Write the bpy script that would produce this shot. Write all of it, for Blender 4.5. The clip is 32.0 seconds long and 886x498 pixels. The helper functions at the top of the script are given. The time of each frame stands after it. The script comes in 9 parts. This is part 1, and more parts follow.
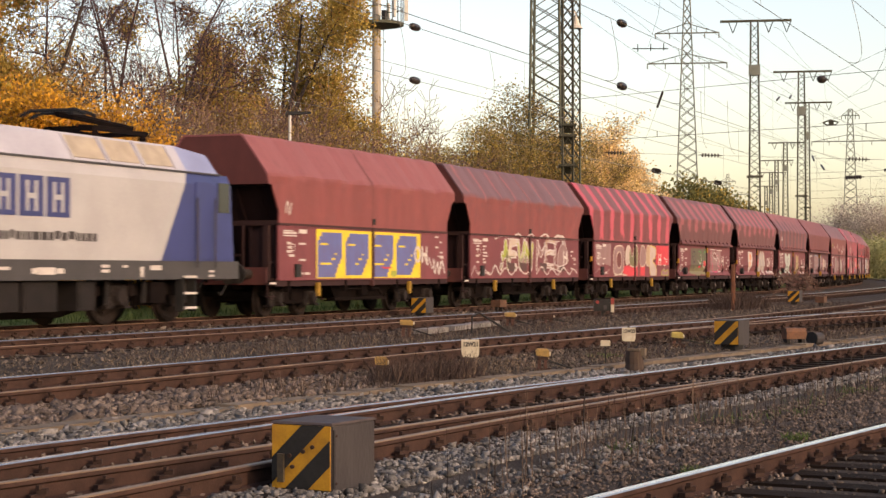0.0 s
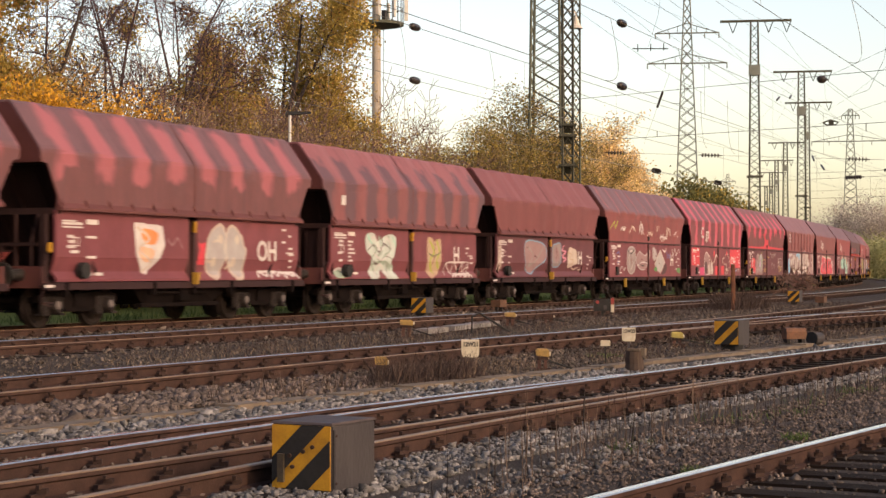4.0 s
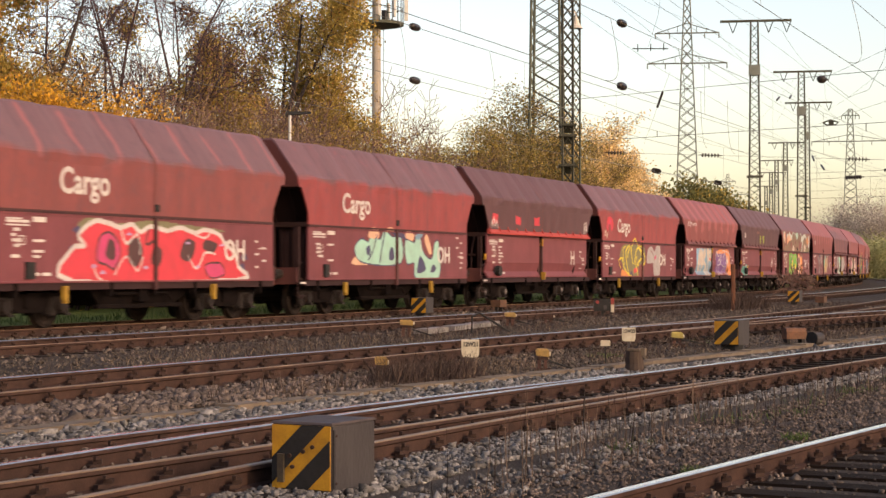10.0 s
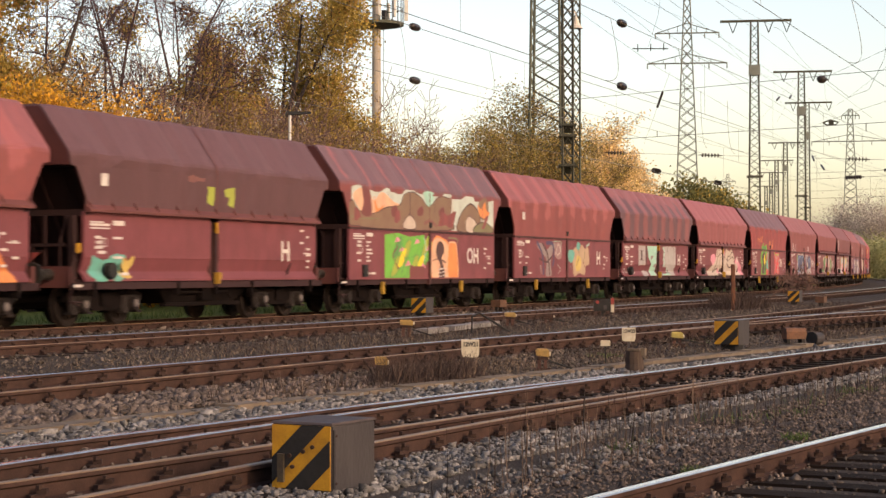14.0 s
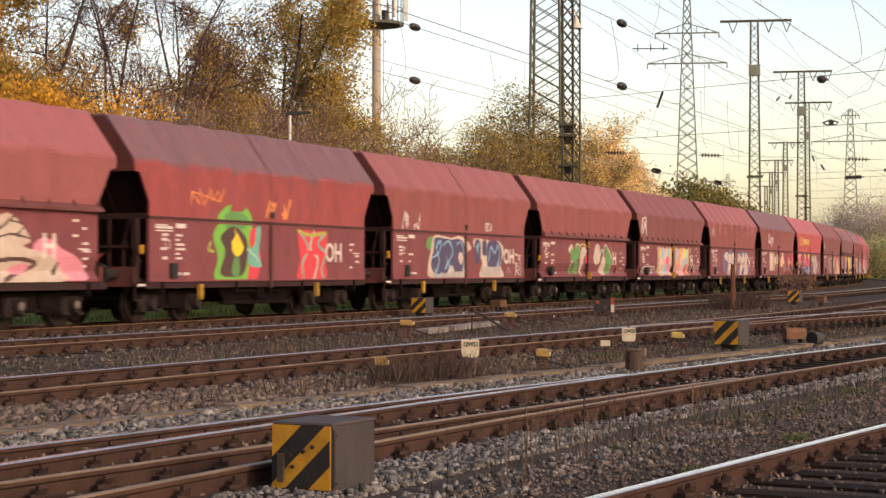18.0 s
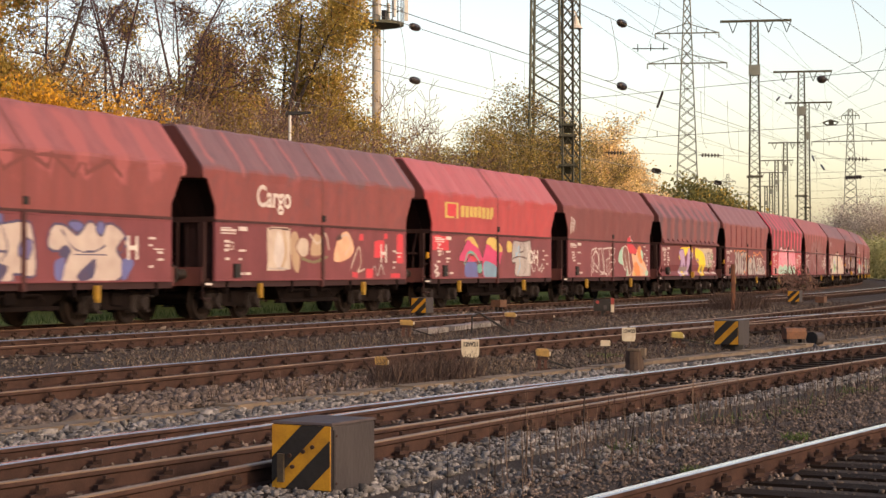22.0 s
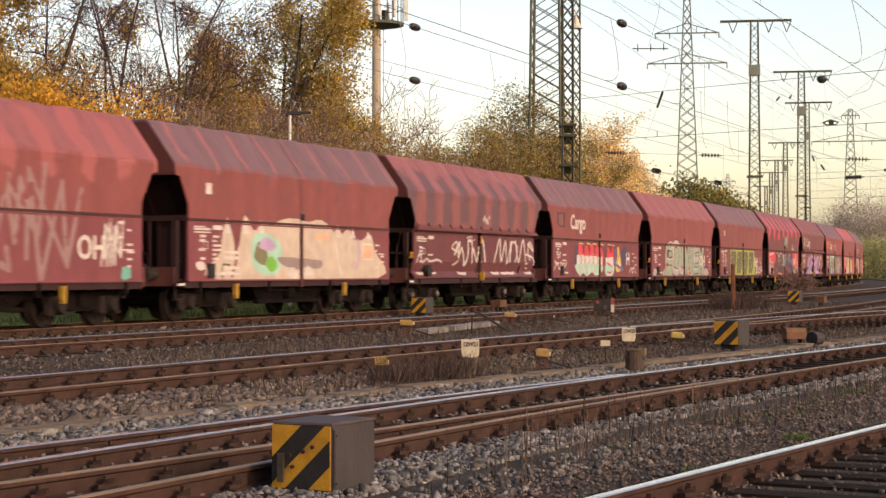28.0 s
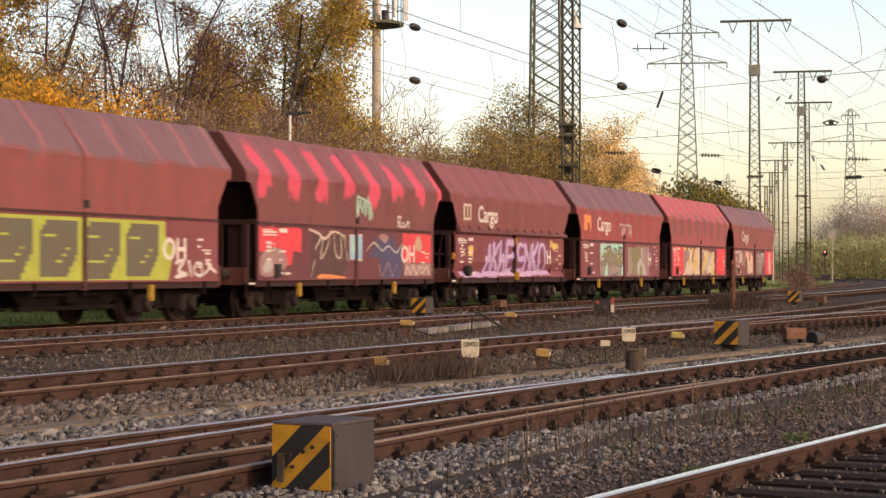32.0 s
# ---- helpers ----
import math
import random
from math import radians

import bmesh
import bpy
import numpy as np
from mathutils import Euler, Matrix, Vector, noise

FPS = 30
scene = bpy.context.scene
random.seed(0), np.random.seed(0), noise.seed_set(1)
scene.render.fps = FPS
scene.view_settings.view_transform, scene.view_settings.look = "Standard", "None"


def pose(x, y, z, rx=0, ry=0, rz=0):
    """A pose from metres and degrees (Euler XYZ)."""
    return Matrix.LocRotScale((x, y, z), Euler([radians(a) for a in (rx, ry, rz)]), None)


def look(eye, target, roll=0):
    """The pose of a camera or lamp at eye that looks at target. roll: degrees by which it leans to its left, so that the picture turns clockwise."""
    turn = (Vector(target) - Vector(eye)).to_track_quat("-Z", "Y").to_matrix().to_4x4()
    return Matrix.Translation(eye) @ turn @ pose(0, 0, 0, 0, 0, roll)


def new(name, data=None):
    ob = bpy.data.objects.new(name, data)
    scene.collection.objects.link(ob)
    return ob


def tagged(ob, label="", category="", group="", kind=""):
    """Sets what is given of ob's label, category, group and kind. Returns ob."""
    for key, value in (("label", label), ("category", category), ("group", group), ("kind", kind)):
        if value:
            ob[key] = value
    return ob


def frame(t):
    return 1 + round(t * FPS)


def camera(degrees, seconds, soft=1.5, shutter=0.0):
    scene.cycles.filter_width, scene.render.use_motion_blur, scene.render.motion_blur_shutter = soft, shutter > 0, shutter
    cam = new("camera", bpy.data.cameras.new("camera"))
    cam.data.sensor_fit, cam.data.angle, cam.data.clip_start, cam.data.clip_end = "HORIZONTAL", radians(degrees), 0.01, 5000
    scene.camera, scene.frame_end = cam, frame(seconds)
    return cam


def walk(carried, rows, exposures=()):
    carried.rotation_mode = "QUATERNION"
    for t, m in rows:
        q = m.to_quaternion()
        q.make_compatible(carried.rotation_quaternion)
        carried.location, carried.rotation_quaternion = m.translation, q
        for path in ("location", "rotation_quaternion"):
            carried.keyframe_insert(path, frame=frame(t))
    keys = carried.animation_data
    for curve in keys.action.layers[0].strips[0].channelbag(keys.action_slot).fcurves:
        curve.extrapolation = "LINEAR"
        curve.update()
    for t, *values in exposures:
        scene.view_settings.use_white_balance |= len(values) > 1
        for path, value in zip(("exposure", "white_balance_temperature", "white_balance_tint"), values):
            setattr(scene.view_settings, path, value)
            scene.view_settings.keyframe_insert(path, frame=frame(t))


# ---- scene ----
cam = camera(27.53, 32.0, soft=1.45, shutter=0.3)
EYE = (0.0, 0.0, 1.13)
AIM = (EYE[0] + 100 * math.cos(radians(21.85)), EYE[1] + 100 * math.sin(radians(21.85)), EYE[2] + 1.219)
walk(cam, [(0.0, look(EYE, AIM)), (32.0, look(EYE, AIM))], [(0.0, 0.82, 7700, 20), (32.0, 0.82, 7700, 20)])

# ---- light: low hazy autumn sun behind the camera, bright pale sky ----
SUN_AZ, SUN_EL = radians(250), radians(22)
world = bpy.data.worlds.new("world")
scene.world = world
world.use_nodes = True
wn = world.node_tree.nodes
sky = wn.new("ShaderNodeTexSky")
sky.sky_type, sky.sun_disc = "NISHITA", False
sky.sun_elevation, sky.sun_rotation = SUN_EL, radians(90) - SUN_AZ
sky.dust_density, sky.air_density, sky.ozone_density = 1.9, 1.0, 0.5
wn["Background"].inputs["Strength"].default_value = 0.15
world.node_tree.links.new(sky.outputs[0], wn["Background"].inputs["Color"])
sun = new("sun", bpy.data.lights.new("sun", "SUN"))
sun.data.energy, sun.data.angle, sun.data.color = 0.95, radians(8), (1.0, 0.82, 0.66)
sun.matrix_world = look((0, 0, 0), (-math.cos(SUN_AZ) * math.cos(SUN_EL), -math.sin(SUN_AZ) * math.cos(SUN_EL), -math.sin(SUN_EL)))


# ---- materials ----
def mat(name, col, col2=None, rough=0.8, metal=0.0, scale=3.0, fine=40.0, bump=0.3, dist=0.01, vary=0.0, stretch=(1, 1, 1), mix=0.6, spec=0.22):
    """A two-scale noise material between col and col2, with grain and fine relief. vary: change from object to object."""
    m = bpy.data.materials.new(name)
    m.use_nodes = True
    nt = m.node_tree
    N, L = nt.nodes, nt.links
    b = N["Principled BSDF"]
    b.inputs["Roughness"].default_value, b.inputs["Metallic"].default_value = rough, metal
    b.inputs["Specular IOR Level"].default_value = spec
    col2 = col2 or tuple(c * 0.7 for c in col)
    tc, mp = N.new("ShaderNodeTexCoord"), N.new("ShaderNodeMapping")
    mp.inputs["Scale"].default_value = stretch
    L.new(tc.outputs["Object"], mp.inputs["Vector"])
    n1, n2 = N.new("ShaderNodeTexNoise"), N.new("ShaderNodeTexNoise")
    n1.inputs["Scale"].default_value, n1.inputs["Detail"].default_value = scale, 6
    n2.inputs["Scale"].default_value, n2.inputs["Detail"].default_value = fine, 3
    L.new(mp.outputs[0], n1.inputs["Vector"])
    L.new(mp.outputs[0], n2.inputs["Vector"])
    add = N.new("ShaderNodeMath")
    add.operation = "MULTIPLY_ADD"
    add.inputs[1].default_value = 0.35
    L.new(n2.outputs["Fac"], add.inputs[0])
    L.new(n1.outputs["Fac"], add.inputs[2])
    ramp = N.new("ShaderNodeMapRange")
    ramp.inputs["From Min"].default_value, ramp.inputs["From Max"].default_value = 0.67 - 0.35 * mix, 0.67 + 0.35 * mix
    L.new(add.outputs[0], ramp.inputs["Value"])
    cm = N.new("ShaderNodeMix")
    cm.data_type = "RGBA"
    cm.inputs[6].default_value, cm.inputs[7].default_value = (*col, 1), (*col2, 1)
    L.new(ramp.outputs[0], cm.inputs[0])
    out = cm.outputs[2]
    if vary:
        oi, hsv, mr = N.new("ShaderNodeObjectInfo"), N.new("ShaderNodeHueSaturation"), N.new("ShaderNodeMapRange")
        mr.inputs["To Min"].default_value, mr.inputs["To Max"].default_value = 1 - vary, 1 + vary
        L.new(oi.outputs["Random"], mr.inputs["Value"])
        L.new(mr.outputs[0], hsv.inputs["Value"])
        L.new(out, hsv.inputs["Color"])
        out = hsv.outputs[0]
    L.new(out, b.inputs["Base Color"])
    if bump:
        bp = N.new("ShaderNodeBump")
        bp.inputs["Strength"].default_value, bp.inputs["Distance"].default_value = bump, dist
        L.new(n2.outputs["Fac"], bp.inputs["Height"])
        L.new(bp.outputs[0], b.inputs["Normal"])
    return m


def island(m, amount=0.35):
    """Lets each separate piece of a joined mesh differ in brightness."""
    N, L = m.node_tree.nodes, m.node_tree.links
    b = N["Principled BSDF"]
    src = b.inputs["Base Color"].links[0].from_socket
    g, mr, hsv = N.new("ShaderNodeNewGeometry"), N.new("ShaderNodeMapRange"), N.new("ShaderNodeHueSaturation")
    mr.inputs["To Min"].default_value, mr.inputs["To Max"].default_value = 1 - amount, 1 + amount
    L.new(g.outputs["Random Per Island"], mr.inputs["Value"])
    L.new(mr.outputs[0], hsv.inputs["Value"])
    L.new(src, hsv.inputs["Color"])
    L.new(hsv.outputs[0], b.inputs["Base Color"])
    return m


M_RAIL = mat("rusty_rail_steel", (0.07, 0.039, 0.031), (0.038, 0.023, 0.02), 0.8, 0.1, 6, 60, spec=0.05)
M_HEAD = mat("polished_rail_head", (1.0, 0.9, 0.8), (0.86, 0.74, 0.64), 0.2, 1.0, 3, 80, bump=0.05, stretch=(0.3, 4, 1))
M_DULLHEAD = mat("worn_rail_head", (0.26, 0.17, 0.1), (0.14, 0.09, 0.06), 0.5, 0.25, 3, 80, bump=0.05, stretch=(0.3, 4, 1))
M_SLEEPER = mat("weathered_sleeper_wood", (0.03, 0.02, 0.015), (0.016, 0.011, 0.009), 0.9, 0, 4, 50, vary=0.3, stretch=(4, 1, 4), spec=0.05)
M_CLIP = mat("rusty_fastening_iron", (0.055, 0.033, 0.027), (0.032, 0.02, 0.017), 0.85, 0.0, 20, 90, spec=0.05)
M_GROUND = mat("brown_gravel_ground", (0.098, 0.08, 0.07), (0.04, 0.033, 0.029), 0.95, 0, 0.9, 34, bump=1.0, dist=0.04, mix=1.0, spec=0.05)
M_STONE = island(mat("grey_ballast_stone", (0.22, 0.205, 0.195), (0.07, 0.064, 0.061), 0.9, 0, 9, 60, spec=0.04), 0.6)
M_RUSTSTONE = island(mat("rust_stained_ballast_stone", (0.19, 0.148, 0.127), (0.058, 0.045, 0.039), 0.9, 0, 9, 60, spec=0.04), 0.42)
M_SOILSTONE = island(mat("earthy_small_stones", (0.135, 0.108, 0.092), (0.052, 0.043, 0.037), 0.95, 0, 9, 60, spec=0.03), 0.45)
M_GRASS = island(mat("autumn_grass", (0.085, 0.125, 0.032), (0.05, 0.072, 0.022), 0.9, 0, 2, 20), 0.4)
# M_IRON and M_WHEEL hold the shade under the train in their base colours
M_IRON = mat("shaded_underframe_steel", (0.006, 0.0045, 0.0045), (0.0115, 0.008, 0.0075), 0.9, 0.0, 4, 30, spec=0.03)
M_WHEEL = mat("shaded_brown_dusty_wheel_steel", (0.024, 0.016, 0.014), (0.012, 0.01, 0.0095), 0.85, 0.0, 5, 30, spec=0.1)
M_BLACK = mat("black_painted_steel", (0.014, 0.013, 0.013), (0.024, 0.022, 0.021), 0.7, 0, 6, 40)
M_WHITE = mat("faded_white_lettering", (0.58, 0.53, 0.5), (0.42, 0.37, 0.35), 0.7, 0, 6, 40, bump=0)
M_YELLOW = mat("weathered_yellow_paint", (0.5, 0.255, 0.022), (0.3, 0.14, 0.018), 0.6, 0, 7, 50, mix=0.8)
M_GREY = mat("weathered_grey_sheet_steel", (0.062, 0.054, 0.055), (0.038, 0.032, 0.033), 0.6, 0.2, 5, 40, stretch=(1, 1, 0.4), mix=1.0)


# ---- mesh helpers ----
class Mesh:
    """Collects the vertices and faces of one part."""

    def __init__(self):
        self.v, self.f, self.mi = [], [], []

    def add(self, verts, faces, mi=0):
        n = len(self.v)
        self.v += [tuple(p) for p in verts]
        self.f += [tuple(i + n for i in q) for q in faces]
        self.mi += [mi] * len(faces)
        return self

    def box(self, x0, x1, y0, y1, z0, z1, mi=0, m=None):
        vs = [Vector((x, y, z)) for z in (z0, z1) for x, y in ((x0, y0), (x1, y0), (x1, y1), (x0, y1))]
        if m is not None:
            vs = [m @ p for p in vs]
        return self.add(vs, [(3, 2, 1, 0), (4, 5, 6, 7), (0, 1, 5, 4), (1, 2, 6, 5), (2, 3, 7, 6), (3, 0, 4, 7)], mi)

    def loft(self, rings, closed=True, caps=True, mi=0):
        k = len(rings[0])
        vs = [p for r in rings for p in r]
        fs = []
        for a in range(len(rings) - 1):
            for i in range(k if closed else k - 1):
                j = (i + 1) % k
                fs.append((a * k + i, a * k + j, (a + 1) * k + j, (a + 1) * k + i))
        if caps:
            fs += [tuple(range(k))[::-1], tuple((len(rings) - 1) * k + i for i in range(k))]
        return self.add(vs, fs, mi)

    def tube(self, pts, r, sides=6, mi=0, caps=True):
        pts = [Vector(p) for p in pts]
        rs = r if isinstance(r, (list, tuple)) else [r] * len(pts)
        rings = []
        for i, p in enumerate(pts):
            d = (pts[min(i + 1, len(pts) - 1)] - pts[max(i - 1, 0)]).normalized()
            a = d.cross(Vector((0, 0, 1)) if abs(d.z) < 0.9 else Vector((1, 0, 0))).normalized()
            b = d.cross(a)
            rings.append([p + rs[i] * (a * math.cos(2 * math.pi * k / sides) + b * math.sin(2 * math.pi * k / sides)) for k in range(sides)])
        return self.loft(rings, True, caps, mi)

    def prism(self, prof, x0, x1, mi=0):
        """A profile of (y, z) drawn out along x."""
        return self.loft([[(x0, y, z) for y, z in prof], [(x1, y, z) for y, z in prof]], mi=mi)

    def plate(self, pts, t, axis=1, mi=0):
        """A flat outline in x and z, thick along y."""
        return self.loft([[(x, -t / 2, z) for x, z in pts], [(x, t / 2, z) for x, z in pts]], mi=mi)

    def data(self, name, mats):
        me = bpy.data.meshes.new(name)
        me.from_pydata(self.v, [], self.f)
        for m in mats if isinstance(mats, (list, tuple)) else [mats]:
            me.materials.append(m)
        if any(self.mi):
            me.polygons.foreach_set("material_index", self.mi)
        bm = bmesh.new()
        bm.from_mesh(me)
        bmesh.ops.recalc_face_normals(bm, faces=bm.faces)
        bm.to_mesh(me)
        bm.free()
        return me


def part(name, mesh, mats, parent, label="", at=None):
    ob = new(name, mesh.data(name, mats) if isinstance(mesh, Mesh) else mesh)
    ob.parent = parent
    if at is not None:
        ob.matrix_basis = at
    return tagged(ob, label)


def thing(name, at, label, category, group="", kind=""):
    ob = new(name)
    ob.matrix_basis = at
    return tagged(ob, label, category, group, kind)


def smooth(me):
    me.polygons.foreach_set("use_smooth", [True] * len(me.polygons))
    return me


# ---- ground and tracks ----
def curve_of(points, deg=3):
    xs, ys = zip(*points)
    return np.polyfit(xs, ys, min(deg, len(points) - 1))


RUN, GAIN = 15.104, 0.00144           # the train's speed in m/s, and how it gathers pace
PITCH = {"A": 12.911, "B": 12.381}    # length over buffers of the two kinds of wagon
HALF = {"A": 5.49, "B": 5.25}         # half length of their side panels
S0, RAD, TY = 72.0, 798.0, 21.42      # the train's track: straight up to S0, then a wide curve


def train_at(s):
    """Place and heading on the train's track at s metres along it."""
    u = max(s - S0, 0.0) / RAD
    return min(s, S0) + RAD * math.sin(u), TY + RAD * (1 - math.cos(u)), u


def run(t):
    """How far the train has gone at a time."""
    return RUN * t + GAIN * t * t


def ground_z(x, y):
    """Height of the bed: the near tracks lie a little lower, the bank behind the train rises."""
    z = -0.16
    if y < 9:
        z -= 0.13 * min((9 - y) / 2.5, 1)
    return z


def sampled(points, x0, x1, step=0.6, deg=3):
    c = curve_of(points, deg)
    out, x = [], x0
    while x < x1:
        y = float(np.polyval(c, x))
        dy = float(np.polyval(np.polyder(c), x))
        out.append((x, y, math.atan(dy)))
        x += step / math.sqrt(1 + dy * dy)
    return out


RAILPROF = ((-0.0625, 0), (0.0625, 0), (0.0625, 0.012), (0.011, 0.032), (0.011, 0.112), (0.035, 0.124), (0.035, 0.15), (0.028, 0.158), (-0.028, 0.158), (-0.035, 0.15), (-0.035, 0.124), (-0.011, 0.112), (-0.011, 0.032), (-0.0625, 0.012))


def rail_mesh(line, off, z, a0=0, a1=None):
    """A flat-bottomed rail along a line, its head top at z."""
    m = Mesh()
    rings = []
    for x, y, h in line[a0:a1]:
        nx, ny = -math.sin(h), math.cos(h)
        rings.append([(x + nx * (off + p), y + ny * (off + p), z - 0.158 + q) for p, q in RAILPROF])
    k = len(RAILPROF)
    m.loft(rings)
    for i in range((len(rings) - 1) * k):
        if i % k in (6, 7, 8):
            m.mi[i] = 1
    return m


M_SLEEPERMESH = Mesh().box(-0.13, 0.13, -1.3, 1.3, -0.16, 0).data("sleeper", M_SLEEPER)


def clip_into(m, x, y, h, off, z):
    c = Matrix.Translation((x, y, z)) @ Matrix.Rotation(h, 4, "Z") @ Matrix.Translation((0, off, 0))
    m.box(-0.1, 0.1, -0.18, 0.18, -0.16, -0.14, m=c)
    for sy in (-1, 1):
        m.box(-0.07, 0.07, sy * 0.1 - 0.04, sy * 0.1 + 0.04, -0.14, -0.115, m=c)
        m.box(-0.05, 0.05, sy * 0.09 - 0.028, sy * 0.09 + 0.028, -0.115, -0.09, m=c @ Matrix.Rotation(0.25 * sy, 4, "Z"))
        m.box(-0.03, 0.03, sy * 0.095 - 0.03, sy * 0.095 + 0.03, -0.092, -0.06, m=c @ Matrix.Rotation(0.5, 4, "Z"))
        m.box(-0.014, 0.014, sy * 0.095 - 0.014, sy * 0.095 + 0.014, -0.06, -0.035, m=c)


def track(line, z, label, head=M_HEAD, head2=None, sleepers=True, ends=(0, None), offs=(0.7525, -0.7525)):
    t = thing("railway_track", Matrix(), label, "railway track", kind="structure")
    for off, hm in zip(offs, (head, head2 or head)):
        part("rail", rail_mesh(line, off, z, *ends), [M_RAIL, hm], t, "steel rail with a polished head")
    clips = Mesh()
    for x, y, h in line[:230]:
        for off in offs:
            clip_into(clips, x, y, h, off, z)
    c = part("rail_fastening", clips, M_CLIP, t, "rusty rail fastenings")
    tagged(c, kind="stuff")
    if sleepers:
        for x, y, h in line[:200]:
            part("sleeper", M_SLEEPERMESH, None, t, at=Matrix.Translation((x, y, z - 0.151 + (0.012 if z < 0 else 0.0))) @ Matrix.Rotation(h, 4, "Z"))
    return t


LINE_T = []
s = -20.0
while s < 330:
    x, y, u = train_at(s)
    LINE_T.append((x, y, u))
    s += 0.6
PTS_A = ((-20, 17.78), (0, 17.37), (25, 16.86), (50, 16.3), (75, 16.0), (100, 16.2), (130, 17.6), (160, 20.2), (200, 25.9), (240, 33.6), (280, 43.3), (320, 55.0))
LINE_A = sampled(PTS_A, -10, 315, 0.6, 5)
PTS_B = ((-5, 11.8), (16.1, 10.78), (22, 10.42), (27.1, 10.1), (35.6, 9.45), (41.6, 8.6), (47.9, 7.75), (52.7, 6.85), (62, 4.6))
LINE_B = sampled(PTS_B, -5, 66)
PTS_B3 = ((24, 10.29), (30, 9.9), (36, 9.55), (46.6, 9.3), (54, 9.05), (60, 9.1), (73.7, 9.75), (95, 11.6))
LINE_B3 = sampled(PTS_B3, 34, 110)
PTS_C1 = ((2, 8.6), (10.8, 7.0), (14.1, 6.45), (17.3, 6.12), (20, 5.66), (22, 5.35))
LINE_C1 = sampled(PTS_C1, 0, 21.4)
PTS_C2 = ((2, 6.5), (9.88, 6.33), (13.3, 6.1), (16.7, 5.9), (19.6, 5.58), (22.9, 5.15), (27.25, 4.52), (32.4, 3.85), (45, 1.9))
LINE_C2 = sampled(PTS_C2, 0, 60)
PTS_D = ((2, 3.05), (9.6, 2.25), (10.9, 2.05), (12.8, 1.74), (15.2, 1.41), (25, 0.1))
LINE_D = sampled(PTS_D, 0, 40)

def ground():
    m = Mesh()
    xs = [-3000, -400, -60, -10] + list(range(0, 80, 4)) + [90, 120, 180, 300, 600, 1200, 3500]
    ys = [-3000, -400, -60, -10, 0, 2, 4, 6, 6.5, 8, 9, 10, 12, 15, 18, 22, 24.5, 27, 30, 34, 40, 60, 120, 300, 1200, 3500]
    vs = [(x, y, ground_z(x, y)) for x in xs for y in ys]
    k = len(ys)
    fs = [(a * k + b, (a + 1) * k + b, (a + 1) * k + b + 1, a * k + b + 1) for a in range(len(xs) - 1) for b in range(k - 1)]
    m.add(vs, fs)
    ob = new("ground", m.data("ground", M_GROUND))
    tagged(ob, "brown gravel and soil of a railway yard", "ground", kind="structure")


ground()
track(LINE_T, 0.0, "railway track on which the coal train runs", M_DULLHEAD)
track(LINE_A, 0.0, "railway track beside the coal train", M_HEAD, M_DULLHEAD)
track(LINE_B, 0.0, "curving railway track of a turnout", M_HEAD, M_DULLHEAD)
track(LINE_B3, 0.0, "branch track leaving a turnout", M_DULLHEAD, sleepers=False)
track(LINE_C1, -0.13, "railway track merging at a turnout", M_HEAD, M_DULLHEAD, sleepers=False)
track(LINE_C2, -0.13, "rusty railway track with one bright rail", M_HEAD, M_DULLHEAD)
track(LINE_D, -0.13, "railway track with a bright rail", M_HEAD)


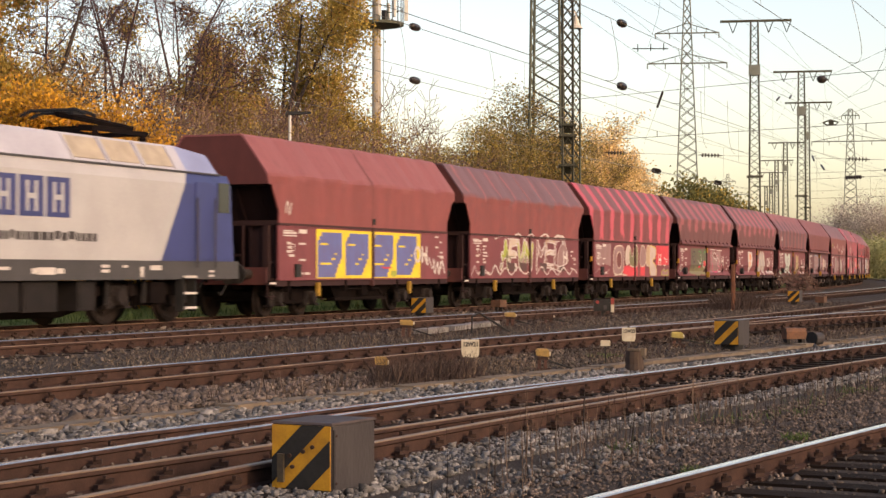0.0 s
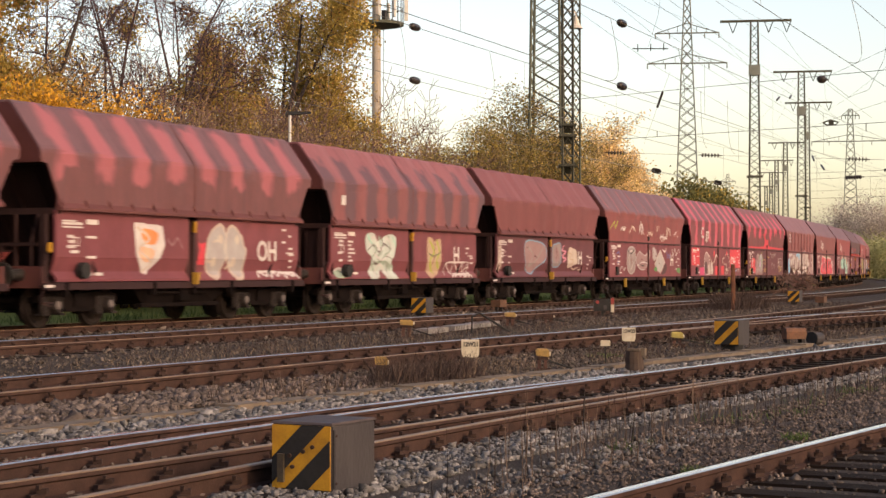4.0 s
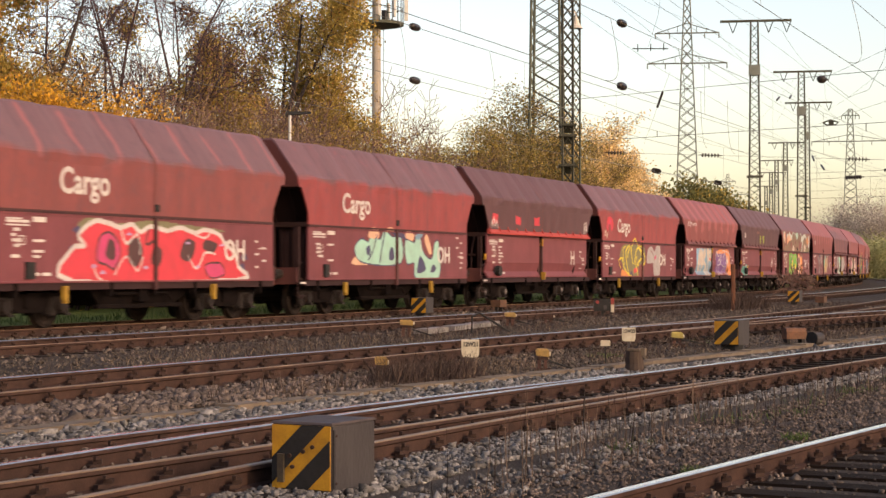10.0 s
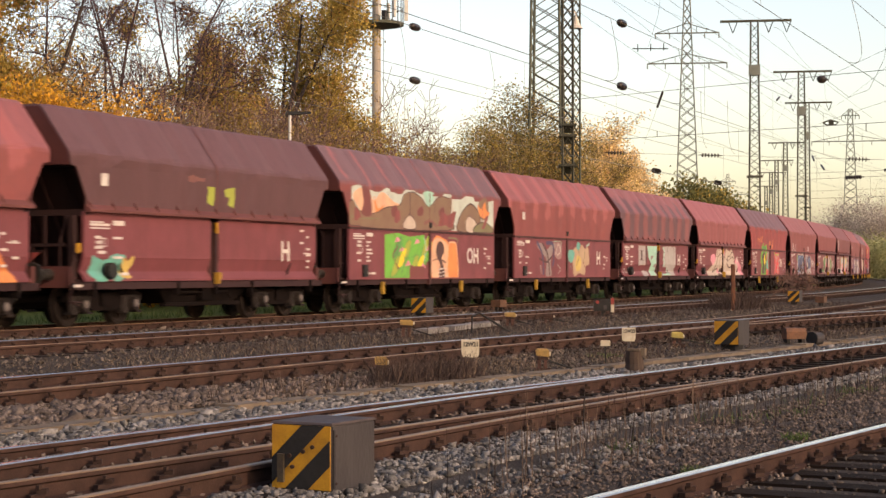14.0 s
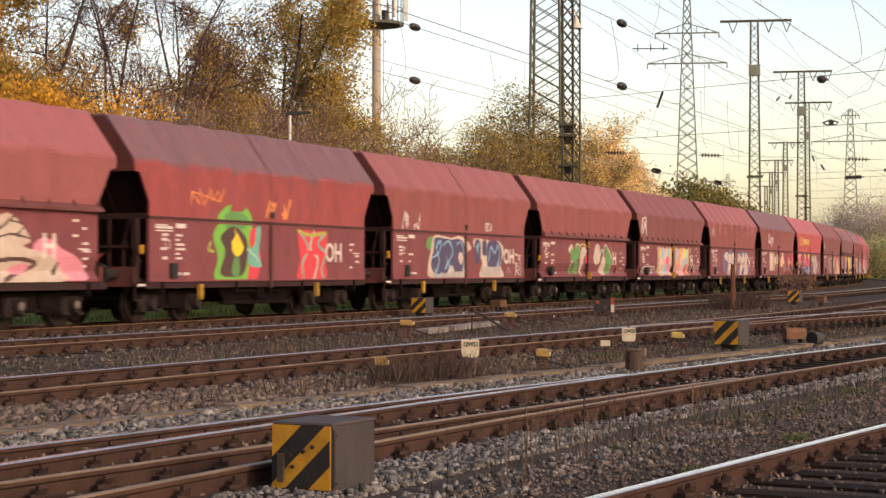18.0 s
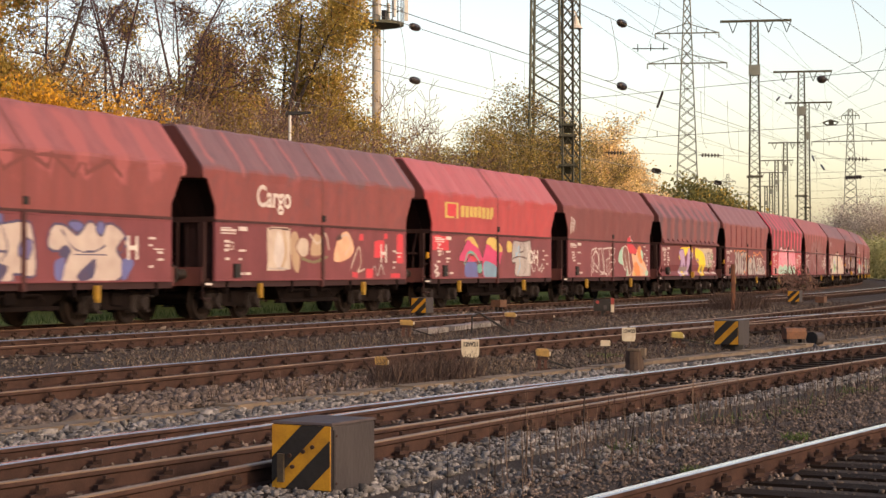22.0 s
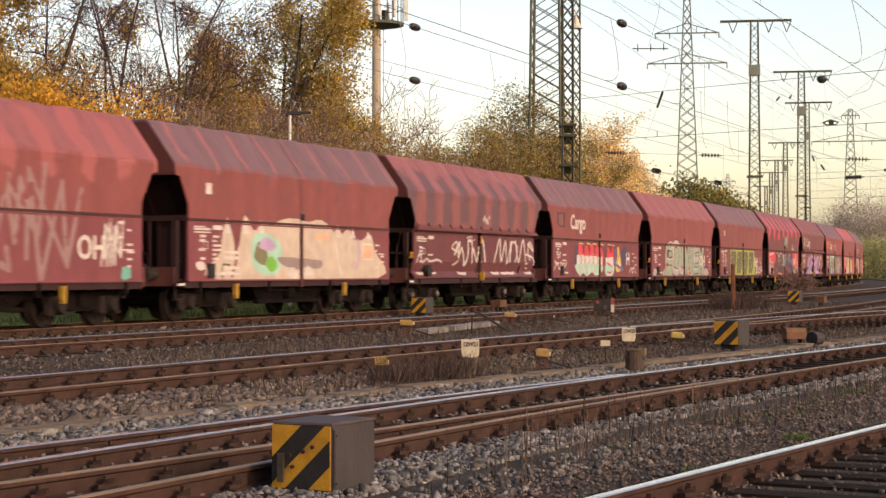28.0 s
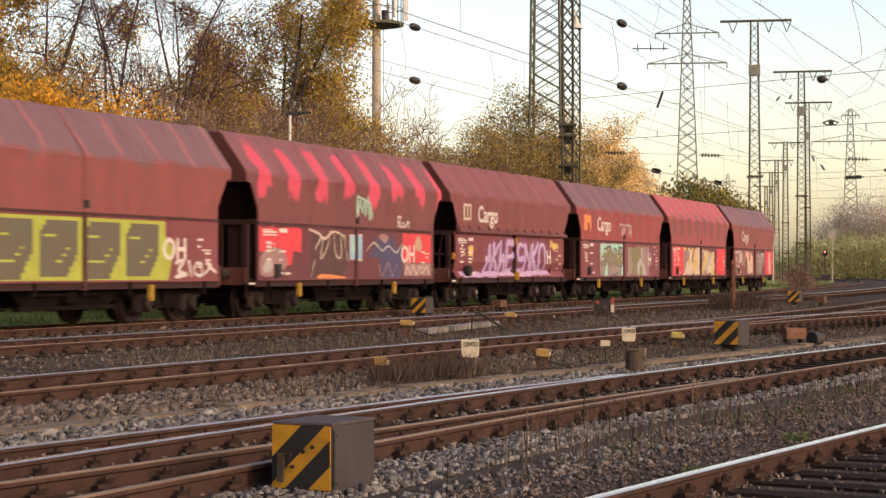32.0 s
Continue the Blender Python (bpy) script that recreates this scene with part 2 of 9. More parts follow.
# ---- the coal train: materials ----
def red_hood(name, side, dust, stripe=None, period=1.35, duty=0.4, phase=0.0, low=2.9, high=4.3, blur=0.12, streak=0.5, dust_from=3.42):
    """Weathered hood paint: coal dust on the roof slopes, streaks running down, and clean bands where the dirt has been washed off."""
    side, dust, stripe = [c and (c[0] * 0.95, c[1] * 0.93, c[2] * 1.13) for c in (side, dust, stripe)]
    m = mat(name, side, tuple(c * 0.72 for c in side), 0.62, 0, 1.1, 18, bump=0.15, dist=0.006, stretch=(1.6, 1, 0.5), mix=1.0, spec=0.35)
    N, L = m.node_tree.nodes, m.node_tree.links
    b = N["Principled BSDF"]
    src = b.inputs["Base Color"].links[0].from_socket
    tc, sep = N.new("ShaderNodeTexCoord"), N.new("ShaderNodeSeparateXYZ")
    L.new(tc.outputs["Object"], sep.inputs[0])
    wob = N.new("ShaderNodeTexNoise")
    wob.inputs["Scale"].default_value, wob.inputs["Detail"].default_value = 1.7, 4
    L.new(tc.outputs["Object"], wob.inputs["Vector"])

    def math_node(op, a, c, d=None):
        n = N.new("ShaderNodeMath")
        n.operation = op
        for i, v in enumerate((a, c, d)):
            if v is None:
                continue
            if isinstance(v, (int, float)):
                n.inputs[i].default_value = v
            else:
                L.new(v, n.inputs[i])
        return n.outputs[0]

    def ramp(v, lo, hi):
        n = N.new("ShaderNodeMapRange")
        n.inputs["From Min"].default_value, n.inputs["From Max"].default_value = lo, hi
        L.new(v, n.inputs["Value"])
        return n.outputs[0]

    def mixed(fac, a, colour):
        n = N.new("ShaderNodeMix")
        n.data_type = "RGBA"
        L.new(fac, n.inputs[0])
        L.new(a, n.inputs[6])
        n.inputs[7].default_value = (*colour, 1)
        return n.outputs[2]

    zw = math_node("MULTIPLY_ADD", wob.outputs["Fac"], 0.5, math_node("SUBTRACT", sep.outputs["Z"], 0.25))
    out = mixed(math_node("MULTIPLY", ramp(zw, dust_from - 0.06, dust_from + 0.08), 0.85), src, dust)
    # streaks that run down from the roof edge
    st = N.new("ShaderNodeTexNoise")
    st.inputs["Scale"].default_value, st.inputs["Detail"].default_value = 3.2, 4
    mp = N.new("ShaderNodeMapping")
    mp.inputs["Scale"].default_value = (1.3, 0.2, 0.13)
    L.new(tc.outputs["Object"], mp.inputs["Vector"])
    L.new(mp.outputs[0], st.inputs["Vector"])
    out = mixed(math_node("MULTIPLY", ramp(st.outputs["Fac"], 0.5, 0.68), streak), out, tuple(c * 0.6 for c in dust))
    # blotches of soot and rubbed spots all over
    bl = N.new("ShaderNodeTexNoise")
    bl.inputs["Scale"].default_value, bl.inputs["Detail"].default_value, bl.inputs["Roughness"].default_value = 2.6, 8, 0.7
    L.new(tc.outputs["Object"], bl.inputs["Vector"])
    out = mixed(math_node("MULTIPLY", ramp(bl.outputs["Fac"], 0.5, 0.72), 0.5), out, tuple(c * 0.62 for c in dust))
    out = mixed(math_node("MULTIPLY", math_node("SUBTRACT", 1.0, ramp(bl.outputs["Fac"], 0.28, 0.42)), 0.35), out, tuple(min(c * 1.35, 1) for c in side))
    if stripe:
        xw = math_node("MULTIPLY_ADD", wob.outputs["Fac"], 0.55, math_node("ADD", sep.outputs["X"], phase))
        fr = math_node("ABSOLUTE", math_node("SUBTRACT", math_node("FRACT", math_node("DIVIDE", math_node("ADD", xw, 50.0), period), 0.0), 0.5), 0.0)
        band = math_node("SUBTRACT", 1.0, ramp(fr, duty / 2 - blur * 0.4, duty / 2 + blur * 0.4))
        zl = math_node("MULTIPLY_ADD", wob.outputs["Fac"], 1.2, math_node("SUBTRACT", sep.outputs["Z"], 0.6))
        inside = math_node("MULTIPLY", ramp(zl, low - 0.05, low + 0.12), math_node("SUBTRACT", 1.0, ramp(zl, high, high + 0.15)))
        out = mixed(math_node("MULTIPLY", band, inside), out, stripe)
    L.new(out, b.inputs["Base Color"])
    return m


BROWN, REDBROWN, DARK, BRIGHT, PALE = (0.19, 0.058, 0.048), (0.24, 0.066, 0.052), (0.11, 0.048, 0.042), (0.5, 0.062, 0.085), (0.28, 0.085, 0.072)
GREYDUST, REDDUST = (0.145, 0.088, 0.085), (0.25, 0.085, 0.075)
HOODS = {
    "brown": red_hood("brown_red_hood_paint", REDBROWN, REDDUST, (0.3, 0.09, 0.075), 1.36, 0.4, low=3.0, streak=0.35),
    "dusty": red_hood("coal_dusted_hood_paint", REDBROWN, GREYDUST, (0.29, 0.1, 0.085), 1.42, 0.11, low=3.45, streak=0.3),
    "rusty": red_hood("orange_faded_hood_paint", (0.3, 0.06, 0.05), GREYDUST, streak=0.5),
    "plain": red_hood("plain_brown_red_hood_paint", BROWN, (0.2, 0.066, 0.056), streak=0.2),
    "dark": red_hood("dark_brown_hood_paint", DARK, (0.125, 0.06, 0.055), streak=0.3),
    "clean": red_hood("clean_red_hood_paint", (0.25, 0.07, 0.056), (0.26, 0.088, 0.075), streak=0.12),
    "pale": red_hood("pale_red_hood_paint", PALE, (0.29, 0.092, 0.082), streak=0.15),
    "ribs": red_hood("ribbed_brown_hood_paint", (0.25, 0.075, 0.06), (0.2, 0.1, 0.095), (0.12, 0.05, 0.044), 1.34, 0.11, 0.3, low=2.4, high=3.45, streak=0.3),
    "wide_bands": red_hood("red_washed_banded_hood_paint", (0.21, 0.06, 0.055), (0.16, 0.078, 0.072), (0.47, 0.088, 0.1), 1.38, 0.34, 0.45, low=2.3, high=4.45, blur=0.12, streak=0.4),
    "thin_bands": red_hood("thin_banded_hood_paint", (0.17, 0.055, 0.046), (0.14, 0.066, 0.06), BRIGHT, 1.25, 0.36, 0.2, low=2.4, high=4.5, blur=0.09),
    "patches": red_hood("red_patched_hood_paint", (0.17, 0.055, 0.045), (0.19, 0.075, 0.066), BRIGHT, 1.6, 0.42, 0.5, low=2.98, high=4.05, blur=0.08),
    "faded": red_hood("faded_banded_hood_paint", (0.16, 0.062, 0.052), (0.14, 0.072, 0.066), (0.32, 0.098, 0.092), 1.4, 0.45, 0.2, low=3.0, high=4.3, blur=0.25),
    "blobs": red_hood("dark_blotched_pale_hood_paint", (0.25, 0.085, 0.07), (0.25, 0.09, 0.08), (0.115, 0.058, 0.056), 1.38, 0.5, 0.1, low=2.42, high=3.95, blur=0.2),
    "bright": red_hood("bright_red_hood_paint", (0.43, 0.068, 0.06), (0.36, 0.11, 0.105), streak=0.4),
    "light_bands": red_hood("light_banded_hood_paint", (0.3, 0.075, 0.065), (0.4, 0.09, 0.085), (0.16, 0.06, 0.053), 1.45, 0.4, 0.4, low=2.6, high=3.6, blur=0.15),
}


def painted(name, c, rough=0.6):
    return mat(name, c, tuple(v * 0.78 for v in c), rough, 0, 2.2, 26, bump=0.1, dist=0.004, stretch=(1, 1, 0.6), vary=0.06)


M_LOWER = {"brown": painted("brown_red_wagon_paint", (0.178, 0.052, 0.06)), "red": painted("clean_red_wagon_paint", (0.4, 0.056, 0.075)), "dark": painted("dull_maroon_wagon_paint", (0.125, 0.041, 0.048))}
# sooty maroon, darkened further: the shade between wagons is in M_END's colour
M_END = painted("shaded_sooty_maroon_end_paint", (0.03, 0.013, 0.013), 0.8)
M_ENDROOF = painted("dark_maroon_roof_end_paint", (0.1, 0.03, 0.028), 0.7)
M_BUFFER = mat("greased_buffer_steel", (0.07, 0.06, 0.055), (0.03, 0.027, 0.025), 0.45, 0.6, 8, 40)
PALETTE = {
    "white": (0.55, 0.51, 0.49), "cream": (0.5, 0.42, 0.35), "silver": (0.36, 0.34, 0.33), "grey": (0.25, 0.21, 0.2), "black": (0.03, 0.028, 0.034), "navy": (0.045, 0.055, 0.12),
    "blue": (0.1, 0.13, 0.32), "sky": (0.2, 0.42, 0.6), "mint": (0.3, 0.55, 0.45), "teal": (0.1, 0.38, 0.32), "green": (0.12, 0.42, 0.06), "leaf": (0.07, 0.26, 0.08), "lime": (0.32, 0.38, 0.06),
    "moss": (0.095, 0.1, 0.07), "olive": (0.17, 0.17, 0.09), "yellow": (0.75, 0.58, 0.04), "gold": (0.55, 0.4, 0.12), "orange": (0.68, 0.24, 0.08), "peach": (0.68, 0.4, 0.26), "red": (0.6, 0.05, 0.07), "pink": (0.66, 0.25, 0.33),
    "rose": (0.55, 0.06, 0.16), "lilac": (0.42, 0.3, 0.48), "purple": (0.15, 0.07, 0.24), "brown": (0.2, 0.09, 0.075), "maroon": (0.16, 0.05, 0.048), "mauve": (0.27, 0.17, 0.17),
    "pale": (0.47, 0.4, 0.36), "steel": (0.15, 0.29, 0.39), "sand": (0.42, 0.3, 0.2), "shadow": (0.06, 0.035, 0.035), "sage": (0.25, 0.33, 0.26),
    "ice": (0.46, 0.53, 0.48), "taupe": (0.2, 0.135, 0.09)}
PAINT = {k: mat(k + "_spray_paint", v, tuple(c * 0.58 + q for c, q in zip(v, (0.055, 0.02, 0.02))), 0.6, 0, 2.8, 34, bump=0.05, dist=0.003, mix=1.0) for k, v in PALETTE.items()}

# ---- spray paint on the wagon sides: drawn on a fine raster, laid on as thin coats ----
CELL = 0.025


FORMS = {"A": "00 13 14 20;02 22", "B": "00 04 24 22 02;22 20 00", "C": "23 14 04 00 10 21", "D": "00 04 14 22 10 00", "E": "20 00 04 24;02 22", "F": "00 04 24;02 22", "H": "00 04;20 24;02 22", "I": "10 14", "K": "00 04;24 02 20", "L": "04 00 20", "M": "00 04 12 24 20",
         "N": "00 04 20 24", "O": "00 20 24 04 00", "P": "00 04 24 22 02", "R": "00 04 24 22 02 20", "S": "00 20 22 02 04 24", "T": "04 24;14 10", "U": "04 00 20 24", "V": "04 10 24", "W": "04 00 12 20 24", "Y": "04 12 24;12 10", "Z": "04 24 00 20"}


def rounded(pts, closed=False, steps=4):
    """A smooth line through the points."""
    n = len(pts)
    out = []
    for i in range(n if closed else n - 1):
        p = [pts[j % n] if closed else pts[min(max(j, 0), n - 1)] for j in (i - 1, i, i + 1, i + 2)]
        for k in range(steps):
            t = k / steps
            out.append(tuple(0.5 * (2 * b + (c - a) * t + (2 * a - 5 * b + 4 * c - d) * t * t + (3 * b - a - 3 * c + d) * t ** 3) for a, b, c, d in zip(*p)))
    if not closed:
        out.append(pts[-1])
    return out


class Canvas:
    """A raster along the wagon's side, x from -5.5 to 5.5 and z from 0.92 to 3.44; each cell holds a colour or none."""

    def __init__(self, seed):
        self.rng = np.random.RandomState(seed)
        self.x = np.arange(-5.49, 5.49, CELL)
        self.z = np.arange(0.93, 3.44, CELL)
        self.X, self.Z = np.meshgrid(self.x, self.z)
        self.c = np.zeros(self.X.shape, int)
        self.names = [""]
        k = self.rng.rand(16, 48)
        iz, ix = np.linspace(0, 14.9, len(self.z)), np.linspace(0, 46.9, len(self.x))
        a, b = iz.astype(int), ix.astype(int)
        fz, fx = (iz - a)[:, None], (ix - b)[None, :]
        self.n = (k[a][:, b] * (1 - fz) + k[a + 1][:, b] * fz) * (1 - fx) + (k[a][:, b + 1] * (1 - fz) + k[a + 1][:, b + 1] * fz) * fx

    def put(self, mask, colour):
        if colour not in self.names:
            self.names.append(colour)
        self.c[mask] = self.names.index(colour)

    def stroke(self, pts):
        """Distance of each cell from a polyline, as far as half a metre."""
        d = np.full(self.X.shape, 9.0)
        for (x0, z0), (x1, z1) in zip(pts[:-1], pts[1:]):
            i0, i1 = np.searchsorted(self.x, (min(x0, x1) - 0.5, max(x0, x1) + 0.5))
            X, Z = self.X[:, i0:i1], self.Z[:, i0:i1]
            dx, dz = x1 - x0, z1 - z0
            t = np.clip(((X - x0) * dx + (Z - z0) * dz) / max(dx * dx + dz * dz, 1e-9), 0, 1)
            d[:, i0:i1] = np.minimum(d[:, i0:i1], np.hypot(X - x0 - t * dx, Z - z0 - t * dz))
        return d

    def spots(self, text):
        """Places on the panel from "across up, across up" in hundredths of its length and height."""
        return [(u(float(p.split()[0]) / 100), 0.93 + 1.27 * float(p.split()[1]) / 100) for p in text.split(",")]

    def curve(self, text, colour, fat=0.025, soft=True):
        """A sprayed line."""
        pts = self.spots(text)
        self.put(self.stroke(rounded(pts) if soft else pts) + 0.02 * (self.n - 0.5) < fat, colour)
        return self

    def shape(self, text, fill, line=None, fat=0.03, soft=True, second=None, level=40):
        """A filled form, with an outline and a second colour below a level if wanted."""
        pts = self.spots(text)
        pts = rounded(pts, True) if soft else pts
        inside = np.zeros(self.X.shape, bool)
        for (x0, z0), (x1, z1) in zip(pts, pts[1:] + pts[:1]):
            if z0 != z1:
                inside ^= ((z0 > self.Z) != (z1 > self.Z)) & (self.X < (x1 - x0) * (self.Z - z0) / (z1 - z0) + x0)
        self.put(inside, fill)
        if second:
            self.put(inside & (self.Z + 0.25 * (self.n - 0.5) < 0.93 + 0.0127 * level), second)
        if line:
            self.put(self.stroke(pts + pts[:1]) < fat, line)
        return self

    def squares(self, f0, f1, fill, line):
        """Four square letters in a row, each with a stepped corner and thin stepped creases, on a broad outline."""
        x0, x1, z0, z1 = u(f0), u(f1), 0.97, 2.16
        w, h = (x1 - x0) / 4, z1 - z0
        self.put((self.X > x0 - 0.02) & (self.X < x1 + 0.1) & (self.Z > 0.93) & (self.Z < z1 + 0.04), line)
        for i in range(4):
            a = x0 + i * w + 0.05
            f = (self.X - a) / (w - 0.22)
            g = (self.Z - z0) / h
            step = np.floor(np.clip(0.5 - g, 0, 0.5) * 10) / 10
            top = np.floor(np.clip(g - 0.72, 0, 0.3) * 12) / 12
            self.put((f > 0.9 * top) & (f < 1 - 0.7 * step) & (g > 0.05 * (i % 2)) & (g < 0.97), fill)
            crease = 0.3 + 0.1 * np.floor(np.clip(f - 0.45, 0, 1) * 8)
            self.put((np.abs(g - crease) < 0.02) & (f > 0.12 + 0.3 * (i % 2)) & (f < 0.78), line)
            self.put((np.abs(g - 0.72) < 0.02) & (f > 0.1) & (f < 0.42), line)
        return self

    def wild(self, x0, x1, z0, z1, n, fill, line, fat=0.16, second=None, halo=None, loose=1.0):
        """Interlocking bulky letter-like shapes, with an outline and a second colour in the lower or upper part."""
        r, w = self.rng, (x1 - x0) / n
        h = z1 - z0
        dall = np.full(self.X.shape, 9.0)
        forms = []
        for i in range(n):
            xa = x0 + w * (i + 0.5)
            cols, rows = (xa - w * 0.36, xa + r.uniform(-0.1, 0.1) * w, xa + w * 0.36), (z0 + 0.14 * h, z0 + h * r.uniform(0.4, 0.6), z1 - 0.14 * h)
            d = np.full(self.X.shape, 9.0)
            for k in range(r.randint(2, 4)):
                path = [(cols[r.randint(3)] + r.uniform(-0.07, 0.07) * loose, rows[j] + r.uniform(-0.08, 0.08) * loose) for j in r.permutation(3)[: r.randint(2, 4)]]
                d = np.minimum(d, self.stroke(path))
            stem = [(cols[r.randint(3)], z0 + 0.1 * h), (cols[r.randint(3)], z1 - 0.1 * h)]
            forms.append(np.minimum(d, self.stroke(stem)))
            dall = np.minimum(dall, forms[-1])
        if halo:
            self.put(dall < fat + 0.13 + 0.06 * self.n, halo)
        if line:
            self.put(dall < fat + 0.05, line)
        for i, d in enumerate(forms):
            if line:
                self.put((d < fat + 0.03) & (d >= fat - 0.01), line)
            self.put(d < fat - 0.01, fill if isinstance(fill, str) else fill[i % len(fill)])
            if second:
                self.put((d < fat - 0.02) & (self.Z + 0.7 * (self.n - 0.5) * h < z0 + 0.45 * h), second)
            # inner crease and a highlight along the upper edge
            a, b = x0 + w * (i + 0.3), z0 + h * r.uniform(0.3, 0.6)
            crease = self.stroke([(a, b), (a + 0.3 * w, b + r.uniform(-0.2, 0.25) * h)])
            self.put((d < fat - 0.03) & (crease < 0.022), line or "black")
            up = np.roll(d, -3, 0)
            self.put((d < fat - 0.035) & (up > fat - 0.03) & (self.n > 0.45), "white")
        return self

    def bubble(self, x0, x1, z0, z1, n, fill, line, second=None, halo=None):
        """Round balloon forms with small counters."""
        r, w, h = self.rng, (x1 - x0) / n, z1 - z0
        for i in range(n):
            xa, za = x0 + w * (i + 0.5), (z0 + z1) / 2 + r.uniform(-0.04, 0.04)
            lean = r.uniform(-0.25, 0.25)
            e = np.hypot((self.X - xa - lean * (self.Z - za)) / (w * 0.56), (self.Z - za) / (h * 0.5)) + 0.25 * (self.n - 0.5)
            if halo:
                self.put(e < 1.22, halo)
            self.put(e < 1.08, line)
            self.put(e < 0.97, fill if isinstance(fill, str) else fill[i % len(fill)])
            if second:
                self.put((e < 0.95) & (self.Z < za - 0.1 * h + 0.5 * h * (self.n - 0.5)), second)
            for k in range(2):
                a, b = xa + r.uniform(-0.2, 0.2) * w, za + (k - 0.5) * 0.45 * h
                self.put(np.hypot((self.X - a) / (0.08 + 0.05 * w), (self.Z - b) / (0.1 * h)) < 0.9, line)
                self.put(self.stroke([(a, b), (a + r.uniform(-0.5, 0.5) * w, b + r.uniform(-0.2, 0.2) * h)]) < 0.028, line)
        return self

    def burner(self, word, x0, x1, z0, z1, fill, line, fat=0.14, second=None, halo=None, slant=0.1, shine="white"):
        """Bulky sprayed letters that touch each other, with outline, halo and a second colour fading in from below."""
        r, w, h = self.rng, (x1 - x0) / len(word), z1 - z0 - 2 * fat - 0.06
        ds = []
        for i, ch in enumerate(word):
            d = np.full(self.X.shape, 9.0)
            big, off, lean = r.uniform(0.92, 1.08), r.uniform(-0.05, 0.05), slant + r.uniform(-0.08, 0.08)
            for s in FORMS[ch].split(";"):
                pts = []
                for p in s.split():
                    a, b = int(p[0]) / 2, int(p[1]) / 4
                    pts.append((x0 + w * i + fat * 0.9 + (w - 1.5 * fat) * a + lean * (b - 0.5) * h + r.uniform(-0.03, 0.03), z0 + fat + 0.03 + off + h * b * big + r.uniform(-0.03, 0.03)))
                d = np.minimum(d, self.stroke(rounded(pts) if ch in "BCDOPRSU" else pts))
            ds.append(d + 0.09 * (self.n - 0.5))
        dall = np.minimum.reduce(ds)
        if halo:
            self.put(dall < fat + 0.11 + 0.05 * self.n, halo)
        self.put(dall < fat + 0.035, line)
        for i, d in enumerate(ds):
            self.put((d < fat + 0.035) & (d >= fat - 0.015), line)
            self.put(d < fat - 0.015, fill if isinstance(fill, str) else fill[i % len(fill)])
            if second:
                self.put((d < fat - 0.02) & (self.Z + 0.6 * (self.n - 0.5) * h < z0 + 0.4 * (z1 - z0)), second)
            up = np.roll(d, -2, 0)
            if shine:
                self.put((d < fat - 0.03) & (up > fat - 0.03) & (self.n > 0.5), shine)
        return self

    def tag(self, x0, x1, z0, z1, colour, n=7, fat=0.022):
        """A thin scrawl."""
        r = self.rng
        pts = [(x0 + (x1 - x0) * (k + r.uniform(-0.6, 0.9)) / n, z0 + (z1 - z0) * (0.1 + 0.8 * (k % 2) + r.uniform(-0.2, 0.2))) for k in range(n + 1)]
        self.put(self.stroke(pts) < fat, colour)
        self.put(self.stroke([pts[1], pts[-2]]) < fat * 0.8, colour)
        return self

    def patch(self, x0, x1, z0, z1, colour, rough=0.1):
        e = rough * (self.n - 0.5) * 2
        self.put((self.X > x0 + e) & (self.X < x1 + e) & (self.Z > z0 + e) & (self.Z < z1 + e), colour)
        return self

    def mural(self, x0, x1, z0, z1, colours, n, aspect=2.0, rough=0.06):
        """Irregular fields of colour side by side."""
        r = self.rng
        seeds = np.stack([r.uniform(x0, x1, n), r.uniform(z0, z1, n)], 1)
        d = np.stack([np.hypot((self.X - a) * aspect, self.Z - b + 0.3 * (self.n - 0.5)) for a, b in seeds])
        near = d.argmin(0)
        e = rough * (self.n - 0.5) * 2
        area = (self.X > x0 + e) & (self.X < x1 + e) & (self.Z > z0 + e) & (self.Z < z1 + e)
        for i in range(n):
            self.put(area & (near == i), colours[i % len(colours)])
        return self

    def wear(self, amount):
        """Flakes off some of the paint."""
        self.c[(self.n > 1 - amount) & (self.rng.rand(*self.c.shape) < 0.6)] = 0
        return self

    def letter(self, word, x0, z0, size, colour, fat=0.05):
        """Hand-drawn capitals from a few strokes each."""
        forms = {"E": "20 00 04 24;02 22", "C": "23 14 04 00 10 21", "S": "00 20 22 02 04 24", "M": "00 04 12 24 20", "O": "00 20 24 04 00", "W": "04 00 12 20 24", "R": "00 04 24 22 02 20", "A": "00 14 20;02 22", "I": "10 14", "K": "00 04;24 02 20"}
        for i, ch in enumerate(word):
            for s in forms[ch].split(";"):
                pts = [(x0 + size * (0.75 * i + 0.25 * int(p[0])), z0 + size * 0.25 * int(p[1])) for p in s.split()]
                self.put(self.stroke(pts) < fat, colour)
        return self

    def mesh(self, side):
        """Thin quads along the rows, laid 4 mm off the side's surface."""
        m = Mesh()
        nx = len(self.x)
        for j in range(len(self.z)):
            row = self.c[j]
            if not row.any():
                continue
            z0, z1 = self.z[j] - CELL / 2, self.z[j] + CELL / 2
            y0, y1 = side(z0) - 0.005, side(z1) - 0.005
            cut = np.flatnonzero(np.diff(row)) + 1
            for a, b in zip(np.concatenate([[0], cut]), np.concatenate([cut, [nx]])):
                if row[a]:
                    xa, xb = self.x[a] - CELL / 2, self.x[b - 1] + CELL / 2
                    m.add([(xa, y0, z0), (xb, y0, z0), (xb, y1, z1), (xa, y1, z1)], [(0, 1, 2, 3)], int(row[a]) - 1)
        return m, [PAINT[k] for k in self.names[1:]]


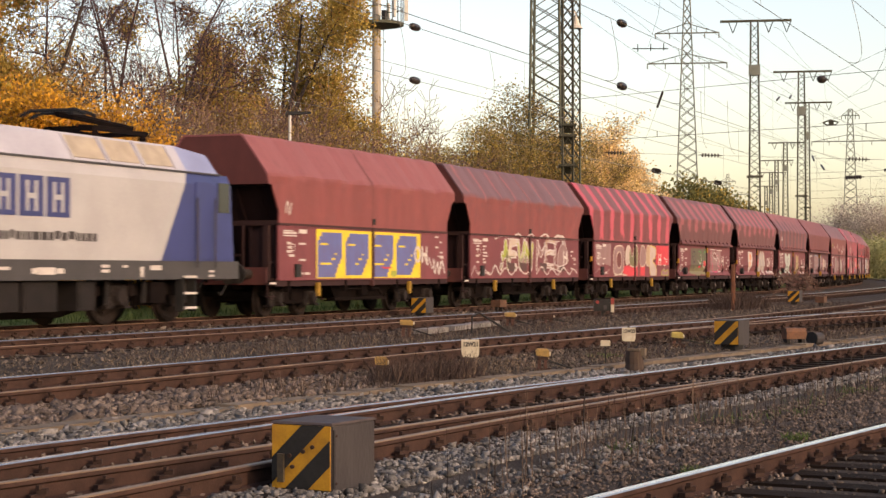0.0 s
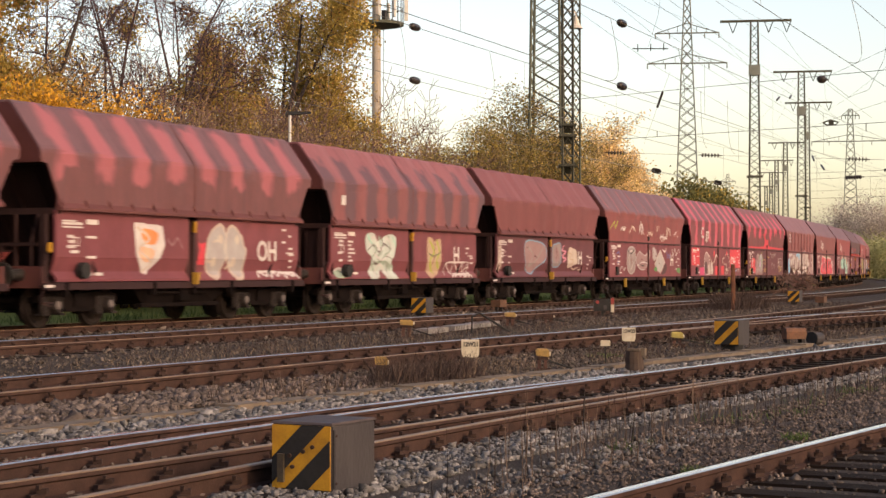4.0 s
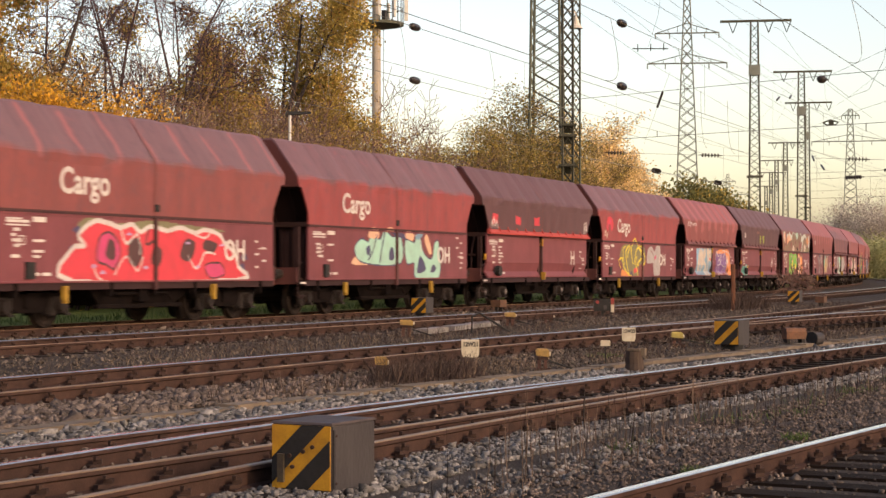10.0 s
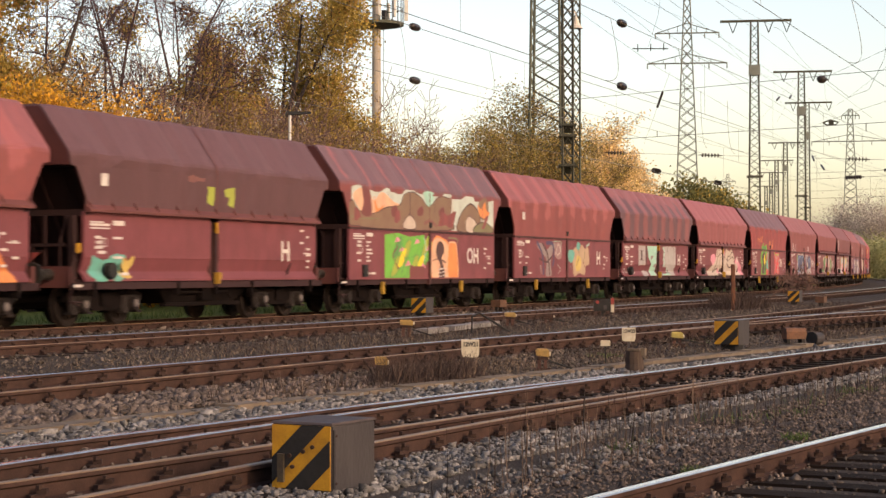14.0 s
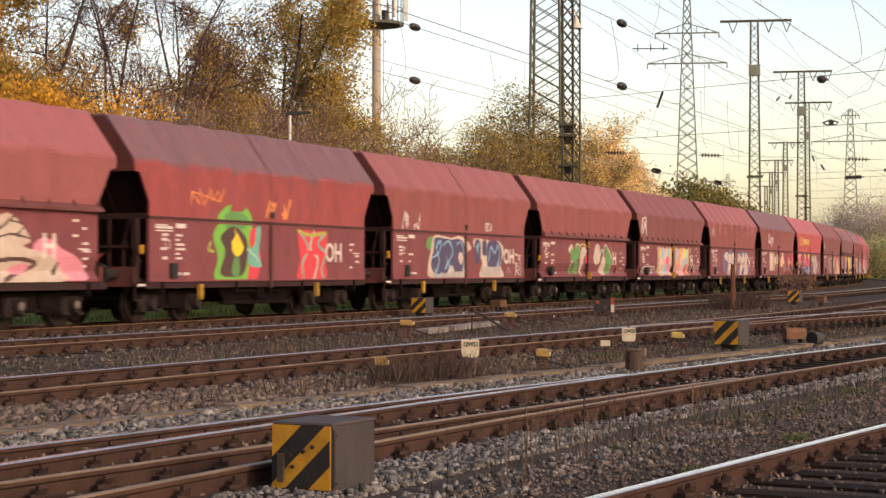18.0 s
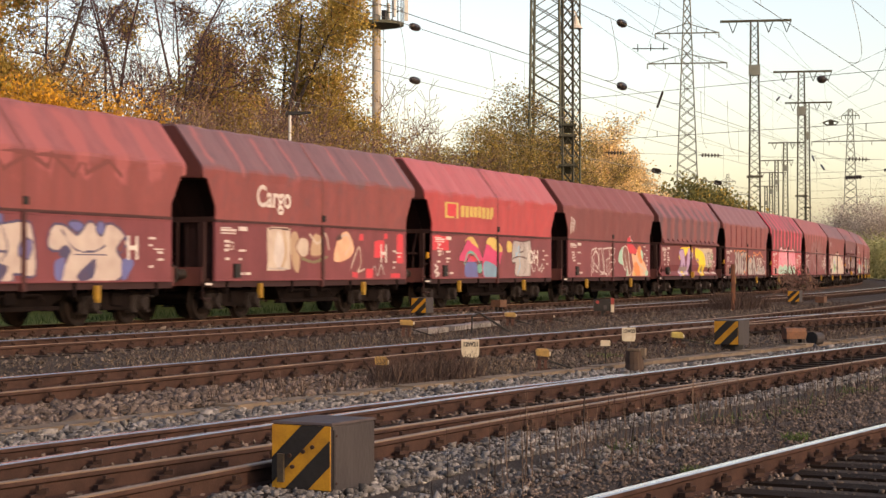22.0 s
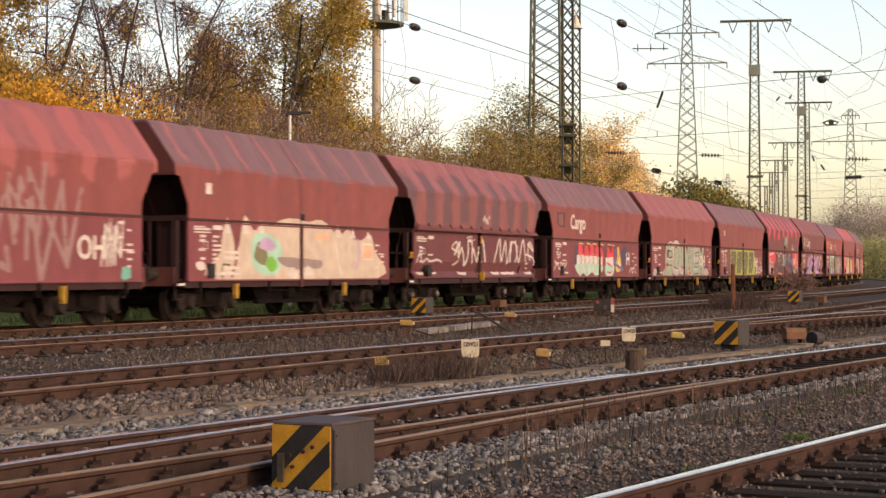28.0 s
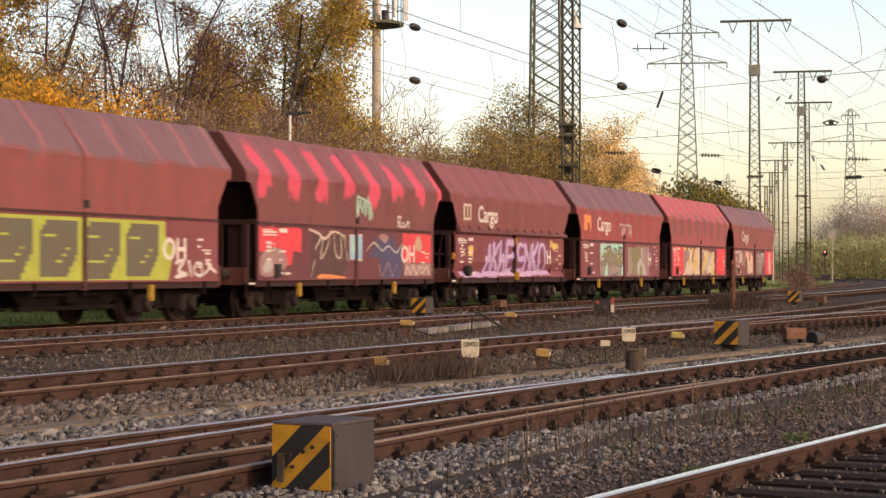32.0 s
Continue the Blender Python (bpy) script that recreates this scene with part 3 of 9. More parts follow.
def letters(word, size, bold=0.0):
    """A flat mesh of a word in the built-in font, standing in x and z, facing -y."""
    cu = bpy.data.curves.new("word", "FONT")
    cu.body, cu.size, cu.offset, cu.resolution_u = word, size, bold, 3
    ob = bpy.data.objects.new("word", cu)
    me = bpy.data.meshes.new_from_object(ob)
    bpy.data.objects.remove(ob)
    me.transform(Matrix.Rotation(radians(90), 4, "X"))
    return me


# ---- the coal train: shapes ----
HOOD_SIDE = ((1.5, 2.3), (1.505, 2.58), (1.514, 3.19), (1.514, 3.23), (1.516, 3.4), (1.5, 3.47), (1.46, 3.54), (0.86, 4.37), (0.78, 4.43))
LOW_B = ((1.45, 2.32), (1.45, 1.4), (1.44, 1.38), (1.365, 1.13), (1.37, 1.11), (1.475, 0.97), (1.475, 0.92))


def side_a(z):
    return -float(np.interp(z, [p[1] for p in HOOD_SIDE], [p[0] for p in HOOD_SIDE]))


def side_b(z):
    if z > 2.3:
        return side_a(z)
    return -float(np.interp(z, [p[1] for p in LOW_B[::-1]], [p[0] for p in LOW_B[::-1]]))


def hood_end(z, half):
    """Half length of the hood at a height: upright above the lip at the shoulder, cut back below it towards the belt."""
    return half + float(np.interp(z, (2.3, 2.58, 3.19, 3.23, 3.45), (-0.02, -0.01, 0.38, 0.58, 0.6)))


def hood_mesh(low, seed, half):
    """The hood: a thin shell of slightly dented sheets that bulge between their seams."""
    rng = random.Random(seed)
    m = Mesh()
    side = [(y, max(z, low)) for y, z in HOOD_SIDE]
    prof = [(-y, z) for y, z in side] + [(y, z) for y, z in side[::-1]]
    rings = []
    n = 24
    for i in range(n + 1):
        f = 2 * i / n - 1
        ring = []
        swell = 0.011 if i % 3 else -0.006
        for k, (y, z) in enumerate(prof):
            d = 0.0
            if 0 < i < n and z > 3.3:
                d = swell + rng.uniform(-0.011, 0.011)
            elif 0 < i < n and 2.5 < z < 3.1:
                d = rng.uniform(-0.012, 0.012)
            ring.append((f * hood_end(z, half), y + (d if y > 0 else -d), z + d * (0.8 if z > 3.3 else 0.0)))
        inner = [(x, y * 0.97, z - (0.04 if z > 3.6 else 0.0)) for (x, y, z) in ring[::-1]]
        rings.append(ring + inner)
    k = len(rings[0])
    m.loft(rings, caps=False)
    h = k // 2
    for e in (0, n):
        r = rings[e]
        for i in range(h - 1):
            m.add([r[i], r[i + 1], r[k - 2 - i], r[k - 1 - i]], [(0, 1, 2, 3)])
    return m


def end_plate_mesh(half):
    """The plate that closes the hood above the lip."""
    up = [p for p in HOOD_SIDE if p[1] > 3.2]
    prof = [(-y * 0.985, z - 0.012) for y, z in up] + [(y * 0.985, z - 0.012) for y, z in up[::-1]]
    return Mesh().loft([[(-half - 0.585, y, z) for y, z in prof], [(-half - 0.54, y, z) for y, z in prof]])


def wheel_mesh():
    m = Mesh()
    for s in (-1, 1):
        prof = [(0.0, 0.66), (0.1, 0.655), (0.12, 0.69), (0.3, 0.7), (0.39, 0.675), (0.485, 0.675), (0.485, 0.7), (0.462, 0.712), (0.455, 0.81), (0.39, 0.815), (0.33, 0.775), (0.14, 0.79), (0.12, 0.84), (0.0, 0.84)]
        n = 20
        rings = [[(r * math.cos(2 * math.pi * i / n), s * y, r * math.sin(2 * math.pi * i / n)) for i in range(n)] for r, y in prof[1:-1]]
        m.loft(rings)
    m.tube([(0, -0.95, 0), (0, 0.95, 0)], 0.085, 10)
    # balance marks, so that the turning shows
    for a in range(0, 360, 90):
        c, d = math.cos(radians(a)), math.sin(radians(a))
        for s in (-1, 1):
            m.box(-0.045, 0.045, -0.01, 0.01, -0.045, 0.045, m=Matrix.Translation((0.24 * c, s * 0.79, 0.24 * d)))
    return m.data("wheelset", M_WHEEL)


WHEELSET = wheel_mesh()


def bogie_mesh():
    """Cast frame of a two-axle bogie: side frames that dip between the axles, a bolster and head stocks."""
    m = Mesh()
    out = [(-1.4, 0.52), (-1.4, 0.66), (-1.1, 0.74), (-0.5, 0.72), (-0.3, 0.7), (0.3, 0.7), (0.5, 0.72), (1.1, 0.74), (1.4, 0.66), (1.4, 0.52), (1.12, 0.5), (0.72, 0.54), (0.45, 0.32), (-0.45, 0.32), (-0.72, 0.54), (-1.12, 0.5)]
    for y in (-1.02, 1.02):
        a, b = y - 0.07, y + 0.07
        q = len(out)
        m.add([(x, a, z) for x, z in out] + [(x, b, z) for x, z in out], [])
        base = len(m.v) - 2 * q
        for i in range(q):
            j = (i + 1) % q
            m.f.append((base + i, base + j, base + q + j, base + q + i))
            m.mi.append(0)
        for i0, s in ((0, 0), (q, 0)):
            top, bot = [1, 2, 3, 4, 5, 6, 7, 8], [0, 15, 14, 13, 12, 11, 10, 9]
            for t in range(7):
                m.f.append(tuple(base + i0 + v for v in (top[t], top[t + 1], bot[t + 1], bot[t])))
                m.mi.append(0)
    m.box(-0.22, 0.22, -1.15, 1.15, 0.42, 0.7)
    for x in (-1.36, 1.28):
        m.box(x, x + 0.08, -1.0, 1.0, 0.5, 0.62)
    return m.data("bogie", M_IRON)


def axle_box_mesh():
    m = Mesh()
    m.tube([(0, -1.24, 0), (0, -1.1, 0)], [0.13, 0.17], 12)
    m.box(-0.2, 0.2, -1.12, -0.96, -0.15, 0.17)
    for x in (-0.27, 0.27):
        m.tube([(x, -1.06, -0.16), (x, -1.06, 0.16)], 0.085, 8)
        m.box(x - 0.1, x + 0.1, -1.16, -0.96, -0.2, -0.16)
    return m.data("axle_box", mat("dusty_axle_box_iron", (0.022, 0.015, 0.014), (0.012, 0.0085, 0.008), 0.85, 0.0, 8, 40))


BOGIE, AXLEBOX = bogie_mesh(), axle_box_mesh()
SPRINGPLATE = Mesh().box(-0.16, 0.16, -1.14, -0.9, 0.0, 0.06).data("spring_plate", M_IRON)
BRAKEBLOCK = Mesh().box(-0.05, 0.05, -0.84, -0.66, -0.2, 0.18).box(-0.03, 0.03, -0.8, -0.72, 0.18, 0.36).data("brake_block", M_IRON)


# grime plus the darkness of the gap, both put into one base colour
M_ENDPOST = painted("shaded_grimy_maroon_end_frame_paint", (0.03, 0.013, 0.013), 0.8)


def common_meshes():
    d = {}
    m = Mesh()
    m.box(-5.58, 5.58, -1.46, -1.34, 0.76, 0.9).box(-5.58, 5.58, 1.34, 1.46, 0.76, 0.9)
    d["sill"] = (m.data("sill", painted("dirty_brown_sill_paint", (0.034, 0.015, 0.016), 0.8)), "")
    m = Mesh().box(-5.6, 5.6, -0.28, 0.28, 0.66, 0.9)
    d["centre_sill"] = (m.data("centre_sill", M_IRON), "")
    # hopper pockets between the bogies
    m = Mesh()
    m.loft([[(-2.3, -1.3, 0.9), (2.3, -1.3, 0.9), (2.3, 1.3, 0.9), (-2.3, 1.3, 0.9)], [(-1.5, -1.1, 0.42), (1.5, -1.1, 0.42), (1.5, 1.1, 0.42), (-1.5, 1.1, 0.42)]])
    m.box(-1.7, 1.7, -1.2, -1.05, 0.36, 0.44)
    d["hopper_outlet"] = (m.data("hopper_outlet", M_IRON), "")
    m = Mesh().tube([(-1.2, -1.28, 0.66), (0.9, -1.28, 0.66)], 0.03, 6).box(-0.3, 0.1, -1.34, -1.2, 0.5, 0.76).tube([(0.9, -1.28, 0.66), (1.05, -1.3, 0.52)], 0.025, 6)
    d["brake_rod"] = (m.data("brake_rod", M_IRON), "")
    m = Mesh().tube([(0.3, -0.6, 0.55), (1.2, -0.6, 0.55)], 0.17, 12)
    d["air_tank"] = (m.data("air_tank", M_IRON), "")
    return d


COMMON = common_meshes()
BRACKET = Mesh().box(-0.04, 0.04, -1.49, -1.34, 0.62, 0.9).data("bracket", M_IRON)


def end_meshes():
    """Parts of one wagon end, built for the front (x = -5.5)."""
    d = {}
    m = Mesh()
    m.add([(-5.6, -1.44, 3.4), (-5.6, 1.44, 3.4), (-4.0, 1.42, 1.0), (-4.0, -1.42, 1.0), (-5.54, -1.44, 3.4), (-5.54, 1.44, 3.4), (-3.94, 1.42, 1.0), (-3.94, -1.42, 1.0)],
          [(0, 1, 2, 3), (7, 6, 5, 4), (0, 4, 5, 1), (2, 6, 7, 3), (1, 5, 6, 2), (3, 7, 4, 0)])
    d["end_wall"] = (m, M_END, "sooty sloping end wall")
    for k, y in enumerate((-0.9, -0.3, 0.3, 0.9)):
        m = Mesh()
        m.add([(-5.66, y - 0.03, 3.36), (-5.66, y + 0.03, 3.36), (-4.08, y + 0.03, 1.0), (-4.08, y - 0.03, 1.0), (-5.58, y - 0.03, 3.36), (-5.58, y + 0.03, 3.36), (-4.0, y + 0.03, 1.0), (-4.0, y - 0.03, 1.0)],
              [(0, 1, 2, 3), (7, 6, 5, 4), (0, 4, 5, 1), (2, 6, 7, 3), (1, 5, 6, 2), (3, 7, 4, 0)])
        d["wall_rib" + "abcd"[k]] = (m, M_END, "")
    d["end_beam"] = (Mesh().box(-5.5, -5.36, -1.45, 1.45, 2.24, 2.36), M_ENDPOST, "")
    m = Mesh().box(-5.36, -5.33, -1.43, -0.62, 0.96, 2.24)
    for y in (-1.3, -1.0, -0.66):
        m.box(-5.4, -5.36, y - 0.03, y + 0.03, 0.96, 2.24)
    d["corner_panel"] = (m, M_ENDPOST, "grimy upright corner panel, gap shade put into its paint")
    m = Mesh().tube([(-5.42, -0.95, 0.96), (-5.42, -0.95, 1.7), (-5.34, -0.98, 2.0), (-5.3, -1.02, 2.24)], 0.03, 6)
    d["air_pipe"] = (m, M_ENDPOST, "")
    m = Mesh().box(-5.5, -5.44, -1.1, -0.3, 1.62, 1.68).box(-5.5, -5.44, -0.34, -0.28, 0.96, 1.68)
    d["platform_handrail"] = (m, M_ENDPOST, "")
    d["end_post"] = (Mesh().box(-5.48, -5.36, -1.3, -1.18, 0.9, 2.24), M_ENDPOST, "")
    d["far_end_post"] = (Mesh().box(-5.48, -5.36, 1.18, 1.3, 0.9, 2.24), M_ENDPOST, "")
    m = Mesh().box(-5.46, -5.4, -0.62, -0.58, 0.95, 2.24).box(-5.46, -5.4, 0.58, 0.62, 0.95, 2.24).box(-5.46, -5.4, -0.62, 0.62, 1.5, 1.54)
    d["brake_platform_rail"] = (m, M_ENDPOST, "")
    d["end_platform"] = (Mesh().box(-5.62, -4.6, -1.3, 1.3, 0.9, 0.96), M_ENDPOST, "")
    m = Mesh().box(-5.68, -5.56, -1.35, 1.35, 0.8, 1.22)
    d["buffer_beam"] = (m, painted("maroon_buffer_beam_paint", (0.1, 0.034, 0.031), 0.75), "")
    m = Mesh().tube([(-5.5, -1.42, 1.35), (-5.7, -1.42, 1.3), (-5.75, -1.42, 0.5), (-5.45, -1.42, 0.45)], 0.018, 6)
    m.box(-5.75, -5.45, -1.49, -1.36, 0.5, 0.53).box(-5.75, -5.45, -1.49, -1.36, 0.82, 0.85)
    d["shunter_step"] = (m, M_ENDPOST, "")
    d["step_edge"] = (Mesh().box(-5.75, -5.45, -1.5, -1.49, 0.81, 0.86), M_WHITE, "white step edge")
    m = Mesh().tube([(-5.68, 0.0, 1.05), (-6.0, 0.0, 1.05)], [0.12, 0.07], 8).tube([(-6.0, 0.0, 1.05), (-6.18, 0.0, 0.88), (-6.24, 0.0, 1.04)], 0.04, 6)
    d["coupling"] = (m, M_IRON, "")
    m = Mesh()
    for y in (-0.35, 0.35):
        d["brake_hose" if y < 0 else "far_brake_hose"] = (Mesh().tube([(-5.68, y, 0.95), (-5.9, y, 0.72), (-6.1, y, 0.55), (-6.2, y, 0.62)], 0.025, 6), M_BLACK, "")
    m = Mesh().add([(-5.5, -0.5, 1.5), (-5.5, 0.1, 1.5), (-5.5, -0.2, 1.22), (-5.47, -0.5, 1.5), (-5.47, 0.1, 1.5), (-5.47, -0.2, 1.22)], [(0, 1, 2), (5, 4, 3), (0, 3, 4, 1), (1, 4, 5, 2), (2, 5, 3, 0)])
    d["bracing_plate"] = (m, painted("red_brown_bracing_paint", (0.25, 0.05, 0.045), 0.7), "red-brown triangular plate")
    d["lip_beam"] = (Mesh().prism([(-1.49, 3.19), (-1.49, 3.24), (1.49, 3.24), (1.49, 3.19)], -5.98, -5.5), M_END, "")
    m = Mesh().tube([(-5.44, -1.38, 1.5), (-5.56, -1.46, 1.56)], 0.035, 6).box(-5.6, -5.52, -1.5, -1.44, 1.5, 1.68)
    d["hand_lever"] = (m, M_YELLOW, "yellow hand lever")
    return d


BUFFER = Mesh().tube([(-5.68, 0, 0), (-5.98, 0, 0)], [0.12, 0.1], 12).tube([(-5.95, 0, 0), (-6.22, 0, 0)], 0.075, 12).data("buffer", M_BUFFER)
BUFFERPLATE = Mesh().tube([(-6.22, 0, 0), (-6.25, 0, 0), (-6.265, 0, 0)], [0.235, 0.235, 0.2], 20).data("buffer_plate", M_BUFFER)
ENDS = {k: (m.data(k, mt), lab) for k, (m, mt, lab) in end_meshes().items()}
FLIP = Matrix.Rotation(math.pi, 4, "Z")


def bars(rows):
    """Unreadable stencilled lines as plain bars: (x, z, length, height)."""
    m = Mesh()
    for x, z, w, h in rows:
        m.box(x, x + w, -0.004, 0.0, z, z + h)
    return m


def data_panel(seed):
    r = random.Random(seed)
    rows = [(-5.25, 2.1, 0.5, 0.03), (-5.25, 2.04, 0.72, 0.05), (-5.25, 1.98, 0.72, 0.03), (-4.4, 2.06, 0.42, 0.1)]
    z = 1.88
    while z > 1.35:
        if r.random() < 0.8:
            rows.append((-5.0 + r.uniform(-0.1, 0.05), z, r.uniform(0.14, 0.3), 0.06))
        if r.random() < 0.6:
            rows.append((-4.4, z, r.uniform(0.15, 0.42), 0.05))
        z -= 0.1
    rows += [(-4.35, 1.04, 0.16, 0.06), (-4.1, 1.04, 0.3, 0.06)]
    m = bars(rows)
    # a framed load table
    for x0, x1, z0, z1 in ((-4.85, -4.65, 1.62, 1.64), (-4.85, -4.65, 1.78, 1.8), (-4.85, -4.83, 1.62, 1.8), (-4.67, -4.65, 1.62, 1.8)):
        m.box(x0, x1, -0.004, 0, z0, z1)
    return m.data("data_panel", M_WHITE)


def rear_panel(seed):
    r = random.Random(seed)
    rows = []
    for k in range(r.randint(4, 7)):
        rows.append((4.55 + r.choice((0, 0.35)), 1.2 + 0.15 * k, r.uniform(0.12, 0.28), 0.05))
    rows.append((4.75, r.uniform(1.5, 1.7), 0.4, 0.03))
    return bars(rows).data("inspection_marks", M_WHITE)


DATA = [data_panel(k) for k in range(4)]
REAR = [rear_panel(k) for k in range(4)]
HOODMESH = {}
LETTERS = {w: letters(w, s, b) for w, s, b in (("OH", 0.66, 0.016), ("H", 0.68, 0.016), ("Cargo", 0.72, 0.016), ("OOH", 0.66, 0.016), ("C", 0.72, 0.016), ("go", 0.72, 0.016))}
for me in LETTERS.values():
    me.materials.append(M_WHITE)


def lower_meshes():
    d = {}
    for key, x0, x1 in (("front", -5.49, -0.02), ("rear", 0.1, 5.49)):
        m = Mesh().prism([(-1.44, 0.92), (-1.515, 0.9), (-1.515, 0.935), (-1.5, 0.94), (-1.5, 2.195), (-1.512, 2.2), (-1.512, 2.235), (-1.44, 2.24)], x0, x1)
        d["A", key] = m
        m = Mesh()
        a, b = (-5.25, x1 - 0.12) if key == "front" else (x0 + 0.14, 5.25)
        pr = [(-y, z) for y, z in LOW_B]
        m.prism(pr + [(y + 0.06, z) for y, z in pr[::-1]], a, b)
        d["B", key] = m
    return d


LOWER = lower_meshes()
LOWERDATA = {(k[0], k[1], c): m.data("side_panel", M_LOWER[c]) for k, m in LOWER.items() for c in M_LOWER}
FARSIDE = {c: Mesh().box(-5.25, 5.25, 1.44, 1.5, 0.92, 2.3).data("far_side_panel", M_LOWER[c]) for c in M_LOWER}
POST_A = Mesh().box(-0.02, 0.1, -1.545, -1.44, 0.74, 2.28).data("centre_post", painted("dark_maroon_post_paint", (0.075, 0.028, 0.027)))
# POST_B: the recess's shade is put into the colour of post and backing
POST_B = Mesh().box(-0.14, 0.24, -1.4, -1.36, 0.9, 2.24).box(0.0, 0.1, -1.5, -1.4, 0.8, 2.24).data("centre_post", painted("recess_shade_post_paint", (0.06, 0.026, 0.025)))
# BELT_A: a dark strip added for the shade in the gap under the hood
BELT_A = Mesh().box(-5.5, 5.5, -1.52, -1.46, 2.245, 2.3).box(-5.5, 5.5, 1.46, 1.52, 2.245, 2.3).data("belt_rail", painted("belt_gap_shade_colour", (0.06, 0.025, 0.024)))
mb = Mesh().prism([(-1.5, 2.46), (-1.6, 2.36), (-1.6, 2.31), (-1.46, 2.31), (-1.46, 2.46)], -5.26, 5.26)
BELT_B = mb.data("ledge", painted("ledge_paint", (0.13, 0.045, 0.042)))
LEDGERIB = Mesh().add([(-0.02, -1.5, 2.56), (-0.02, -1.6, 2.36), (-0.02, -1.5, 2.36), (0.02, -1.5, 2.56), (0.02, -1.6, 2.36), (0.02, -1.5, 2.36)], [(0, 1, 2), (5, 4, 3), (0, 3, 4, 1), (1, 4, 5, 2), (2, 5, 3, 0)]).data("ledge_rib", painted("ledge_rib_paint", (0.11, 0.04, 0.037)))
REDRIB = LEDGERIB.copy()
REDLEDGE = painted("red_ledge_paint", (0.4, 0.06, 0.05))
REDRIB.materials[0] = REDLEDGE
HATCH = Mesh().box(-4.66, -4.38, -1.56, -1.5, 0.98, 1.3).data("control_box", M_BLACK)
HATCH_B = Mesh().tube([(-4.4, -1.46, 1.14), (-4.4, -1.6, 1.14)], 0.17, 10).data("control_box", M_BLACK)
M_HANDLE = mat("dirty_yellow_handle_paint", (0.42, 0.24, 0.03), (0.2, 0.11, 0.025), 0.6, 0, 9, 40, mix=1.0)
HANDLE = Mesh().box(-0.065, 0.065, -1.56, -1.48, 0.57, 0.84).box(-0.04, 0.04, -1.57, -1.48, 0.5, 0.57).data("release_handle", M_HANDLE)
HANDLE_B = Mesh().box(-0.04, 0.08, -1.62, -1.48, 0.94, 1.1).box(-0.06, 0.02, -1.62, -1.5, 0.84, 0.94).data("release_handle", M_HANDLE)
POSTCAP = Mesh().box(0.0, 0.1, -1.52, -1.42, 1.98, 2.22).data("post_guard", M_YELLOW)
SEAM = Mesh()
for (ya, za), (yb, zb) in zip(HOOD_SIDE[:-1], HOOD_SIDE[1:]):
    SEAM.add([(0.0, -ya - 0.012, za + 0.006), (0.05, -ya - 0.012, za + 0.006), (0.05, -yb - 0.012, zb + 0.006), (0.0, -yb - 0.012, zb + 0.006)], [(0, 1, 2, 3)])
SEAM = SEAM.data("roof_seam", painted("seam_paint", (0.15, 0.055, 0.05)))
CATCH = Mesh().box(0.02, 0.2, -1.53, -1.5, 2.38, 2.54).data("roof_catch", M_BLACK)
PLACARD = Mesh().box(-4.75, -4.5, -1.53, -1.518, 2.85, 3.1).data("placard", M_WHITE)
RIBMESH = Mesh().add([(0, -1.53, 2.36), (0.07, -1.53, 2.36), (0.07, -1.54, 3.42), (0, -1.54, 3.42), (0, -1.48, 2.36), (0.07, -1.48, 2.36), (0.07, -1.49, 3.42), (0, -1.49, 3.42)],
                     [(0, 1, 2, 3), (7, 6, 5, 4), (0, 4, 5, 1), (2, 6, 7, 3), (1, 5, 6, 2), (3, 7, 4, 0)]).data("rib", HOODS["ribs"])
WHEELS = []


AXLECAP = Mesh().tube([(0, -1.262, 0), (0, -1.235, 0)], [0.075, 0.085], 12).data("axle_cap", mat("worn_axle_cap_steel", (0.15, 0.125, 0.12), (0.08, 0.064, 0.06), 0.6, 0, 10, 50))


def add_bogie(w, x, i, capped=False):
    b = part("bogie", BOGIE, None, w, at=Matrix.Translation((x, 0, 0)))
    for dx in (-0.95, 0.95):
        ws = part("wheelset", WHEELSET, None, b, at=Matrix.Translation((dx, 0, 0.46)))
        WHEELS.append((ws, dx, 0.46, i))
        box = part("axle_box", AXLEBOX, None, b, at=Matrix.Translation((dx, 0, 0.46)))
        if capped:
            cap = part("axle_cap", AXLECAP, None, b, "pale worn axle cap", Matrix.Translation((dx, 0, 0.46)))
        part("axle_box", AXLEBOX, None, b, at=Matrix.Translation((dx, 0, 0.46)) @ FLIP)
        part("spring_plate", SPRINGPLATE, None, b, at=Matrix.Translation((dx, 0, 0.7)))
        s = -1 if dx > 0 else 1
        part("brake_block", BRAKEBLOCK, None, b, at=Matrix.Translation((dx + s * 0.53, 0, 0.46)))


WALLED = {0, 1, 5, 6, 8, 10, 11, 12, 15, 17, 18, 24, 25, 26, 28, 29, 32, 33, 35, 38, 40, 41}     # wagons whose front end has no brakeman's gear
LETTERPLACE = {0: 2.91, 10: 2.6, 14: 2.7, 22: 3.45}


START = []          # where each wagon's middle stands at the start


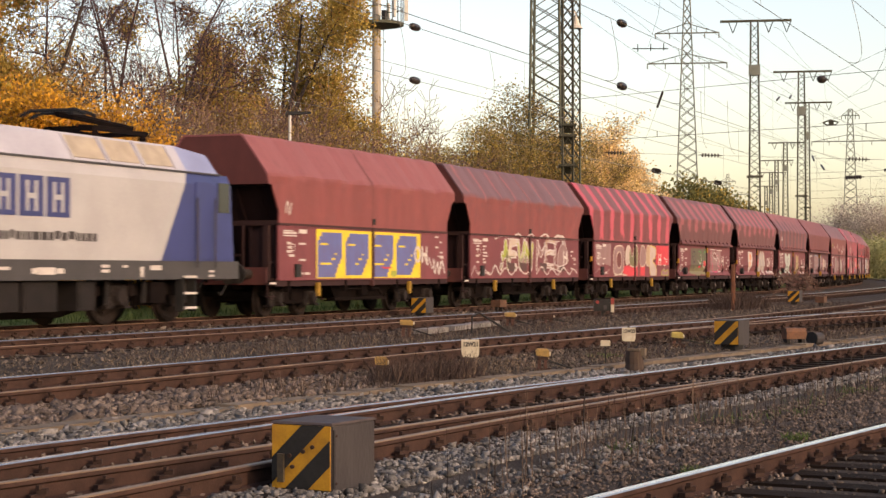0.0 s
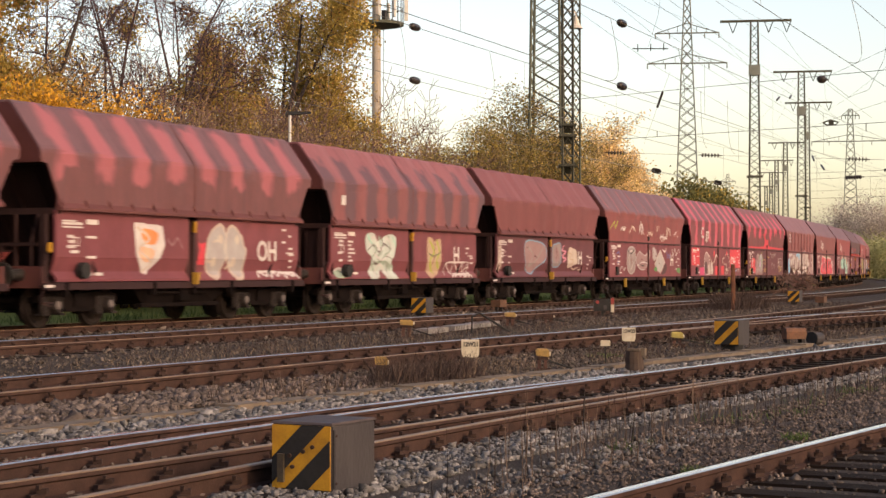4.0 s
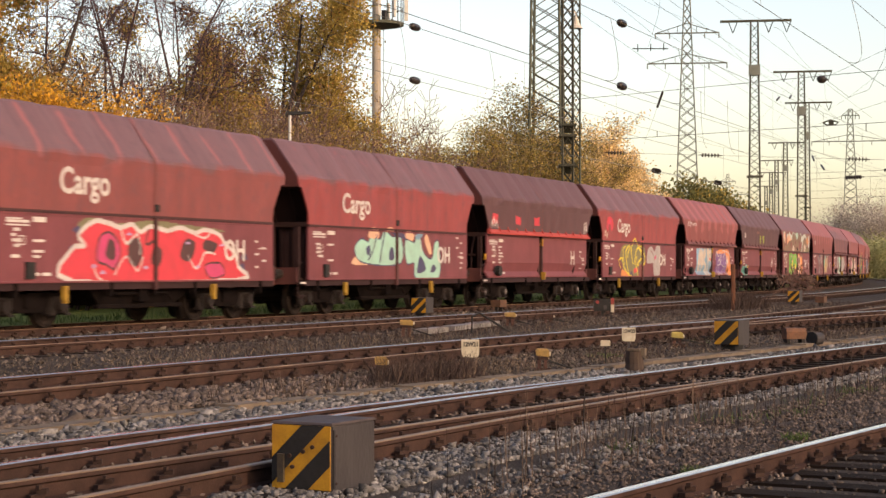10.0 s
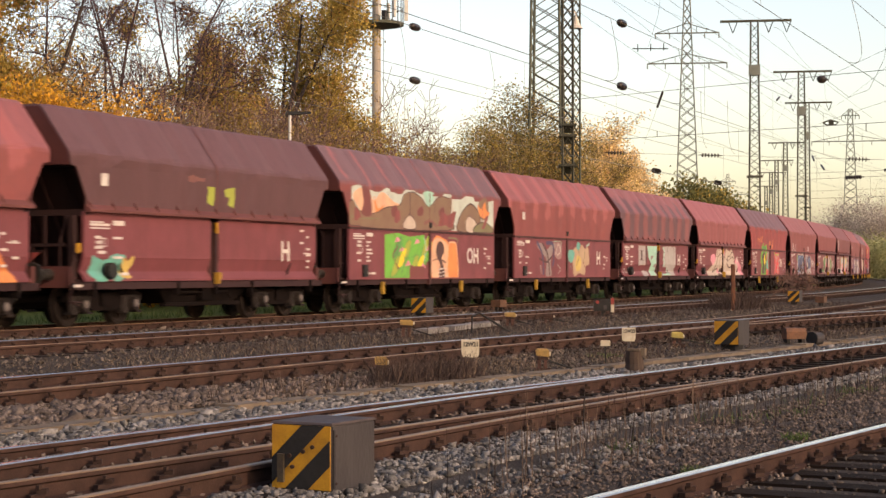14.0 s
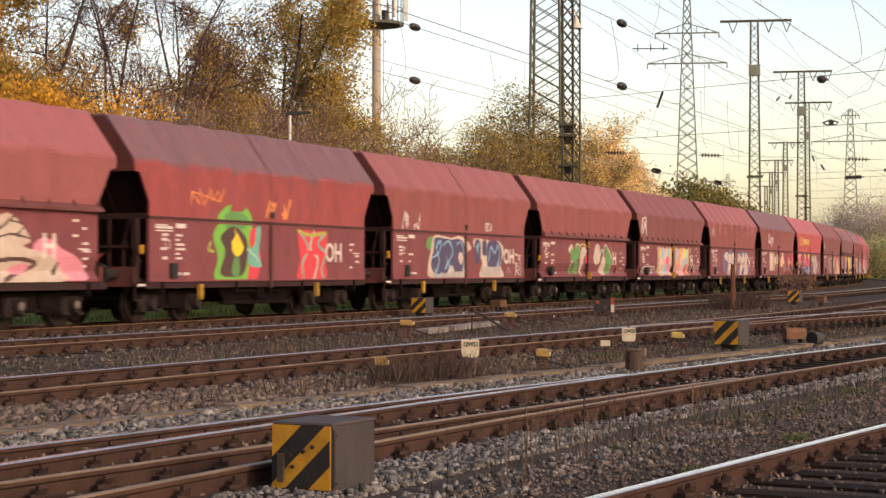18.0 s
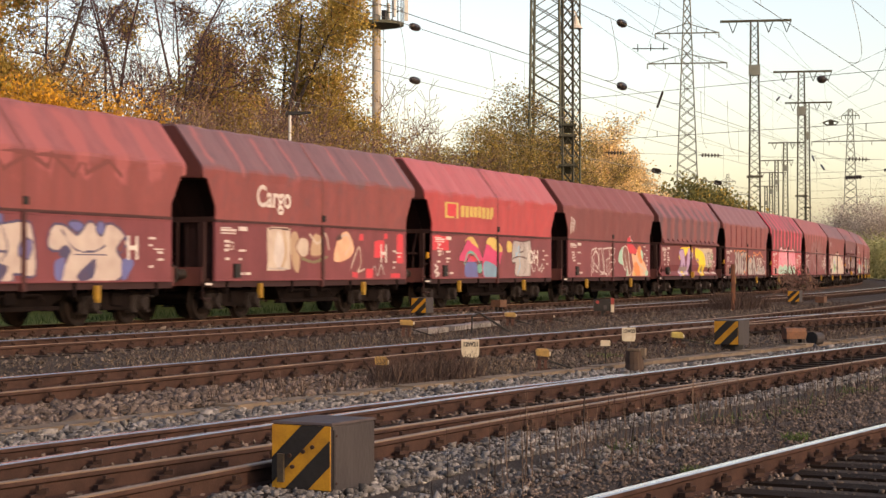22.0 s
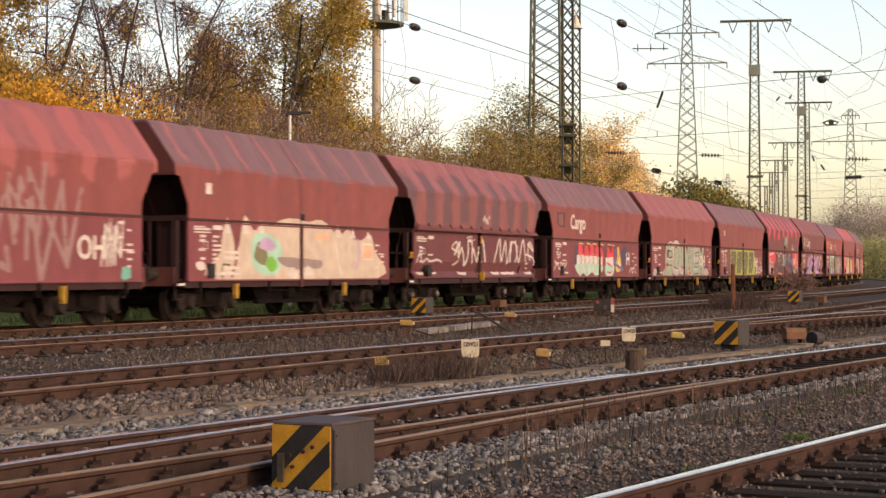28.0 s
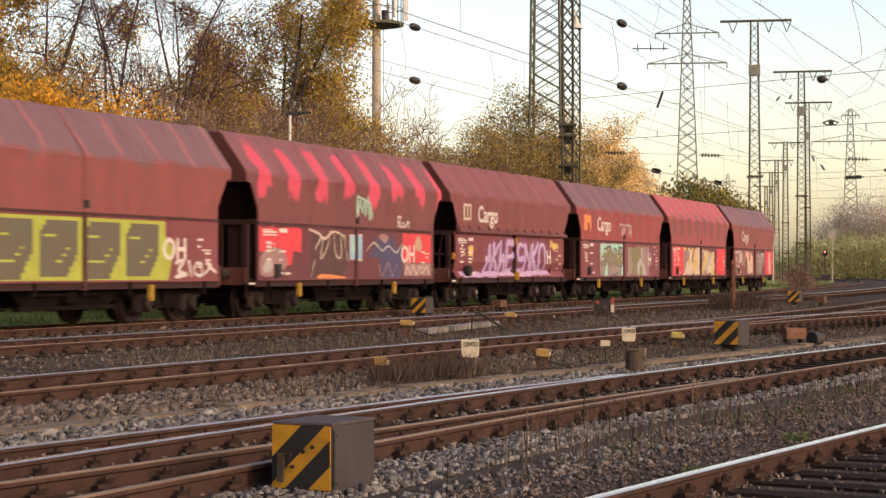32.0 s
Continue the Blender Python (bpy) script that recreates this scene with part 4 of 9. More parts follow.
def wagon(i, kind, hood, lower, label, draw=None, mark="OH", cargo=0, extra=""):
    w = thing("hopper_wagon", Matrix(), label, "freight wagon", "hopper wagons of the coal train")
    low = 2.3 if kind == "A" else 2.45
    half, shift = HALF[kind], PITCH[kind] / 2 - 6.265     # shift: how far the end gear moves out or in
    if (hood, kind) not in HOODMESH:
        HOODMESH[hood, kind] = hood_mesh(low, hood, half).data("hood", HOODS[hood])
    h = part("hood", HOODMESH[hood, kind], None, w, "curved steel roof hood streaked with coal dust")
    part("roof_seam", SEAM, None, h)
    if hood == "ribs":
        for k in range(7):
            part("rib", RIBMESH, None, h, at=Matrix.Translation((-4.25 + 1.34 * k, 0, 0)))
    for key in ("front", "rear"):
        p = part("side_panel", LOWERDATA[kind, key, lower], None, w)
        if key == "front":
            tagged(part("data_panel", DATA[i % 4], None, p, "white stencilled data lines", Matrix.Translation((0 if kind == "A" else 0.2, -1.504 if kind == "A" else -1.454, 0))), kind="stuff")
        else:
            tagged(part("inspection_marks", REAR[i % 4], None, p, "small white stencils", Matrix.Translation((0 if kind == "A" else -0.2, -1.504 if kind == "A" else -1.454, 0))), kind="stuff")
    part("far_side_panel", FARSIDE[lower], None, w)
    part("centre_post", POST_A if kind == "A" else POST_B, None, w)
    belt = part("belt_rail" if kind == "A" else "ledge", BELT_A if kind == "A" else BELT_B, None, w)
    if kind == "B":
        for k in range(13):
            part("ledge_rib", REDRIB if "redledge" in extra else LEDGERIB, None, belt, at=Matrix.Translation((-5.16 + 0.86 * k, 0, 0)))
        part("post_guard", POSTCAP, None, w, "yellow guard")
        part("release_handle", HANDLE_B, None, w, "yellow release handle")
        part("control_box", HATCH_B, None, w)
    else:
        part("roof_catch", CATCH, None, h)
        part("control_box", HATCH, None, w)
        for x in (-3.35, 2.55):
            part("release_handle", HANDLE, None, w, "yellow release handle", Matrix.Translation((x, 0, 0)))
    if "redledge" in extra:
        belt.data = belt.data.copy()
        belt.data.materials[0] = REDLEDGE
    for k, (me, lab) in COMMON.items():
        part(k, me, None, w, lab)
    for x in (-4.9, -1.6, 0.1, 1.8, 4.9):
        part("bracket", BRACKET, None, w, at=Matrix.Translation((x, 0, 0)))
    for flip in (Matrix(), FLIP):
        if ("end", kind) not in HOODMESH:
            HOODMESH["end", kind] = end_plate_mesh(half).data("end_plate", M_ENDROOF)
        part("end_plate", HOODMESH["end", kind], None, h, "dark maroon end plate", flip.copy())
        out = flip @ Matrix.Translation((-shift, 0, 0))
        for k, (me, lab) in ENDS.items():
            if flip == FLIP and k in ("coupling", "hand_lever"):
                continue
            if k in (("bracing_plate", "hand_lever", "air_pipe", "platform_handrail") if i in WALLED else ("corner_panel",)):
                continue
            part(k[:8] if k.startswith("wall_rib") else k, me, None, w, lab, flip @ Matrix.Translation((5.52 - half, 0, 0)) if k in ("end_beam", "corner_panel", "end_wall", "lip_beam") or k.startswith("wall_rib") else out)
        for y in (-0.875, 0.875):
            bf = part("buffer", BUFFER, None, w, at=out @ Matrix.Translation((0, y, 1.06)))
            part("buffer_plate", BUFFERPLATE, None, bf)
    for x in (-3.9, 3.9):
        add_bogie(w, x, i, kind == "B")
    off = -1.505 if kind == "A" else -1.456
    if mark:
        part("class_letters", LETTERS[mark], None, w, "white class letters", Matrix.Translation((LETTERPLACE.get(i, (2.6 if len(mark) > 2 else 3.05) if len(mark) > 1 else (3.65 if kind == "A" else 3.3)), off - 0.006, 1.38)))
    tilt = Matrix.Rotation(radians(1), 4, "X")
    if cargo == 1:
        part("lettering", LETTERS["Cargo"], None, h, "white lettering", Matrix.Translation((-3.55, -1.518, 2.66)) @ tilt)
    if cargo == 2:
        part("lettering", LETTERS["C"], None, h, "white lettering", Matrix.Translation((-3.55, -1.518, 2.66)) @ tilt)
        part("lettering", LETTERS["go"], None, h, "white lettering", Matrix.Translation((-2.6, -1.518, 2.66)) @ tilt)
    if "placard" in extra:
        part("placard", PLACARD, None, h, "small white placard")
    if draw:
        cv = Canvas(100 + i)
        SPAN[0] = half
        draw(cv)
        me, mats = cv.mesh(side_a if kind == "A" else side_b)
        part("graffiti", me, mats, w, "sprayed graffiti")
    return w


def logo(cv, colour):
    """The square company sign, as a plain frame with two bars."""
    cv.patch(-4.75, -4.1, 2.68, 3.2, colour, 0.01)
    cv.patch(-4.66, -4.45, 2.76, 3.12, "brown", 0.01)
    cv.patch(-4.38, -4.19, 2.76, 3.12, "brown", 0.01)


SPAN = [5.49]


def u(a):
    """A place along the side panel of the wagon in hand, from 0 at its front to 1 at its rear."""
    return SPAN[0] * (2 * a - 1)


# ---- the wagons, front to rear ----
LO = 0.96
D = [None] * 43
D[0] = lambda c: (c.squares(.19, .8, "blue", "yellow"), c.curve("84 48,86 30,87 45,89 22,91 38", "white", .035), c.curve("90 42,91 12,93 35,94 10,96 38,98 12", "white", .04), c.curve("3 128,4 150,5 126,6 146", "white", .02), c.shape("62 16,65 16,65 5,62 5", "lime", None), c.curve("56 24,59 22,62 24", "red", .02))
D[1] = lambda c: (c.burner("AEVN", u(.25), u(.53), 1.15, 2.2, ("lime", "cream", "lime"), "white", 0.1, "olive", None, 0.1), c.burner("MEO", u(.57), u(.84), 1.2, 2.25, ("mauve", "sand", "mauve"), "white", 0.07, "brown", None, 0.15), [c.shape(f"{f} 38,{f + 7} 36,{f + 7} 14,{f + 2} 16", "shadow", None, soft=False) for f in (30, 41, 60, 78)], c.curve("1 5,3 28,6 8,10 22,16 6,20 30,24 8,29 24,34 6,40 26,46 8,53 22", "white", .025), c.curve("57 8,62 28,67 6,72 22,78 5,84 26,90 6,94 22,98 10", "white", .025), c.curve("20 98,26 104,34 100,40 112,46 100,52 114,56 100", "white", .035), c.curve("60 104,66 116,72 100,78 114,84 92", "white", .03), c.shape("78 30,79 70,83 92,87 80,88 40", "mauve", "white", .02), c.wear(.1))
D[2] = lambda c: (c.patch(u(.8), u(.985), 1.38, 2.2, "red", .01), c.patch(u(.35), u(.54), .95, 1.33, "red", .02), c.patch(u(.58), u(.64), .95, 1.33, "red", .02), c.patch(u(.02), u(.2), 1.35, 2.15, "mauve", .06), c.shape("23 20,24 80,30 94,36 84,36 30,33 8,26 6", "mauve", "cream", .03), c.shape("27 40,28 70,32 72,33 40,30 24", "maroon", "cream", .022), c.shape("38 60,40 90,44 92,44 50,40 34", "pale", "cream", .02), c.shape("44 36,44 92,47 60,50 92,54 92,54 34", "olive", "cream", .025), c.shape("58 36,59 92,64 92,66 60,64 34", "mauve", "cream", .025), c.shape("66 40,67 94,71 92,71 36", "sand", "cream", .022), c.shape("72 0,71 92,75 96,80 88,79 60,75 50,80 30,80 0", "pale", "gold", .03), c.curve("24 0,30 6,40 2", "cream", .03), c.shape("88 4,90 20,94 14,97 20,98 2", "mauve", "lime", .02), c.curve("2 10,6 22,12 8,18 20", "mauve", .03))
D[3] = lambda c: (c.patch(u(.21), u(.53), 1.0, 2.16, "moss", .03), c.patch(u(.21), u(.52), .96, 1.3, "olive", .12), c.curve("24 60,25 84,29 80,29 55,26 48,26 70", "black", .03), c.curve("35 70,36 88,40 82,40 58,37 45,34 55", "leaf", .03), c.curve("45 60,47 88,51 80,50 50,46 45", "leaf", .03), c.curve("34 55,38 42,41 55,40 75", "white", .018), c.curve("45 50,44 35,48 30", "white", .02), c.patch(u(.45), u(.49), 1.35, 1.6, "red", .02), c.shape("36 32,39 36,40 28,37 26", "red"), c.curve("1 20,3 35,5 15,7 28", "white", .03), c.curve("58 95,66 96,74 93,82 94", "white", .025, False), c.shape("58 90,80 90,80 10,60 10", "mauve", None, soft=False), c.shape("64 75,68 84,71 70,68 60", "maroon", "white", .025), c.curve("60 92,62 50,66 20,72 12,80 22,82 40", "rose", .03), c.curve("72 80,76 60,74 40,79 30", "pink", .03), c.curve("70 50,74 66,78 48", "white", .018), c.curve("76 22,80 12,83 20,82 30", "white", .02), c.curve("86 40,87 22,86 10", "cream", .02), c.wear(.12))
D[4] = lambda c: (c.shape("27 96,38 92,39 60,37 36,32 8,28 40", "white", None, soft=False), c.shape("30 86,36 80,35 60,31 64", "orange"), c.shape("29 55,35 50,33 30,30 36", "peach"), c.curve("28 88,33 70,29 52,34 30,31 14", "cream", .03), c.curve("40 70,42 60,44 72,46 56", "mauve", .02), c.bubble(u(.57), u(.73), 1.0, 2.16, 2, "silver", "cream"), c.patch(u(.53), u(.56), 1.3, 1.8, "red"), c.tag(u(.8), u(.99), .97, 1.12, "white", 12, .03))
D[5] = lambda c: (c.shape("21 92,26 96,28 80,34 94,40 90,39 50,37 36,41 0,34 0,32 20,28 0,23 2,25 40,21 60", "ice", None), [c.curve(t, "sage", .035) for t in ("22 86,27 60,24 40,28 10", "29 88,31 60,28 44,33 30", "35 90,36 60,32 46,37 20", "25 30,32 36,39 24")], [c.curve(t, "white", .03) for t in ("23 70,26 90,30 60,34 88,38 60", "26 52,31 40,36 54", "27 6,30 30,35 8")], [c.curve(t, "shadow", .014) for t in ("22 60,26 72,29 56,32 74,37 62", "24 44,28 30,33 48,38 40", "30 92,32 70", "34 30,36 12")], c.curve("22 92,24 76", "mint", .05), c.curve("38 88,40 70", "mint", .04), c.shape("63 4,62 86,65 92,68 84,72 88,72 20,68 6", "sand", None), c.curve("64 84,67 60,64 40,67 12", "lime", .05), c.curve("69 86,71 60,69 40,71 24", "lime", .045), c.curve("63 56,67 50,72 60", "olive", .03), c.curve("66 90,68 70,66 30", "brown", .018), c.tag(u(.75), u(.95), 1.0, 1.4, "white", 8), c.tag(u(.8), u(.97), .95, 1.05, "white", 10, .03), c.shape("3 2,3 16,8 22,11 8,8 2", "sage"), c.curve("2 12,6 22,9 8,12 18", "white", .025))
D[6] = lambda c: (c.shape("26 90,36 96,46 84,47 50,40 30,32 8,27 30", "mauve", "steel", .025), c.curve("28 80,34 60,30 30,38 50,44 80", "grey", .04), c.shape("54 84,57 90,62 92,63 60,61 30,54 32", "grey", "steel", .025), c.shape("55 70,59 78,61 50,57 40", "mauve"), c.curve("66 88,64 74,68 70,64 56,68 50,65 42", "pink", .025), c.shape("70 60,72 82,76 80,80 72,81 40,76 30,71 24,70 40", "cream", None), c.curve("70 70,74 62,72 50,77 46,74 34", "sand", .015), c.curve("74 30,78 20,82 26,84 18,87 24", "cream", .02), c.tag(u(.01), u(.04), 1.2, 2.0, "cream", 8, .035), c.wear(.15))
D[7] = lambda c: ([c.tag(u(k), u(k + .03 + .05 * abs(math.sin(40 * k))), 2.6 + .2 * math.sin(50 * k), 2.95 + .2 * math.cos(31 * k), col, 3 + int(20 * k) % 4, .03) for k, col in ((.02, "lime"), (.14, "white"), (.26, "cream"), (.38, "white"), (.5, "cream"), (.62, "cream"), (.76, "cream"), (.88, "white"))], c.tag(u(.64), u(.78), 2.42, 2.7, "white", 9, .03), c.shape("22 40,23 80,28 92,33 80,33 30,29 8,24 14", "grey", "silver", .025), c.curve("25 30,25 70,29 78,30 40,27 20", "white", .018), c.curve("23 82,27 70,32 84", "black", .02), c.shape("34 50,38 78,42 72,47 66,52 84,53 60,46 22,38 26", "mauve", "silver", .022), c.curve("35 30,42 44,50 40", "white", .02), c.curve("38 40,44 32,48 50", "black", .02), c.shape("57 90,60 92,64 66,60 50,57 60", "silver", "grey", .02), c.shape("60 38,68 86,75 44,68 8,62 20", "silver", None, soft=False), c.curve("60 38,68 86,75 44,68 8", "pale", .025, False), c.shape("76 40,78 24,75 8,70 6", "shadow"), c.shape("59 22,62 30,64 20,61 14", "leaf"), c.shape("93 24,98 26,98 10,94 12", "leaf"), c.curve("78 80,79 60,81 74,82 56,83 78", "blue", .03), c.curve("9 70,12 74,11 50,10 40,13 46", "blue", .025), c.curve("72 88,75 80,77 92", "white", .03), c.curve("86 90,88 70,90 92,93 74,96 90,98 78", "white", .02), c.curve("13 20,16 30,18 18,20 28", "silver", .03), c.wear(.1))
D[8] = lambda c: (c.patch(u(.005), u(.15), 1.38, 2.2, "red", .01), c.patch(u(.15), u(.24), .95, 1.3, "rose", .02), c.patch(u(.76), u(.98), 1.3, 2.2, "red", .02), c.shape("24 10,25 70,29 84,34 60,34 20,31 4", "mauve", "white", .02), c.shape("25 40,28 50,30 20,28 4,25 6", "shadow"), c.shape("31 34,34 38,36 6,32 4", "pale"), c.shape("36 40,39 46,41 10,37 6", "pale"), c.curve("32 76,36 60,40 44,44 56,48 78,52 50", "cream", .022), c.curve("44 56,46 74,51 70", "white", .02), c.patch(u(.45), u(.53), .95, 1.36, "red", .01), c.patch(u(.57), u(.63), .95, 1.36, "red", .01), c.curve("60 40,60 62,64 66,68 84,72 76,74 50,76 60,75 36,70 8,66 10,68 40,64 42,60 56", "cream", .02), c.shape("67 22,69 30,71 20,69 12", "cream", "shadow", .015), c.shape("68 88,70 92,70 78,68 78", "red"), c.shape("42 90,44 90,44 68,42 72", "red"), c.curve("78 12,79 34,81 12,83 36,84 16,86 34,88 14,91 24", "sky", .028), c.shape("92 22,95 24,96 12,92 12", "mauve", "shadow", .015))
D[9] = lambda c: (c.shape("1 112,1 117,30 118,42 122,44 152,40 172,45 172,48 150,55 150,56 124,84 118,99 118,99 112", "red"), c.shape("9 12,9 64,18 66,18 34,23 32,23 10", "red"), c.shape("21 0,20 40,22 70,26 86,30 70,34 84,38 80,38 0", "mauve", None), c.shape("24 40,25 64,28 70,30 50,28 30", "grey", None), c.curve("20 4,20 44,22 72,26 86,29 70,29 40,28 14", "silver", .03), c.curve("24 6,24 40,26 56", "silver", .02), [c.shape(f"{f} {g},{f + 1} {g + 20},{f + 3} {g + 26},{f + 4} {g + 4}", col, None) for f, g, col in ((30, 60, "sage"), (33, 64, "lilac"), (35, 56, "sage"), (30, 34, "lilac"), (34, 30, "sage"), (32, 6, "grey"))], [c.curve(t, "silver", .018) for t in ("31 86,33 60,36 84,37 60", "30 44,34 54,37 40", "31 20,34 36,36 12", "22 20,27 24,33 14,37 20")], c.curve("33 80,35 62", "mint", .03), c.curve("36 92,37 70", "lime", .018), c.curve("32 30,36 24", "mint", .025), [c.curve(f"{f} {g},{f + 3} {g + 5},{f + 5} {g},{f + 7} {g + 6}", "gold", .018) for f, g in ((41, 60), (41, 46), (42, 22), (41, 12), (50, 72), (86, 22), (86, 30), (87, 14), (3, 10), (4, 20))], c.curve("4 4,3 18,7 24,9 10,6 4", "gold", .022), c.curve("61 92,64 80,63 70,67 88,68 72,72 90,74 82,76 92", "silver", .022), c.curve("64 40,67 52,69 36,66 22,72 44,74 24", "silver", .022), c.wear(.2))
D[10] = lambda c: (c.letter("ECS", u(.02), 2.86, .4, "white", .03), c.patch(u(.03), u(.5), 1.3, 2.2, "mauve", .04), c.shape("0 0,0 70,5 78,6 30,6 0", "sky", None, soft=False), c.shape("29 96,33 76,42 70,45 96", "sky", None), c.shape("18 36,20 52,23 44,22 32", "sky"), c.shape("8 0,9 60,15 74,18 66,13 50,14 0", "pale", None), c.shape("17 0,17 84,22 92,28 62,29 30,24 4", "pale", "shadow", .02), c.shape("20 36,21 64,24 66,25 40,22 26", "mauve", "shadow", .018), c.shape("31 0,30 60,33 86,38 80,39 60,35 54,36 34,43 24,44 2", "pale", "shadow", .022), c.shape("33 36,43 34,42 22,33 20", "mauve"), c.shape("43 4,43 90,47 94,47 40,50 16,53 40,53 92,56 90,56 2", "pale", "shadow", .02), c.shape("49 22,51 36,53 22,51 10", "brown", "shadow", .015), c.patch(u(.57), u(.78), .95, 2.18, "pale", .02), c.patch(u(.79), u(.99), .95, 2.18, "mauve", .02), c.shape("59 90,61 30,58 10,64 40,64 92", "mauve"), c.curve("60 92,61 60,58 30", "white", .02), c.curve("64 40,72 60,76 86", "maroon", .04), c.curve("66 84,67 60,70 66,70 88", "shadow", .02), c.shape("70 8,76 40,77 8", "brown"), c.patch(u(.79), u(.87), 1.4, 2.2, "maroon", .01), c.patch(u(.9), u(.95), 1.7, 1.95, "brown", .03), c.patch(u(.96), u(.985), 1.2, 2.15, "pale", .02), c.patch(u(.89), u(.94), 1.35, 1.5, "maroon", .04), c.patch(u(.84), u(.86), .95, 1.3, "pale", .02), c.shape("11 30,15 30,15 8,11 8", "pale", "shadow", .02, False), c.tag(u(.6), u(.64), 2.25, 2.45, "white", 5))
D[11] = lambda c: (c.shape("24 80,27 100,36 92,50 100,60 96,72 92,78 86,60 80,40 84", "olive"), [c.shape(f"{f} {g},{f + 2} {g + 8},{f + 3} {g - 4}", "navy") for f, g in ((22, 78), (21, 50), (85, 40), (84, 22), (22, 30))], c.shape("22 0,22 50,26 56,24 72,29 94,34 92,38 86,42 92,45 80,49 90,55 84,60 90,66 82,70 88,76 80,78 66,82 50,84 24,84 0", "red", "white", .05), c.shape("30 34,31 70,35 76,38 50,36 20,33 26", "rose", "shadow", .025), c.shape("33 40,34 66,36 60,36 34", "shadow"), c.shape("41 30,41 60,44 70,46 50,44 24", "shadow"), c.shape("49 30,50 56,53 50,52 24", "shadow"), c.curve("38 88,40 60,44 76,45 44", "white", .022), c.curve("48 84,47 60,50 66", "shadow", .03), c.curve("29 20,30 8,32 0", "white", .02), c.curve("36 10,40 40,44 16,46 38", "white", .02), c.shape("60 40,62 70,66 64,64 34", "shadow"), c.shape("69 56,70 70,75 64,73 48", "shadow"), c.shape("70 26,76 30,78 10,72 4", "rose", "shadow", .02), c.curve("63 44,66 20,68 30,70 48,74 46", "white", .022), c.curve("66 78,70 74,72 84", "white", .02), [c.shape(f"{f} {g},{f + 1} {g + 5},{f + 2} {g}", "lilac") for f, g in ((28, 22), (40, 74), (46, 20), (62, 62), (66, 22), (76, 60), (31, 12))])
D[12] = lambda c: (c.shape("24 40,29 56,33 30,24 30", "peach"), c.shape("25 62,29 84,33 78,35 96,40 84,43 104,48 90,53 94,53 33,30 33", "mint", "navy", .02), c.shape("33 88,35 108,39 104,39 86", "peach"), c.shape("44 100,46 112,49 104", "peach"), c.curve("38 92,36 60,33 40", "navy", .03), c.curve("43 98,41 60,40 36", "navy", .035), c.shape("46 60,48 68,49 44,46 40", "navy"), c.shape("32 66,34 70,34 50,32 52", "navy"), c.shape("48 96,56 86,58 92,50 104", "navy"), c.shape("56 92,58 108,62 96,60 80", "peach"), c.shape("56 84,62 80,63 96,66 98,68 60,74 44,76 80,79 80,79 0,63 0,62 33,57 33", "mint", "navy", .02), c.shape("64 12,66 50,70 20", "navy"), c.shape("73 14,75 30,77 24,76 14", "navy"), c.shape("69 88,71 98,74 60,72 56", "peach"), c.curve("63 96,66 90,67 60", "white", .02), c.shape("63 94,67 106,68 98,65 86", "steel"))
D[13] = lambda c: ([c.patch(u(k), u(k + .05), 2.65, 2.95, "red", .05) for k in (.03, .24, .42)], c.tag(u(.02), u(.08), 2.5, 2.85, "white", 6), c.tag(u(.95), u(.99), 2.5, 2.9, "white", 6))
D[14] = lambda c: (c.shape("5 140,12 142,12 172,6 178", "red", None), c.curve("6 150,9 170,11 145", "rose", .03), c.shape("23 0,25 28,21 60,24 92,31 100,36 96,40 120,46 100,54 90,54 36,46 36,45 0", "olive"), c.shape("23 0,24 20,30 10,32 0", "orange"), c.shape("39 10,44 14,44 26,40 24", "red"), c.shape("34 0,36 16,38 0", "navy"), c.curve("22 24,20 48,24 56,26 30,32 6,36 0", "yellow", .03), c.curve("27 36,25 80,28 92", "yellow", .025), c.curve("33 0,30 40,29 80,34 98", "yellow", .035), c.curve("31 60,34 92,36 70,38 40,36 80,40 118,44 102,50 94", "yellow", .035), c.curve("40 40,42 76,46 90,50 60,44 40,47 34,54 40,53 70,48 84", "yellow", .035), c.curve("45 0,42 40,43 60", "yellow", .03), c.shape("44 102,47 96,50 100,46 112", "shadow"), c.curve("46 96,50 112,51 100,53 118", "red", .03), c.shape("57 44,58 80,63 96,68 80,70 96,76 96,76 20,74 0,67 0,66 40,61 40", "silver", None), c.curve("62 84,66 70,68 50,67 10", "mauve", .03), c.curve("70 90,72 60,71 20", "grey", .02), c.shape("68 62,70 70,70 56,68 54", "rose"), c.tag(u(.02), u(.06), 2.4, 2.7, "cream", 7), c.patch(u(.46), u(.54), .93, 1.38, "maroon", .01))
